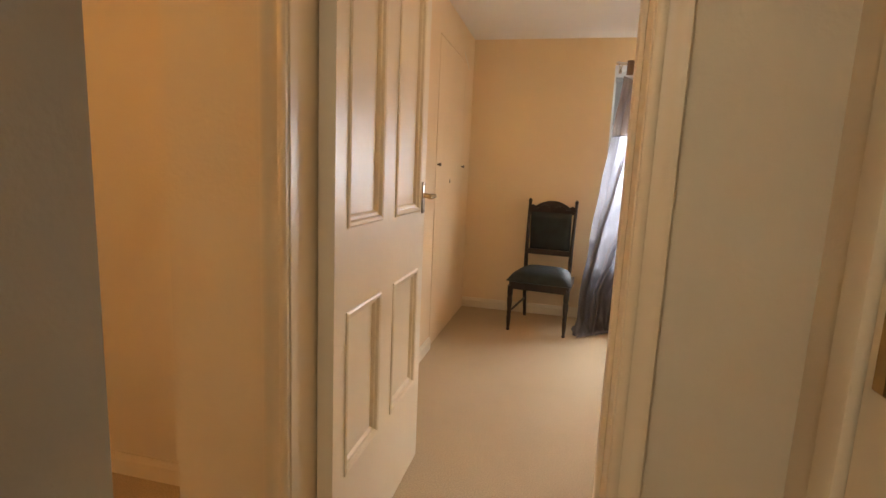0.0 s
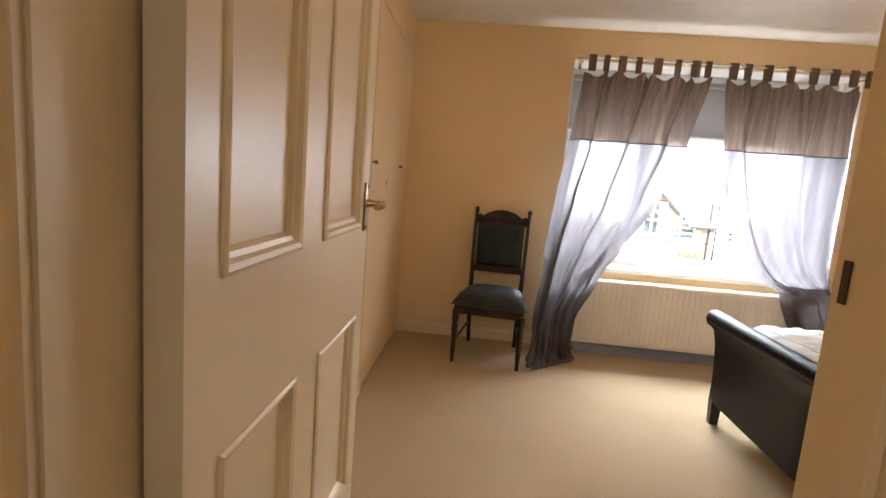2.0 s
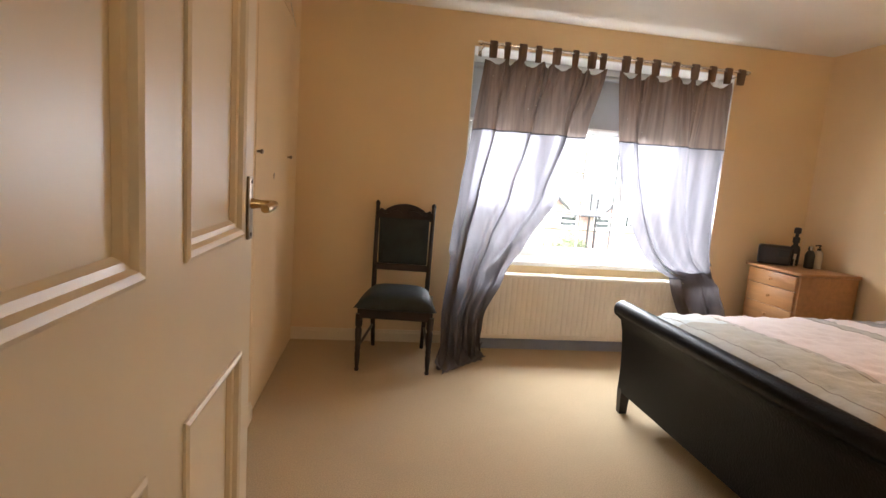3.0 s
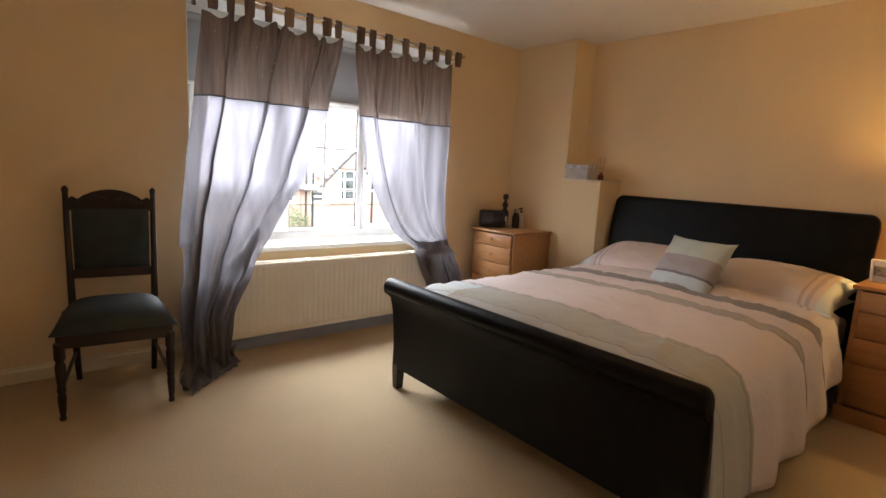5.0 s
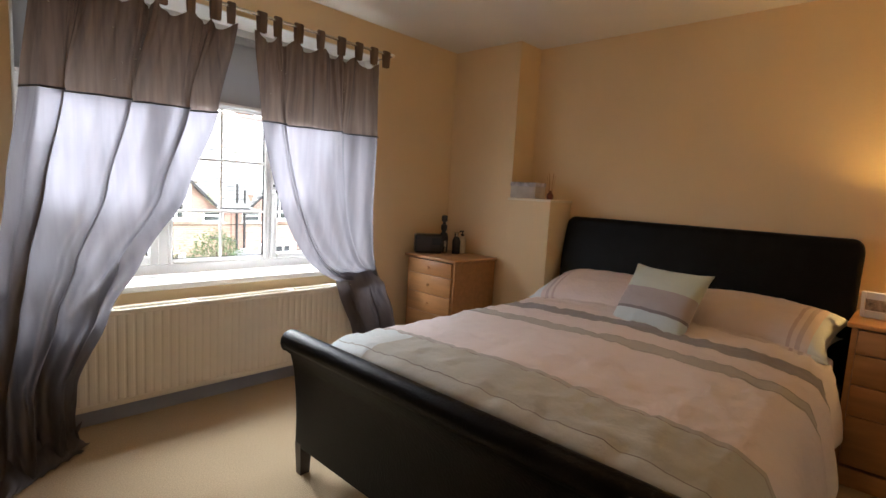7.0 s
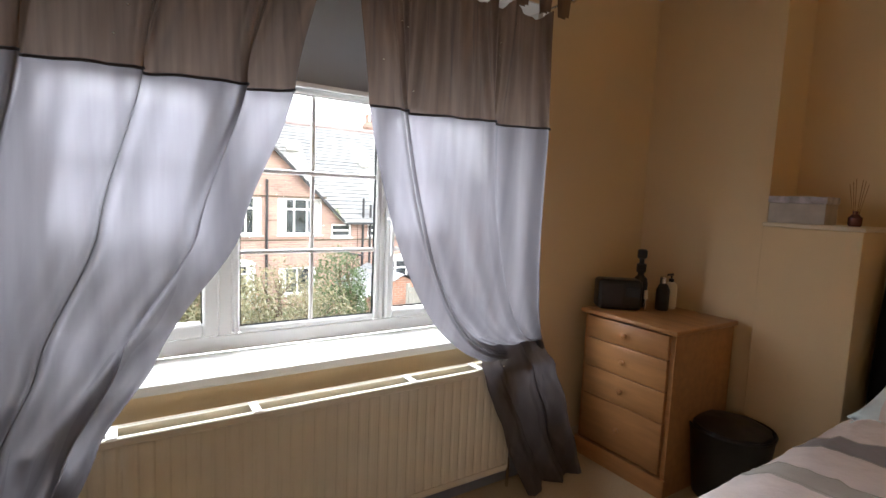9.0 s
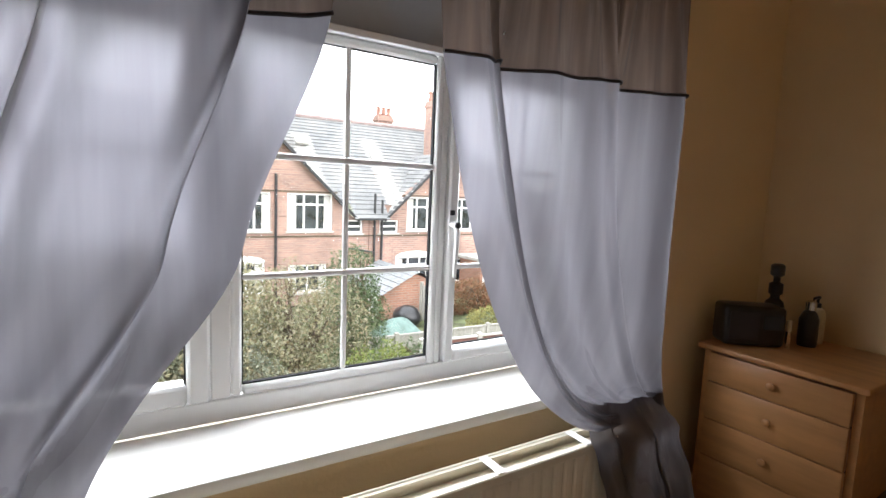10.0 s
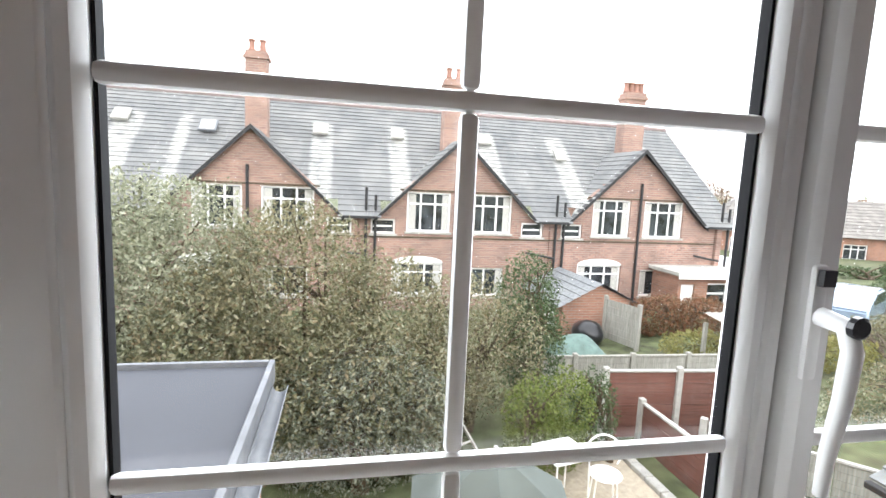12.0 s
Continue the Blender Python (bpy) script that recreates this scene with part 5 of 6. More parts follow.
M_DARKGLASS = material("dark_window_glass", (0.035, 0.04, 0.045), 0.05, var=0.5, scale=3, spec=0.8)
M_NET = material("pale_net_curtain", (0.48, 0.47, 0.44), 0.9, var=0.1, scale=20)
M_PIPE = material("black_cast_pipe", (0.02, 0.02, 0.022), 0.5)
M_POT = material("terracotta_pot", (0.30, 0.16, 0.12), 0.8, var=0.15)
M_SLATE = material("blue_grey_slate", (0.20, 0.21, 0.22), 0.7, var=0.15, scale=10, bump=0.3, stain=0.3, stain_rgb=(0.32, 0.33, 0.3), stain_scale=2)
M_BROWNROOF = material("brown_grey_roof", (0.20, 0.185, 0.17), 0.85, var=0.15, scale=2, bump=0.3, stain=0.3, stain_rgb=(0.30, 0.29, 0.26), stain_scale=1)

structure("ground", boxes((-900, -900, GZ - 0.5, 900, 1500, GZ)), M_GRASS)
structure("pavement", boxes((2.6, 4.92, GZ, 5.42, 10.9, GZ + 0.035)), M_PATIO)
k = thing("garden_kerb", "weathered concrete block kerb along the sandy patio", "kerb")
for i in range(16):
    part("block", boxes((5.43, 5.2 + i * 0.36, GZ, 5.58, 5.545 + i * 0.36, GZ + 0.10), bev=0.012), M_CONC, k)


def roof_tiles():
    m = bpy.data.materials.new("grey_concrete_tiles")
    m.use_nodes = True
    N, L = m.node_tree.nodes, m.node_tree.links
    b = N["Principled BSDF"]
    b.inputs["Roughness"].default_value = 0.85
    tc = N.new("ShaderNodeTexCoord")
    n1 = N.new("ShaderNodeTexNoise")
    n1.inputs["Scale"].default_value = 1.1
    n1.inputs["Detail"].default_value = 9
    n1.inputs["Roughness"].default_value = 0.7
    L.new(tc.outputs["Object"], n1.inputs["Vector"])
    r1 = N.new("ShaderNodeValToRGB")
    r1.color_ramp.elements[0].position, r1.color_ramp.elements[1].position = 0.35, 0.75
    r1.color_ramp.elements[0].color, r1.color_ramp.elements[1].color = (0.13, 0.135, 0.14, 1), (0.26, 0.26, 0.25, 1)
    L.new(n1.outputs[0], r1.inputs[0])
    col = r1.outputs[0]
    sp = N.new("ShaderNodeSeparateXYZ")
    L.new(tc.outputs["Object"], sp.inputs[0])
    n2 = N.new("ShaderNodeTexNoise")
    n2.inputs["Scale"].default_value = 3
    n2.inputs["Detail"].default_value = 6
    L.new(tc.outputs["Object"], n2.inputs["Vector"])
    for cx, w in ((-5.6, 0.40), (-3.9, 0.18), (0.52, 0.34), (3.12, 0.32), (6.40, 0.34), (9.22, 0.34), (12.9, 0.2), (-9.4, 0.3)):
        d = N.new("ShaderNodeMath")
        d.operation = "SUBTRACT"
        d.inputs[1].default_value = cx
        L.new(sp.outputs[0], d.inputs[0])
        a = N.new("ShaderNodeMath")
        a.operation = "ABSOLUTE"
        L.new(d.outputs[0], a.inputs[0])
        mr = N.new("ShaderNodeMapRange")
        mr.inputs[1].default_value, mr.inputs[2].default_value = w + 0.08, w - 0.08
        L.new(a.outputs[0], mr.inputs[0])
        zr = N.new("ShaderNodeMapRange")
        zr.inputs[1].default_value, zr.inputs[2].default_value = 3.35, 3.15
        L.new(sp.outputs[2], zr.inputs[0])
        nr = N.new("ShaderNodeMapRange")
        nr.inputs[1].default_value, nr.inputs[2].default_value = 0.33, 0.62
        nr.inputs[3].default_value, nr.inputs[4].default_value = 0.15, 0.75
        L.new(n2.outputs[0], nr.inputs[0])
        m1 = N.new("ShaderNodeMath")
        m1.operation = "MULTIPLY"
        m2 = N.new("ShaderNodeMath")
        m2.operation = "MULTIPLY"
        L.new(mr.outputs[0], m1.inputs[0])
        L.new(zr.outputs[0], m1.inputs[1])
        L.new(m1.outputs[0], m2.inputs[0])
        L.new(nr.outputs[0], m2.inputs[1])
        mx = N.new("ShaderNodeMixRGB")
        L.new(m2.outputs[0], mx.inputs[0])
        L.new(col, mx.inputs[1])
        mx.inputs[2].default_value = (0.52, 0.52, 0.49, 1)
        col = mx.outputs[0]
    L.new(col, b.inputs["Base Color"])
    return m


M_TILES = roof_tiles()


def coursed(bm, a0, a1, b0, b1, n, step=0.022, up=Vector((0, 0, 1))):
    """Tile courses on a sloping plane: eaves line a0 to a1, ridge line b0 to b1 (a point for a triangle)."""
    a0, a1, b0, b1 = map(Vector, (a0, a1, b0, b1))
    nn = (a1 - a0).cross(b0 - a0 if (b0 - a0).length > 0.01 else b1 - a0)
    nn = nn.normalized() if nn.length else up
    if nn.z < 0:
        nn = -nn
    for i in range(n):
        s, t = i / n, (i + 1) / n
        lo0, lo1 = a0.lerp(b0, s) + nn * step, a1.lerp(b1, s) + nn * step
        hi0, hi1 = a0.lerp(b0, t), a1.lerp(b1, t)
        u0, u1 = a0.lerp(b0, s), a1.lerp(b1, s)
        v = [bm.verts.new(p) for p in (lo0, lo1, hi1, hi0, u0, u1)]
        try:
            bm.faces.new((v[0], v[1], v[2], v[3]))
            bm.faces.new((v[4], v[5], v[1], v[0]))
        except ValueError:
            pass


FY, EZ, AZ = 20.0, 0.26, 2.66


def house_window(parent, x0, x1, z0, z1, cols, top=0.3, y=FY, arch=0.0, net=True):
    w = part("window", boxes((x0, y + 0.07, z0, x1, y + 0.13, z0 + 0.06), (x0, y + 0.07, z1 - 0.06, x1, y + 0.13, z1), (x0, y + 0.07, z0 + 0.06, x0 + 0.06, y + 0.13, z1 - 0.06), (x1 - 0.06, y + 0.07, z0 + 0.06, x1, y + 0.13, z1 - 0.06)), M_UPVC, parent, "white framed window")
    xs = [x0 + 0.06 + (x1 - x0 - 0.12) * c for c in cols]
    zt = z1 - top * (z1 - z0)
    edges = [x0 + 0.06, *xs, x1 - 0.06]
    for x in xs:
        part("mullion", boxes((x - 0.03, y + 0.075, z0 + 0.06, x + 0.03, y + 0.125, z1 - 0.06)), M_UPVC, w)
    for a, b in zip(edges, edges[1:]):
        if top:
            part("transom", boxes((a + 0.031, y + 0.078, zt - 0.03, b - 0.031, y + 0.122, zt + 0.03)), M_UPVC, w)
        part("pane", boxes((a, y + 0.098, z0 + 0.05, b, y + 0.104, z1 - 0.05)), M_DARKGLASS, w, "dark reflecting pane")
    if net:
        part("net_curtain", boxes((x0 + 0.07, y + 0.088, z0 + 0.07, x0 + 0.07 + (x1 - x0) * 0.16, y + 0.093, z1 - 0.08)), M_NET, w, "pale curtain edge")
        part("net_curtain", boxes((x1 - 0.07 - (x1 - x0) * 0.14, y + 0.088, z0 + 0.07, x1 - 0.07, y + 0.093, z1 - 0.08)), M_NET, w, "pale curtain edge")
    part("sill", boxes((x0 - 0.05, y - 0.05, z0 - 0.07, x1 + 0.05, y + 0.12, z0 - 0.002), bev=0.01), M_CONC, w, "pale stone sill")
    if arch:
        bm = bmesh.new()
        c = (x0 + x1) / 2
        h = (x1 - x0) / 2
        out = [(c + h * math.cos(a), z1 + 0.002 + arch * math.sin(a)) for a in [math.pi * i / 12 for i in range(13)]]
        extrude(bm, out, "y", y - 0.006, y + 0.05)
        part("arch_head", bm, M_UPVC, w, "white arched head")


def pipe(parent, x, z0, z1, y=FY - 0.05, r=0.045, name="drainpipe"):
    bm = bmesh.new()
    tube(bm, [(x, y, z0), (x, y, z1)], r, 8)
    part(name, bm, M_PIPE, parent, "black cast-iron pipe", smooth=True)


def chimney(parent, x, y, z0, z1, w=0.62, d=0.5, pots=2):
    s = part("chimney", boxes((x - w / 2, y - d / 2, z0, x + w / 2, y + d / 2, z1 - 0.25), (x - w / 2 - 0.05, y - d / 2 - 0.05, z1 - 0.25, x + w / 2 + 0.05, y + d / 2 + 0.05, z1 - 0.14), (x - w / 2, y - d / 2, z1 - 0.14, x + w / 2, y + d / 2, z1)), M_BRICK, parent, "orange brick chimney stack")
    for i in range(pots):
        bm = bmesh.new()
        lathe(bm, [(0.10, z1), (0.12, z1 + 0.06), (0.095, z1 + 0.10), (0.085, z1 + 0.30), (0.11, z1 + 0.33), (0.11, z1 + 0.37), (0.08, z1 + 0.37)], x - w / 2 + w * (i + 0.5) / pots, y, 12)
        part("chimney_pot", bm, M_POT, s, "terracotta chimney pot", smooth=True)


def gable_house(cx, label, small_r=True, small_l=True):
    h = thing("terraced_house", label, "house", group="row of brick gabled houses")
    holes = [(cx - 1.67, cx - 0.27, -0.22, 1.03), (cx + 0.25, cx + 1.78, -0.22, 1.03), (cx - 2.1, cx - 0.45, -2.25, -1.22), (cx + 0.30, cx + 1.60, -2.3, -1.36)]
    if small_r:
        holes.append((cx + 2.14, cx + 2.90, -0.31, 0.16))
    if small_l:
        holes.append((cx - 2.78, cx - 2.02, -0.31, 0.16))
    bm = bmesh.new()
    low = [q for q in holes]
    slab_with_holes(bm, cx - 3.175, cx + 3.12, GZ, EZ, FY, FY + 0.25, [(a, b, c, min(d, EZ + 0.01)) for a, b, c, d in low])
    slab_with_holes(bm, cx - 1.80, cx + 1.84, EZ, 1.05, FY, FY + 0.25, [(a, b, EZ - 0.01, d) for a, b, c, d in low if d > EZ])
    for s in (-1, 1):
        e = 1.80 if s < 0 else 1.84
        extrude(bm, [(cx + s * e, EZ), (cx + s * 2.50, EZ), (cx + s * e, EZ + (2.50 - e) / 2.5 * (AZ - EZ))], "y", FY, FY + 0.25)
    extrude(bm, [(cx - 1.80, 1.05), (cx + 1.84, 1.05), (cx + 1.68, 1.05), (cx, AZ), (cx - 1.68, 1.05)][:1] + [(cx + 1.84, 1.05), (cx, AZ)], "y", FY, FY + 0.25)
    part("wall", bm, M_BRICK, h, "red brick rear wall")
    part("string_course", boxes((cx - 3.175, FY - 0.03, -0.425, cx + 3.12, FY, -0.375)), M_BARK, h, "dark string course")
    part("soldier_course", boxes((cx - 1.9, FY - 0.012, 1.05, cx + 1.95, FY, 1.10)), M_BARK, h, "dark band over the windows")
    house_window(h, *holes[0], (0.30, 0.66))
    house_window(h, *holes[1], (0.36, 0.68))
    house_window(h, *holes[2], (0.33, 0.66), arch=0.22)
    house_window(h, *holes[3], (0.5,), top=0)
    for q in holes[4:]:
        house_window(h, *q, (), top=0.5, net=False)
    bm = bmesh.new()
    ry = FY + 2.65
    for s in (-1, 1):
        coursed(bm, (cx + s * 2.66, FY - 0.22, EZ - 0.09), (cx + s * 2.66, FY - 0.20, EZ - 0.09), (cx, FY - 0.22, AZ + 0.09), (cx, ry, AZ + 0.09), 15)
    part("gable_roof", bm, M_TILES, h, "grey tiled gable roof")
    bm = bmesh.new()
    for s in (-1, 1):
        extrude(bm, [(cx + s * 2.68, EZ - 0.20), (cx + s * 2.68, EZ - 0.10), (cx, AZ + 0.08), (cx, AZ - 0.03)], "y", FY - 0.225, FY - 0.195)
        extrude(bm, [(cx + s * 2.68, EZ - 0.115), (cx + s * 2.68, EZ - 0.085), (cx, AZ + 0.105), (cx, AZ + 0.075)], "y", FY - 0.235, FY + 0.05)
    part("bargeboard", bm, M_PIPE, h, "dark painted bargeboard")
    part("gutter", boxes((cx + 2.62, FY - 0.30, EZ - 0.10, cx + 3.68, FY - 0.19, EZ - 0.02)), M_PIPE, h, "black gutter")
    pipe(h, cx - 0.12 + (0.18 if cx > 9 else 0), GZ, 1.62)
    pipe(h, cx + 3.33, GZ, 1.10)
    pipe(h, cx + 3.62, -1.6, 0.88)
    bm = bmesh.new()
    tube(bm, [(cx + 3.33, FY - 0.1, -1.0), (cx + 2.3, FY - 0.1, -0.82)], 0.035, 8)
    part("waste_pipe", bm, M_PIPE, h, "black waste pipe", smooth=True)
    chimney(h, cx + (-0.1 if cx < 0 else 0.0 if cx < 9 else 0.45), 21.7, 1.8, 5.16 if cx < 0 else 4.85 if cx < 9 else 4.92, 0.66 if cx < 9 else 0.8, 0.55, 2 if cx < 9 else 4)
    return h


gable_house(-7.68, "red brick terraced house with gable, mostly behind the shrubs")
gable_house(-1.38, "red brick terraced house with gable above the willow tops")
gable_house(4.88, "red brick terraced house with gable and arched lower window")
gable_house(11.20, "red brick end terraced house with gable beside the extension", small_r=False)
mr = thing("terrace_roof", "long grey tiled roof over the brick terrace with pale streaks", "roof")
bm = bmesh.new()
coursed(bm, (-16, 20.27, 0.70), (15.0, 20.27, 0.70), (-16, 24.0, 4.15), (14.72, 24.0, 4.0), 24, 0.024)
for gx0, gx1 in ((-5.2, -3.85), (1.1, 2.4), (7.38, 8.72), (13.7, 15.05)):
    coursed(bm, (gx0, 19.72, 0.19), (gx1, 19.72, 0.19), (gx0, 20.27, 0.70), (gx1, 20.27, 0.70), 3, 0.024)
part("tile_courses", bm, M_TILES, mr, "grey interlocking tiles in courses")
bm = bmesh.new()
tube(bm, [(-16, 24.0, 4.17), (14.72, 24.0, 4.02)], 0.10, 8)
part("ridge_tiles", bm, material("faded_ridge_tile", (0.27, 0.21, 0.20), 0.85, var=0.15, scale=8), mr, "reddish ridge tiles", smooth=True)
bm = bmesh.new()
extrude(bm, [(19.9, GZ), (28.0, GZ), (28.0, 0.2), (24.0, 4.0), (19.9, 0.2)], "x", 14.35, 14.55)
part("end_wall", bm, M_BRICK, mr, "brick end wall")
for x, y, z, w in ((-3.13, 22.45, 2.84, 0.55), (9.10, 22.1, 2.52, 0.40), (0.45, 22.6, 2.98, 0.5), (3.1, 22.6, 2.98, 0.45), (6.3, 22.6, 2.98, 0.5), (-5.8, 22.7, 3.06, 0.5)):
    sk = part("rooflight", boxes((-w / 2, -0.28, 0.0, w / 2, 0.28, 0.09), bev=0.01), M_TRIM if x in (-3.13,) else M_CONC, mr, "small rooflight", m=pose(x, y, z, 42.7, 0, 0))
    for i in range(3 if x == -3.13 else 1):
        nn = 3 if x == -3.13 else 1
        a = -w / 2 + 0.04 + (w - 0.08) * i / nn
        part("pane", boxes((a + 0.01, -0.24, 0.091, a + (w - 0.08) / nn - 0.01, 0.24, 0.098)), M_NET if nn == 3 else M_CONC, sk, "pale glass")
for x, z in ((4.67, 4.62), (10.59, 4.55), (-1.18, 4.66)):
    chimney(mr, x, 24.6, 3.4, z, 0.75, 0.5, 3)
bm = bmesh.new()
tube(bm, [(3.1, 24.8, 4.0), (3.15, 24.8, 5.3)], 0.02, 6)
for i in range(5):
    tube(bm, [(2.9, 24.8, 4.6 + i * 0.15), (3.4, 24.8, 4.65 + i * 0.15)], 0.01, 5)
part("aerial", bm, M_PIPE, mr, "thin television aerial")

# brick outhouse, extension, flat roofed neighbour
oh = thing("brick_outhouse", "small brick outhouse with a slate roof in the far garden", "shed")
bm = bmesh.new()
extrude(bm, [(7.25, GZ), (9.25, GZ), (9.25, -1.72), (8.35, -1.32), (7.25, -1.85)], "y", 17.0, 19.6)
part("wall", bm, M_BRICK2, oh, "orange red brick walls")
bm = bmesh.new()
coursed(bm, (7.05, 16.85, -1.93), (7.05, 19.8, -1.93), (8.35, 16.85, -1.25), (8.35, 19.8, -1.25), 6)
coursed(bm, (9.42, 16.85, -1.78), (9.42, 19.8, -1.78), (8.35, 16.85, -1.25), (8.35, 19.8, -1.25), 5)
part("roof", bm, M_SLATE, oh, "pale grey slates")
part("door", boxes((7.22, 17.5, GZ, 7.25, 18.1, -1.95)), M_UPVC, oh, "white door")

ex = thing("brick_extension", "orange brick rear extension with a white edged flat roof", "house extension")
bm = bmesh.new()
slab_with_holes(bm, 12.0, 14.5, GZ, -1.30, 18.6, 18.8, [(12.12, 12.62, GZ + 0.05, -1.60), (13.1, 13.9, -2.35, -1.55)])
part("wall", bm, M_BRICK2, ex, "orange brick wall")
part("side_wall", boxes((12.0, 18.8, GZ, 12.2, 20.0, -1.30)), M_BRICK2, ex)
part("flat_roof", boxes((11.8, 18.3, -1.28, 14.6, 20.0, -1.16), bev=0.01), M_CONC, ex, "pale flat roof")
part("fascia", boxes((11.78, 18.27, -1.36, 14.62, 18.31, -1.18)), M_UPVC, ex, "white fascia board")
house_window(ex, 13.1, 13.9, -2.35, -1.55, (), top=0.45, y=18.6, net=False)
part("door", boxes((12.12, 18.66, GZ + 0.05, 12.62, 18.70, -1.60), bev=0.005), M_UPVC, ex, "white glazed door")
fl = thing("flat_roof_extension", "grey membrane flat roof of the neighbouring extension", "flat roof")
part("wall", boxes((-3.2, 4.93, GZ, 0.66, 8.02, -0.22)), M_BRICK2, fl, "orange brick walls")
part("roof_membrane", boxes((-3.3, 4.93, -0.20, 0.70, 8.10, -0.115)), M_FELT, fl, "blue grey membrane")
part("edge_trim", boxes((0.702, 4.93, -0.24, 0.742, 8.14, -0.075), (-3.3, 8.102, -0.24, 0.70, 8.142, -0.075), bev=0.004), M_TRIM, fl, "grey raised edge trim")
bm = bmesh.new()
out = [(0.747 + 0.055 - 0.055 * math.cos(a), -0.20 - 0.055 * math.sin(a)) for a in [math.pi * i / 8 for i in range(9)]]
inn = [(0.802 - 0.048 * math.cos(a), -0.20 - 0.048 * math.sin(a)) for a in [math.pi * i / 8 for i in range(9)]][::-1]
extrude(bm, out + inn, "y", 4.95, 7.95)
part("gutter", bm, M_TRIM, fl, "grey gutter", smooth=True)

# parasol, table and chair on the patio
pa = thing("garden_parasol", "grey green canvas parasol over the patio, open", "parasol", pose(2.50, 8.15, GZ + 0.035))
M_CANVAS = cloth("grey_green_canvas", (0.12, 0.14, 0.13), 0.06, 0.8, 0.0, 0.08, glaze=(0.3, 0.33, 0.3))
bm = bmesh.new()
seg = 6
for i in range(seg):
    a0, a1 = 2 * math.pi * i / seg + 0.35, 2 * math.pi * (i + 1) / seg + 0.35
    n = 8
    rows = []
    for j in range(7):
        t = j / 6
        row = []
        for q in range(n + 1):
            a = a0 + (a1 - a0) * q / n
            rr = t * 0.80 * (math.cos(math.pi / seg) / math.cos((a - a0) - math.pi / seg))
            sag = 0.05 * math.sin(math.pi * q / n) * t
            row.append(bm.verts.new((rr * math.cos(a), rr * math.sin(a), 1.80 - 0.50 * t ** 1.15 - sag)))
        rows.append(row)
    for r0, r1 in zip(rows, rows[1:]):
        for q in range(n):
            bm.faces.new((r0[q], r0[q + 1], r1[q + 1], r1[q]))
bmesh.ops.remove_doubles(bm, verts=bm.verts, dist=0.0005)
part("canopy", bm, M_CANVAS, pa, smooth=True, angle=12)
bm = bmesh.new()
tube(bm, [(0, 0, 0.03), (0, 0, 1.84)], 0.02, 10)
part("pole", bm, M_CONC, pa, smooth=True)
bm = bmesh.new()
lathe(bm, [(0.24, 0), (0.24, 0.05), (0.05, 0.09), (0.03, 0.2)], seg=20)
part("base", bm, M_CONC, pa, "concrete base", smooth=True)

tb = thing("garden_table", "small square white metal garden table on the patio", "table", pose(4.02, 9.95, GZ + 0.035, 0, 0, 12))
part("tabletop", boxes((-0.30, -0.28, 0.68, 0.30, 0.28, 0.705), bev=0.01, seg=2), M_UPVC, tb, smooth=True)
for sx in (-1, 1):
    for sy in (-1, 1):
        bm = bmesh.new()
        tube(bm, [(sx * 0.26, sy * 0.24, 0), (sx * 0.24, sy * 0.22, 0.68)], 0.012, 8)
        part("leg", bm, M_UPVC, tb, smooth=True)
gc = thing("garden_chair", "white metal garden chair with a round hooped back", "chair", pose(4.55, 9.80, GZ + 0.035, 0, 0, -20))
bm = bmesh.new()
tube(bm, [(0.22 * math.cos(a), 0.20, 0.62 + 0.24 * math.sin(a)) for a in [math.pi * (-0.2 + 1.4 * i / 16) for i in range(17)]], 0.013, 8)
part("hoop_back", bm, M_UPVC, gc, smooth=True)
bm = bmesh.new()
lathe(bm, [(0.20, 0.42), (0.21, 0.43), (0.20, 0.445)], seg=20)
part("seat", bm, M_UPVC, gc, smooth=True)
for a in (0.8, 2.35, 3.9, 5.5):
    bm = bmesh.new()
    tube(bm, [(0.22 * math.cos(a), 0.22 * math.sin(a), 0), (0.17 * math.cos(a), 0.17 * math.sin(a), 0.42)], 0.011, 8)
    part("leg", bm, M_UPVC, gc, smooth=True)
cl = thing("folding_ladder", "pale wooden steps lying against the shrubs", "ladder", pose(3.15, 10.6, GZ + 0.05, 0, -38, 120))
for s in (-1, 1):
    part("rail", boxes((0, s * 0.17 - 0.015, 0, 1.5, s * 0.17 + 0.015, 0.04)), M_CONC, cl)
for i in range(5):
    part("rung", boxes((0.2 + i * 0.27, -0.155, 0.01, 0.23 + i * 0.27, 0.155, 0.03)), M_CONC, cl)


# fences
def panel_fence(name, label, p0, p1, h, n, mat, post_mat, boards=7, cap=True):
    th = thing(name, label, "fence")
    a, b = Vector(p0), Vector(p1)
    d = (b - a).normalized()
    ang = math.degrees(math.atan2(d.y, d.x))
    L = (b - a).length / n
    for i in range(n + 1):
        p = a + d * L * i
        part("post", boxes((-0.05, -0.05, 0, 0.05, 0.05, h + 0.08), bev=0.012), post_mat, th, m=pose(p.x, p.y, GZ, 0, 0, ang))
    for i in range(n):
        p = a + d * (L * i + 0.06)
        bh = (h - 0.06) / boards
        for k in range(boards):
            t = 0.006 * (k % 2)
            part("board", boxes((0, -0.012 + t, 0.05 + k * bh, L - 0.12, 0.010 + t, 0.05 + (k + 1) * bh - 0.008)), mat, th, m=pose(p.x, p.y, GZ, 0, 0, ang))
        if cap:
            part("capping_rail", boxes((0, -0.035, h, L - 0.12, 0.035, h + 0.03)), post_mat, th, m=pose(p.x, p.y, GZ, 0, 0, ang))
    return th


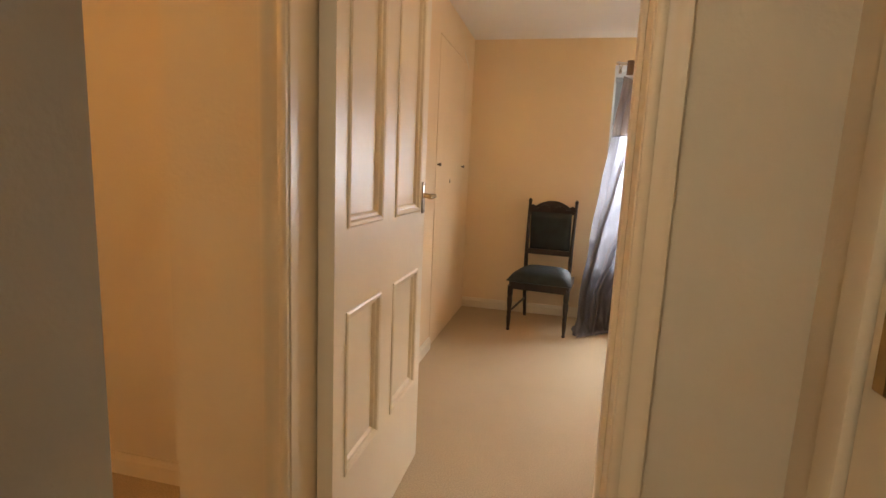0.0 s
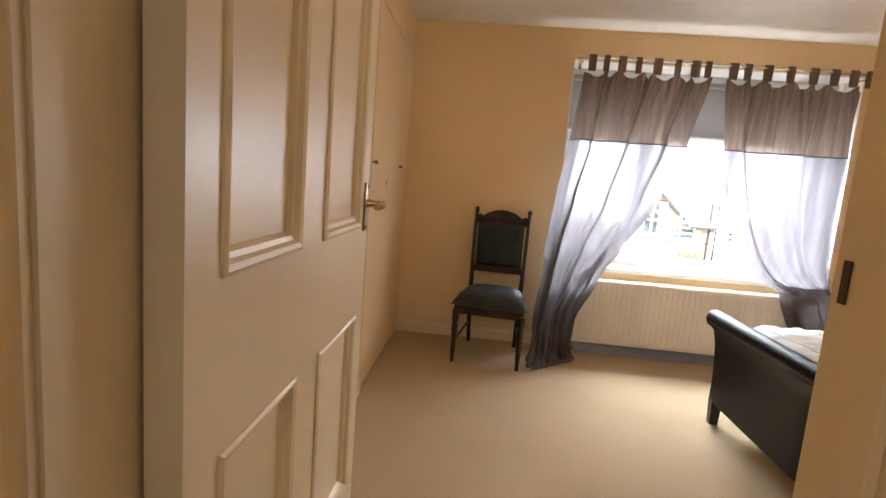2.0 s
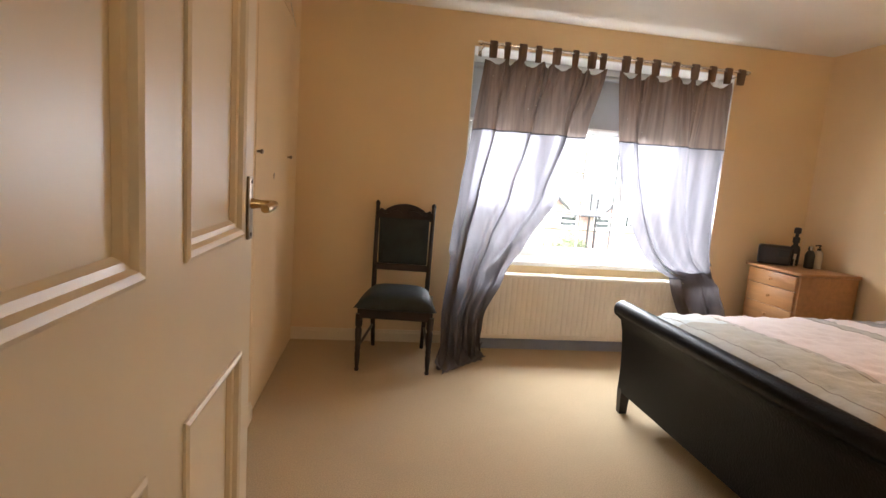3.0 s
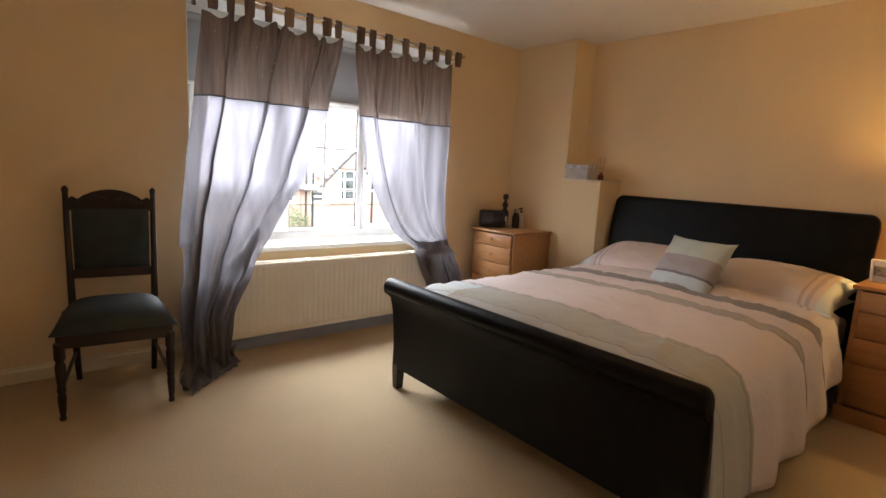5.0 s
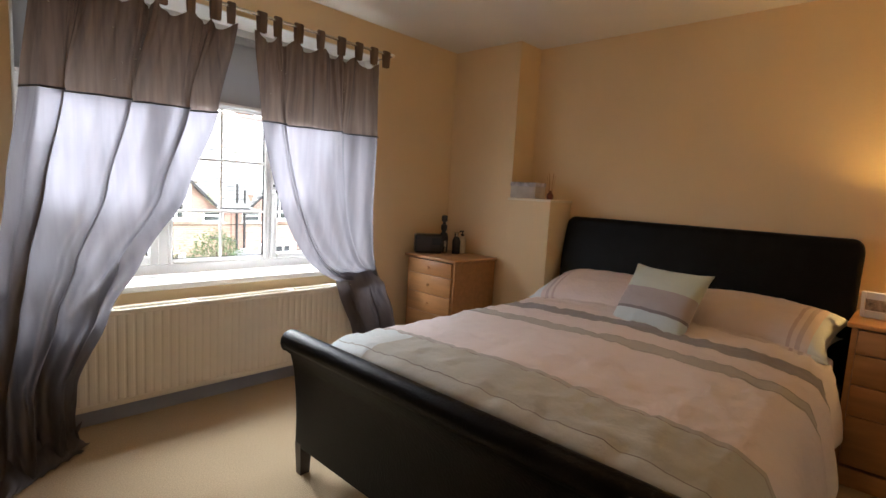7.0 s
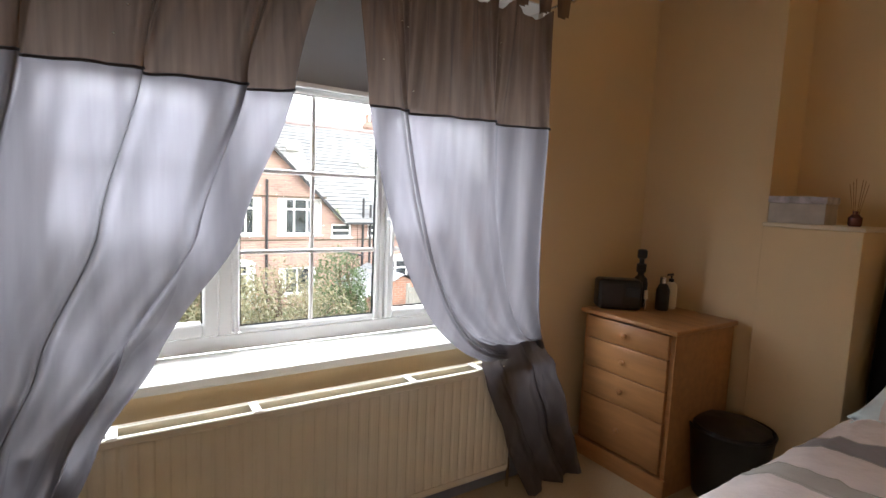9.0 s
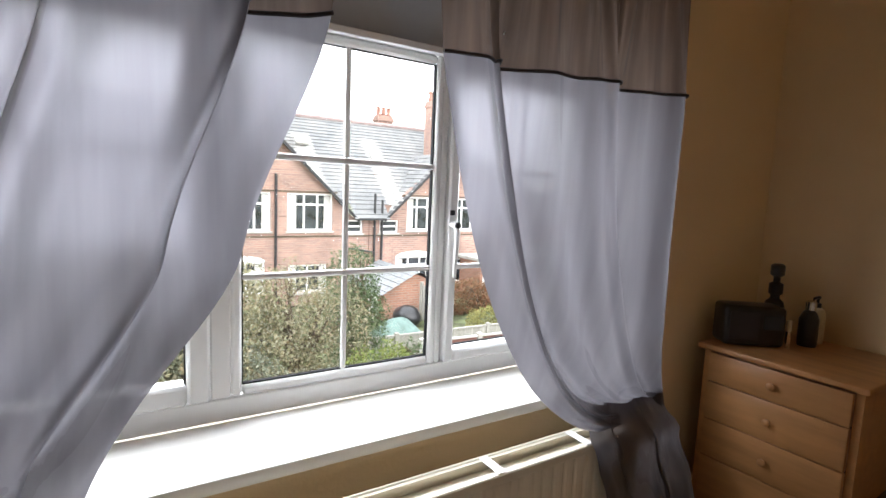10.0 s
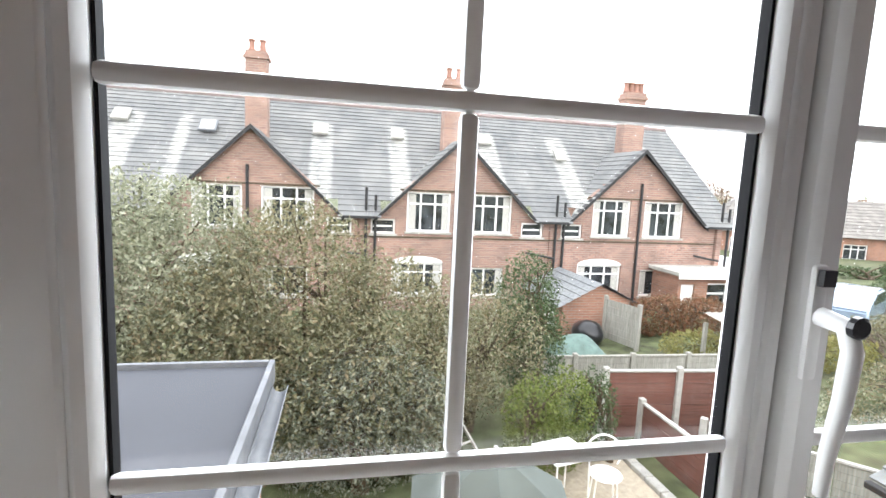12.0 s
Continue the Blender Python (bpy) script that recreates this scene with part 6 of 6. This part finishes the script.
panel_fence("panel_fence", "red brown board fence between pale concrete posts", (5.42, 11.45), (7.95, 11.25), 1.16, 2, M_FENCE, M_CONC, 6)
panel_fence("panel_fence", "red brown fence running back along the path", (5.95, 11.2), (5.95, 7.6), 0.72, 2, M_FENCE, M_CONC, 4)
panel_fence("board_fence", "weathered grey timber fence behind the brown one", (4.6, 13.4), (9.6, 13.2), 0.72, 4, M_GREYWOOD, M_GREYWOOD, 5)
panel_fence("board_fence", "tall weathered grey timber fence beside the outhouse", (8.38, 16.7), (8.70, 15.6), 1.15, 1, M_GREYWOOD, M_GREYWOOD, 6, cap=False)
panel_fence("panel_fence", "pale weathered fence sloping off past the white shed", (6.6, 10.6), (9.6, 7.2), 0.65, 3, M_GREYWOOD, M_CONC, 5)
tp = thing("green_tarpaulin", "faded green tarpaulin heaped by the outhouse", "tarpaulin", pose(6.9, 15.3, GZ))
bm = bmesh.new()
g = [[bm.verts.new((x * 0.16 - 0.7, y * 0.16 - 0.6, 0.02 + 0.55 * max(0, 1 - ((x - 4.4) / 4.6) ** 2) * max(0, 1 - ((y - 4) / 4.2) ** 2) + 0.07 * noise.noise((x * 0.6, y * 0.6, 2)))) for x in range(10)] for y in range(9)]
for a, b in zip(g, g[1:]):
    for i in range(9):
        bm.faces.new((a[i], a[i + 1], b[i + 1], b[i]))
part("sheet", bm, material("faded_green_sheet", (0.10, 0.16, 0.14), 0.6, var=0.15), tp, smooth=True, angle=0)
rb = thing("rubbish_bag", "black rubbish bag against the outhouse wall", "bag", pose(7.75, 16.4, GZ + 0.28))
bm = bmesh.new()
bmesh.ops.create_icosphere(bm, subdivisions=3, radius=0.42)
for v in bm.verts:
    v.co *= 1 + 0.16 * noise.noise(v.co * 3.0)
    v.co.z *= 0.8
    v.co.z = max(v.co.z, -0.27)
part("bag_body", bm, M_BLACK, rb, smooth=True)
ws = thing("garden_shed", "white boarded garden shed with a grey slate roof beside the paving", "shed", pose(0.22, -0.05, -0.17))
part("wall", boxes((5.30, 5.70, GZ + 0.17, 5.36, 7.36, -0.70), (6.74, 5.70, GZ + 0.17, 6.80, 7.36, -0.70), (5.36, 5.70, GZ + 0.17, 6.74, 5.76, -0.70)), M_UPVC, ws, "white painted wall")
bm = bmesh.new()
extrude(bm, [(5.36, GZ + 0.17), (6.74, GZ + 0.17), (6.74, -0.70), (6.05, -0.28), (5.36, -0.70)], "y", 7.30, 7.36)
part("gable_wall", bm, M_UPVC, ws, "white painted gable")
bm = bmesh.new()
coursed(bm, (5.20, 5.60, -0.76), (5.20, 7.46, -0.76), (6.05, 5.60, -0.24), (6.05, 7.46, -0.24), 7)
coursed(bm, (6.90, 7.46, -0.76), (6.90, 5.60, -0.76), (6.05, 7.46, -0.24), (6.05, 5.60, -0.24), 7)
part("roof", bm, M_SLATE, ws, "grey slate roof")
part("gutter", boxes((5.14, 5.60, -0.83, 5.21, 7.46, -0.77), bev=0.01), M_PIPE, ws, "dark gutter")
for i in range(6):
    part("louvre", boxes((5.275, 6.55, -1.45 + i * 0.07, 5.297, 6.95, -1.415 + i * 0.07)), M_UPVC, ws)
part("window", boxes((5.28, 6.35, -2.1, 5.297, 6.85, -1.6)), M_DARKGLASS, ws, "small dark window")
hp = thing("plastic_sheeting", "crumpled white plastic sheeting heaped on the paving", "sheeting", pose(6.9, 9.45, GZ))
bm = bmesh.new()
g = [[bm.verts.new((x * 0.08 - 0.5, y * 0.08 - 0.28, 0.03 + 0.30 * max(0, 1 - ((x - 6) / 6.2) ** 2) * max(0, 1 - ((y - 3.5) / 3.7) ** 2) * (0.75 + 0.6 * noise.noise((x * 0.5, y * 0.5, 7))))) for x in range(13)] for y in range(8)]
for a, b in zip(g, g[1:]):
    for i in range(12):
        bm.faces.new((a[i], a[i + 1], b[i + 1], b[i]))
part("sheet", bm, M_UPVC, hp, smooth=True, angle=0)
gr = thing("garage", "orange walled garage with a white edged flat roof", "garage")
part("wall", boxes((14.9, 20.3, GZ, 18.4, 25, -1.55)), M_BRICK2, gr)
part("roof", boxes((14.7, 20.1, -1.55, 18.6, 25.2, -1.40), bev=0.02), M_UPVC, gr, "white flat roof")
cp = thing("carport", "pale corrugated carport roof on posts", "carport")
bm = bmesh.new()
for i in range(15):
    x = 9.6 + i * 0.09
    v = [bm.verts.new(p) for p in ((x, 12.9, -1.62 - 0.03 * (i % 2)), (x + 0.09, 12.9, -1.62 - 0.03 * ((i + 1) % 2)), (x + 0.09, 14.5, -1.42 - 0.03 * ((i + 1) % 2)), (x, 14.5, -1.42 - 0.03 * (i % 2)))]
    bm.faces.new(v)
part("roof_sheet", bm, M_GREYWOOD, cp, "pale corrugated sheet")
for x, y in ((9.65, 12.95), (10.9, 12.95), (9.65, 14.4), (10.9, 14.4)):
    part("post", boxes((x - 0.04, y - 0.04, GZ, x + 0.04, y + 0.04, -1.66)), M_GREYWOOD, cp)


# far houses and car
def semi(m, w, label, mat, roof=M_TILES, zt=1.6):
    h = thing("semi_detached_house", label, "house", m, group="far houses")
    bm = bmesh.new()
    holes = []
    for i in range(4):
        x = -w / 2 + w * (i + 0.5) / 4
        holes += [(x - 0.75, x + 0.75, 0.9, 2.1), (x - 0.75, x + 0.75, 3.3, 4.4)]
    slab_with_holes(bm, -w / 2, w / 2, 0, 5.0, 0, 0.3, holes)
    part("wall", bm, mat, h)
    part("back_wall", boxes((-w / 2, 0.3, 0, -w / 2 + 0.3, 7, 5.0), (w / 2 - 0.3, 0.3, 0, w / 2, 7, 5.0)), mat, h)
    part("render_band", boxes((-w / 2 + 0.1, -0.03, 2.45, w / 2 - 0.1, 0, 3.15)), M_BRICK2, h, "red tile-hung band")
    for a, b, c, d in holes:
        house_window(h, a, b, c, d, (0.33, 0.66), top=0.3, y=0, net=False)
    bm = bmesh.new()
    coursed(bm, (-w / 2 - 0.3, -0.4, 4.9), (w / 2 + 0.3, -0.4, 4.9), (-w / 2 + 2.2, 3.5, 7.6), (w / 2 - 2.2, 3.5, 7.6), 12, 0.03)
    for s in (-1, 1):
        coursed(bm, (s * (w / 2 + 0.3), -0.4, 4.9), (s * (w / 2 + 0.3), 7.4, 4.9), (s * (w / 2 - 2.2), 3.5, 7.6), (s * (w / 2 - 2.2), 3.52, 7.6), 12, 0.03)
    part("roof", bm, M_BROWNROOF, h, "brown grey hipped roof")
    chimney(h, 0, 3.5, 7.0, 8.8, 0.9, 0.6, 3)
    return h


semi(pose(36.5, 35.0, -6.1, 0, 0, -28), 15, "distant red and white semi-detached houses beyond the gardens", M_BRICK2)
semi(pose(54.0, 46.0, -7.4, 0, 0, -40), 16, "distant brown brick houses at the edge of view", M_BRICK)
semi(pose(24.0, 40.0, -4.6, 0, 0, -12), 11, "distant brick houses behind the terrace end", M_BRICK)

M_CAR = material("pale_blue_car_paint", (0.32, 0.40, 0.52), 0.25, 0.3, var=0.04, coat=0.6)
car = thing("car", "pale blue parked car beyond the gardens", "car", pose(17.5, 17.5, GZ, 0, 0, 30))
bm = bmesh.new()
extrude(bm, [(-2.0, 0.28), (2.0, 0.28), (2.05, 0.62), (1.85, 0.80), (1.0, 0.92), (0.45, 1.38), (-1.0, 1.42), (-1.65, 1.02), (-2.02, 0.92)], "y", -0.82, 0.82)
bmesh.ops.bevel(bm, geom=list(bm.edges), offset=0.06, segments=2, affect="EDGES")
part("body", bm, M_CAR, car, smooth=True, angle=50)
for s in (-1, 1):
    bm = bmesh.new()
    extrude(bm, [(0.86, 0.95), (0.40, 1.31), (-0.95, 1.34), (-1.35, 1.02)], "y", s * 0.825 - 0.004, s * 0.825 + 0.004)
    part("side_window", bm, M_DARKGLASS, car, "dark side glass")
    for x in (-1.25, 1.25):
        bm = bmesh.new()
        lathe(bm, [(0.20, -0.09), (0.31, -0.09), (0.33, -0.06), (0.33, 0.06), (0.31, 0.09), (0.20, 0.09)], seg=24)
        w = part("wheel", bm, M_BLACK, car, "black tyre", smooth=True, m=pose(x, s * 0.76, 0.33, 90, 0, 0))
        bm = bmesh.new()
        lathe(bm, [(0.19, -0.092), (0.19, 0.092)], seg=20)
        part("rim", bm, M_CHROME, w, "grey rim", smooth=True)


# ---- shrubs and trees ----
def leaf_mesh(name, blobs, n, size, seed, mat, flat=0.6):
    """Many small folded leaves round the limbs of a crown; blobs: centre and radii."""
    rnd = np.random.default_rng(seed)
    wts = np.array([b[3] * b[4] * b[5] for b in blobs]) ** 0.67
    counts = (n * wts / wts.sum()).astype(int)
    P = []
    for (cx, cy, cz, rx, ry, rz), c in zip(blobs, counts):
        d = rnd.normal(size=(c, 3))
        d /= np.linalg.norm(d, axis=1)[:, None]
        clump = np.sin(d[:, 0] * 7 + seed) * np.sin(d[:, 1] * 8 + cx) * np.sin(d[:, 2] * 7 + cz)
        r = (0.62 + 0.40 * rnd.random(c) ** 0.6 + 0.20 * clump)[:, None]
        P.append(np.array([cx, cy, cz]) + d * r * np.array([rx, ry, rz]))
    P = np.concatenate(P)
    P = P[P[:, 2] > GZ + 0.03]
    m = len(P)
    a = rnd.normal(size=(m, 3))
    a /= np.linalg.norm(a, axis=1)[:, None]
    b = np.cross(a, rnd.normal(size=(m, 3)))
    b /= np.linalg.norm(b, axis=1)[:, None]
    s = size * (0.6 + 0.8 * rnd.random(m))[:, None]
    V = np.stack([P - a * s * 0.5, P + b * s * 0.22, P + a * s * 0.5, P - b * s * 0.22], 1).reshape(-1, 3)
    me = bpy.data.meshes.new(name)
    me.from_pydata(V.tolist(), [], [(4 * i, 4 * i + 1, 4 * i + 2, 4 * i + 3) for i in range(m)])
    me.materials.append(mat)
    return me


def shrub(name, label, base, blobs, n, size, seed, mat, cat="shrub", stems=5):
    th = thing(name, label, cat)
    rnd = random.Random(seed)
    cxx, cyy = base
    bm = bmesh.new()
    for k in range(stems):
        b = blobs[k % len(blobs)]
        x0, y0 = cxx + rnd.uniform(-0.25, 0.25), cyy + rnd.uniform(-0.25, 0.25)
        tgt = Vector((b[0] + rnd.uniform(-0.4, 0.4) * b[3], b[1] + rnd.uniform(-0.4, 0.4) * b[4], b[2] + 0.7 * b[5]))
        p0 = Vector((x0, y0, GZ))
        mid = p0.lerp(tgt, 0.5) + Vector((rnd.uniform(-0.1, 0.1), 0, 0.25))
        tube(bm, [p0, p0.lerp(mid, 0.5) + Vector((0, 0, 0.1)), mid, tgt], [0.065, 0.05, 0.035, 0.012], 7)
        for q in range(7):
            s = p0.lerp(tgt, rnd.uniform(0.35, 0.9))
            e = Vector((b[0] + rnd.uniform(-1, 1) * b[3] * 0.9, b[1] + rnd.uniform(-1, 1) * b[4] * 0.9, b[2] + rnd.uniform(-0.5, 1) * b[5] * 0.95))
            tube(bm, [s, s.lerp(e, 0.5) + Vector((0, 0, 0.08)), e], [0.02, 0.013, 0.005], 5)
    part("trunk", bm, M_BARK, th, "grey brown stems and limbs", smooth=True)
    ob = new("crown", leaf_mesh("crown", blobs, n, size, seed, mat))
    ob.parent = th
    ob["kind"] = "stuff"
    return th


LF_GREY = island_material("grey_green_leaves", [(0.17, 0.19, 0.12), (0.28, 0.30, 0.21), (0.38, 0.39, 0.29), (0.22, 0.23, 0.14), (0.46, 0.46, 0.36)], trans=0.25)
LF_OLIVE = island_material("olive_brown_leaves", [(0.11, 0.12, 0.06), (0.20, 0.19, 0.11), (0.29, 0.26, 0.16), (0.13, 0.145, 0.075), (0.38, 0.37, 0.27), (0.24, 0.18, 0.10)], trans=0.25)
LF_DARK = island_material("dark_green_leaves", [(0.03, 0.055, 0.02), (0.07, 0.11, 0.04), (0.11, 0.15, 0.07), (0.04, 0.07, 0.025)], rough=0.4, trans=0.2)
LF_BLUE = island_material("blue_green_leaves", [(0.10, 0.12, 0.075), (0.20, 0.22, 0.16), (0.31, 0.33, 0.26), (0.13, 0.14, 0.09)], trans=0.2)
LF_LIME = island_material("lime_green_leaves", [(0.09, 0.13, 0.03), (0.18, 0.22, 0.06), (0.24, 0.28, 0.09), (0.12, 0.16, 0.04)], trans=0.35)
LF_RED = island_material("russet_leaves", [(0.16, 0.07, 0.035), (0.24, 0.11, 0.06), (0.20, 0.13, 0.07), (0.12, 0.09, 0.05)], trans=0.2)
LF_YELLOW = island_material("yellow_hedge_leaves", [(0.20, 0.19, 0.06), (0.30, 0.27, 0.10), (0.22, 0.24, 0.09)], trans=0.2)

shrub("willow_shrub", "tall grey green willow shrub beyond the flat roof", (-2.6, 12.2), [(-2.4, 12.2, -0.60, 1.7, 1.2, 1.95), (-4.6, 12.6, -0.7, 1.4, 1.2, 2.0), (-1.0, 12.0, -0.75, 1.3, 1.0, 1.95), (-3.3, 11.4, -1.7, 2.0, 1.0, 1.3)], 85000, 0.068, 11, LF_GREY, stems=6)
shrub("mixed_shrub", "tall olive brown shrub filling the garden boundary", (0.9, 11.9), [(0.55, 11.8, -0.72, 1.25, 1.0, 1.68), (1.85, 11.9, -1.35, 1.1, 0.9, 1.50), (-0.5, 11.5, -1.25, 1.0, 0.9, 1.4), (1.2, 11.2, -1.75, 1.7, 0.9, 1.2)], 60000, 0.068, 12, LF_OLIVE, stems=8)
shrub("laurel_shrub", "blue green shrub in front of the olive one", (1.6, 10.6), [(1.75, 10.9, -1.65, 0.75, 0.5, 0.75), (1.1, 10.8, -1.9, 0.8, 0.5, 0.9), (2.3, 10.9, -2.0, 0.6, 0.5, 0.75), (1.4, 10.7, -2.3, 1.1, 0.5, 0.6)], 16000, 0.058, 13, LF_BLUE, stems=5)
shrub("thin_shrub", "thin brownish shrub with bare twigs beside the holly", (3.2, 12.0), [(3.1, 12.0, -1.2, 0.85, 0.8, 1.15), (3.9, 12.2, -1.5, 0.75, 0.7, 1.0), (2.7, 11.7, -1.7, 0.8, 0.6, 1.0)], 14000, 0.058, 14, LF_OLIVE, stems=9)
shrub("holly_bush", "dark green clipped holly bush in the middle garden", (4.55, 12.9), [(4.55, 12.9, -0.95, 0.60, 0.6, 1.08), (4.65, 12.9, -1.6, 0.70, 0.6, 1.0)], 13000, 0.055, 15, LF_DARK, stems=4)
shrub("lime_bush", "lime green bush in front of the brown fence", (4.0, 10.75), [(3.95, 10.8, -1.95, 0.45, 0.35, 0.60), (4.45, 10.8, -1.90, 0.42, 0.35, 0.62), (4.15, 10.7, -2.35, 0.65, 0.4, 0.40)], 9000, 0.05, 16, LF_LIME, stems=4)
shrub("variegated_shrub", "small pale green shrub standing beside the sloping fence", (7.6, 10.2), [(7.55, 10.1, -1.8, 0.42, 0.4, 0.62), (7.7, 10.2, -2.3, 0.5, 0.4, 0.4)], 5000, 0.07, 31, LF_GREY, stems=4)
shrub("overgrown_hedge", "straggling olive hedge filling the far side gardens", (13, 12), [(11.5, 11.6, -2.3, 1.4, 0.6, 0.6), (14.0, 12.2, -2.2, 1.6, 0.7, 0.7), (14.6, 14.8, -2.3, 1.6, 0.7, 0.55), (17.5, 15.0, -2.2, 2.0, 0.8, 0.7), (12.0, 9.6, -2.3, 1.2, 0.6, 0.6)], 20000, 0.08, 33, LF_OLIVE, stems=8)
shrub("golden_hedge", "dark round clipped shrub beside the brown fence", (4.95, 10.95), [(4.95, 10.95, -2.05, 0.38, 0.35, 0.68)], 2500, 0.05, 17, LF_DARK, stems=3)
shrub("russet_hedge", "russet beech hedge behind the outhouse", (11.0, 16.8), [(10.2, 16.9, -2.2, 1.1, 0.5, 0.62), (11.7, 17.1, -2.25, 1.1, 0.5, 0.58)], 10000, 0.08, 18, LF_RED, stems=4)
shrub("yellow_hedge", "low yellow green hedge beside the far fence", (10.6, 14.4), [(9.9, 14.9, -2.4, 1.0, 0.5, 0.40), (11.4, 14.6, -2.4, 1.0, 0.5, 0.42), (12.9, 13.9, -2.35, 1.2, 0.5, 0.45), (15.6, 17.1, -2.3, 1.6, 0.5, 0.5)], 12000, 0.08, 19, LF_YELLOW, stems=4)
shrub("tall_hedge", "tall dense dark green hedge behind the parked car", (29, 26), [(26.0, 27.6, -2.6, 1.6, 0.6, 0.45), (28.6, 26.6, -2.6, 1.8, 0.6, 0.50), (31.0, 25.6, -2.6, 1.6, 0.8, 1.15), (32.8, 25.2, -2.6, 1.9, 0.8, 1.15), (36.0, 24.4, -2.6, 2.0, 0.8, 1.15)], 14000, 0.14, 41, LF_DARK, stems=6)
shrub("dark_hedge", "dark green hedge in front of the parked car", (18.5, 19.0), [(17.5, 19.5, -1.9, 1.6, 0.8, 0.75), (20.5, 18.0, -2.0, 1.8, 0.8, 0.7), (24, 20, -2.2, 2, 1, 0.9)], 8000, 0.12, 20, LF_DARK, stems=5)
shrub("far_woods", "hazy bare winter trees along the skyline", (70, 62), [(46 + i * 6.0, 76 - i * 2.6, -0.6 + 0.5 * math.sin(i * 2.1), 4.2, 2.5, 3.4 + 0.7 * math.sin(i * 1.3)) for i in range(11)] + [(8 + i * 7.0, 80, -1.4, 4.5, 2.5, 3.2) for i in range(6)], 30000, 0.42, 51, LF_GREY, cat="trees", stems=17)
for i, (x, y, r, s) in enumerate(((33, 52, 3.2, 31), (44, 58, 3.6, 32), (58, 60, 3.8, 33), (19, 60, 2.6, 34))):
    shrub("distant_tree", "distant bare brown tree on the skyline", (x, y), [(x, y, 0.2, r, r, r * 0.9)], 3500, 0.28, s, LF_RED if i % 2 else LF_GREY, cat="tree", stems=8)
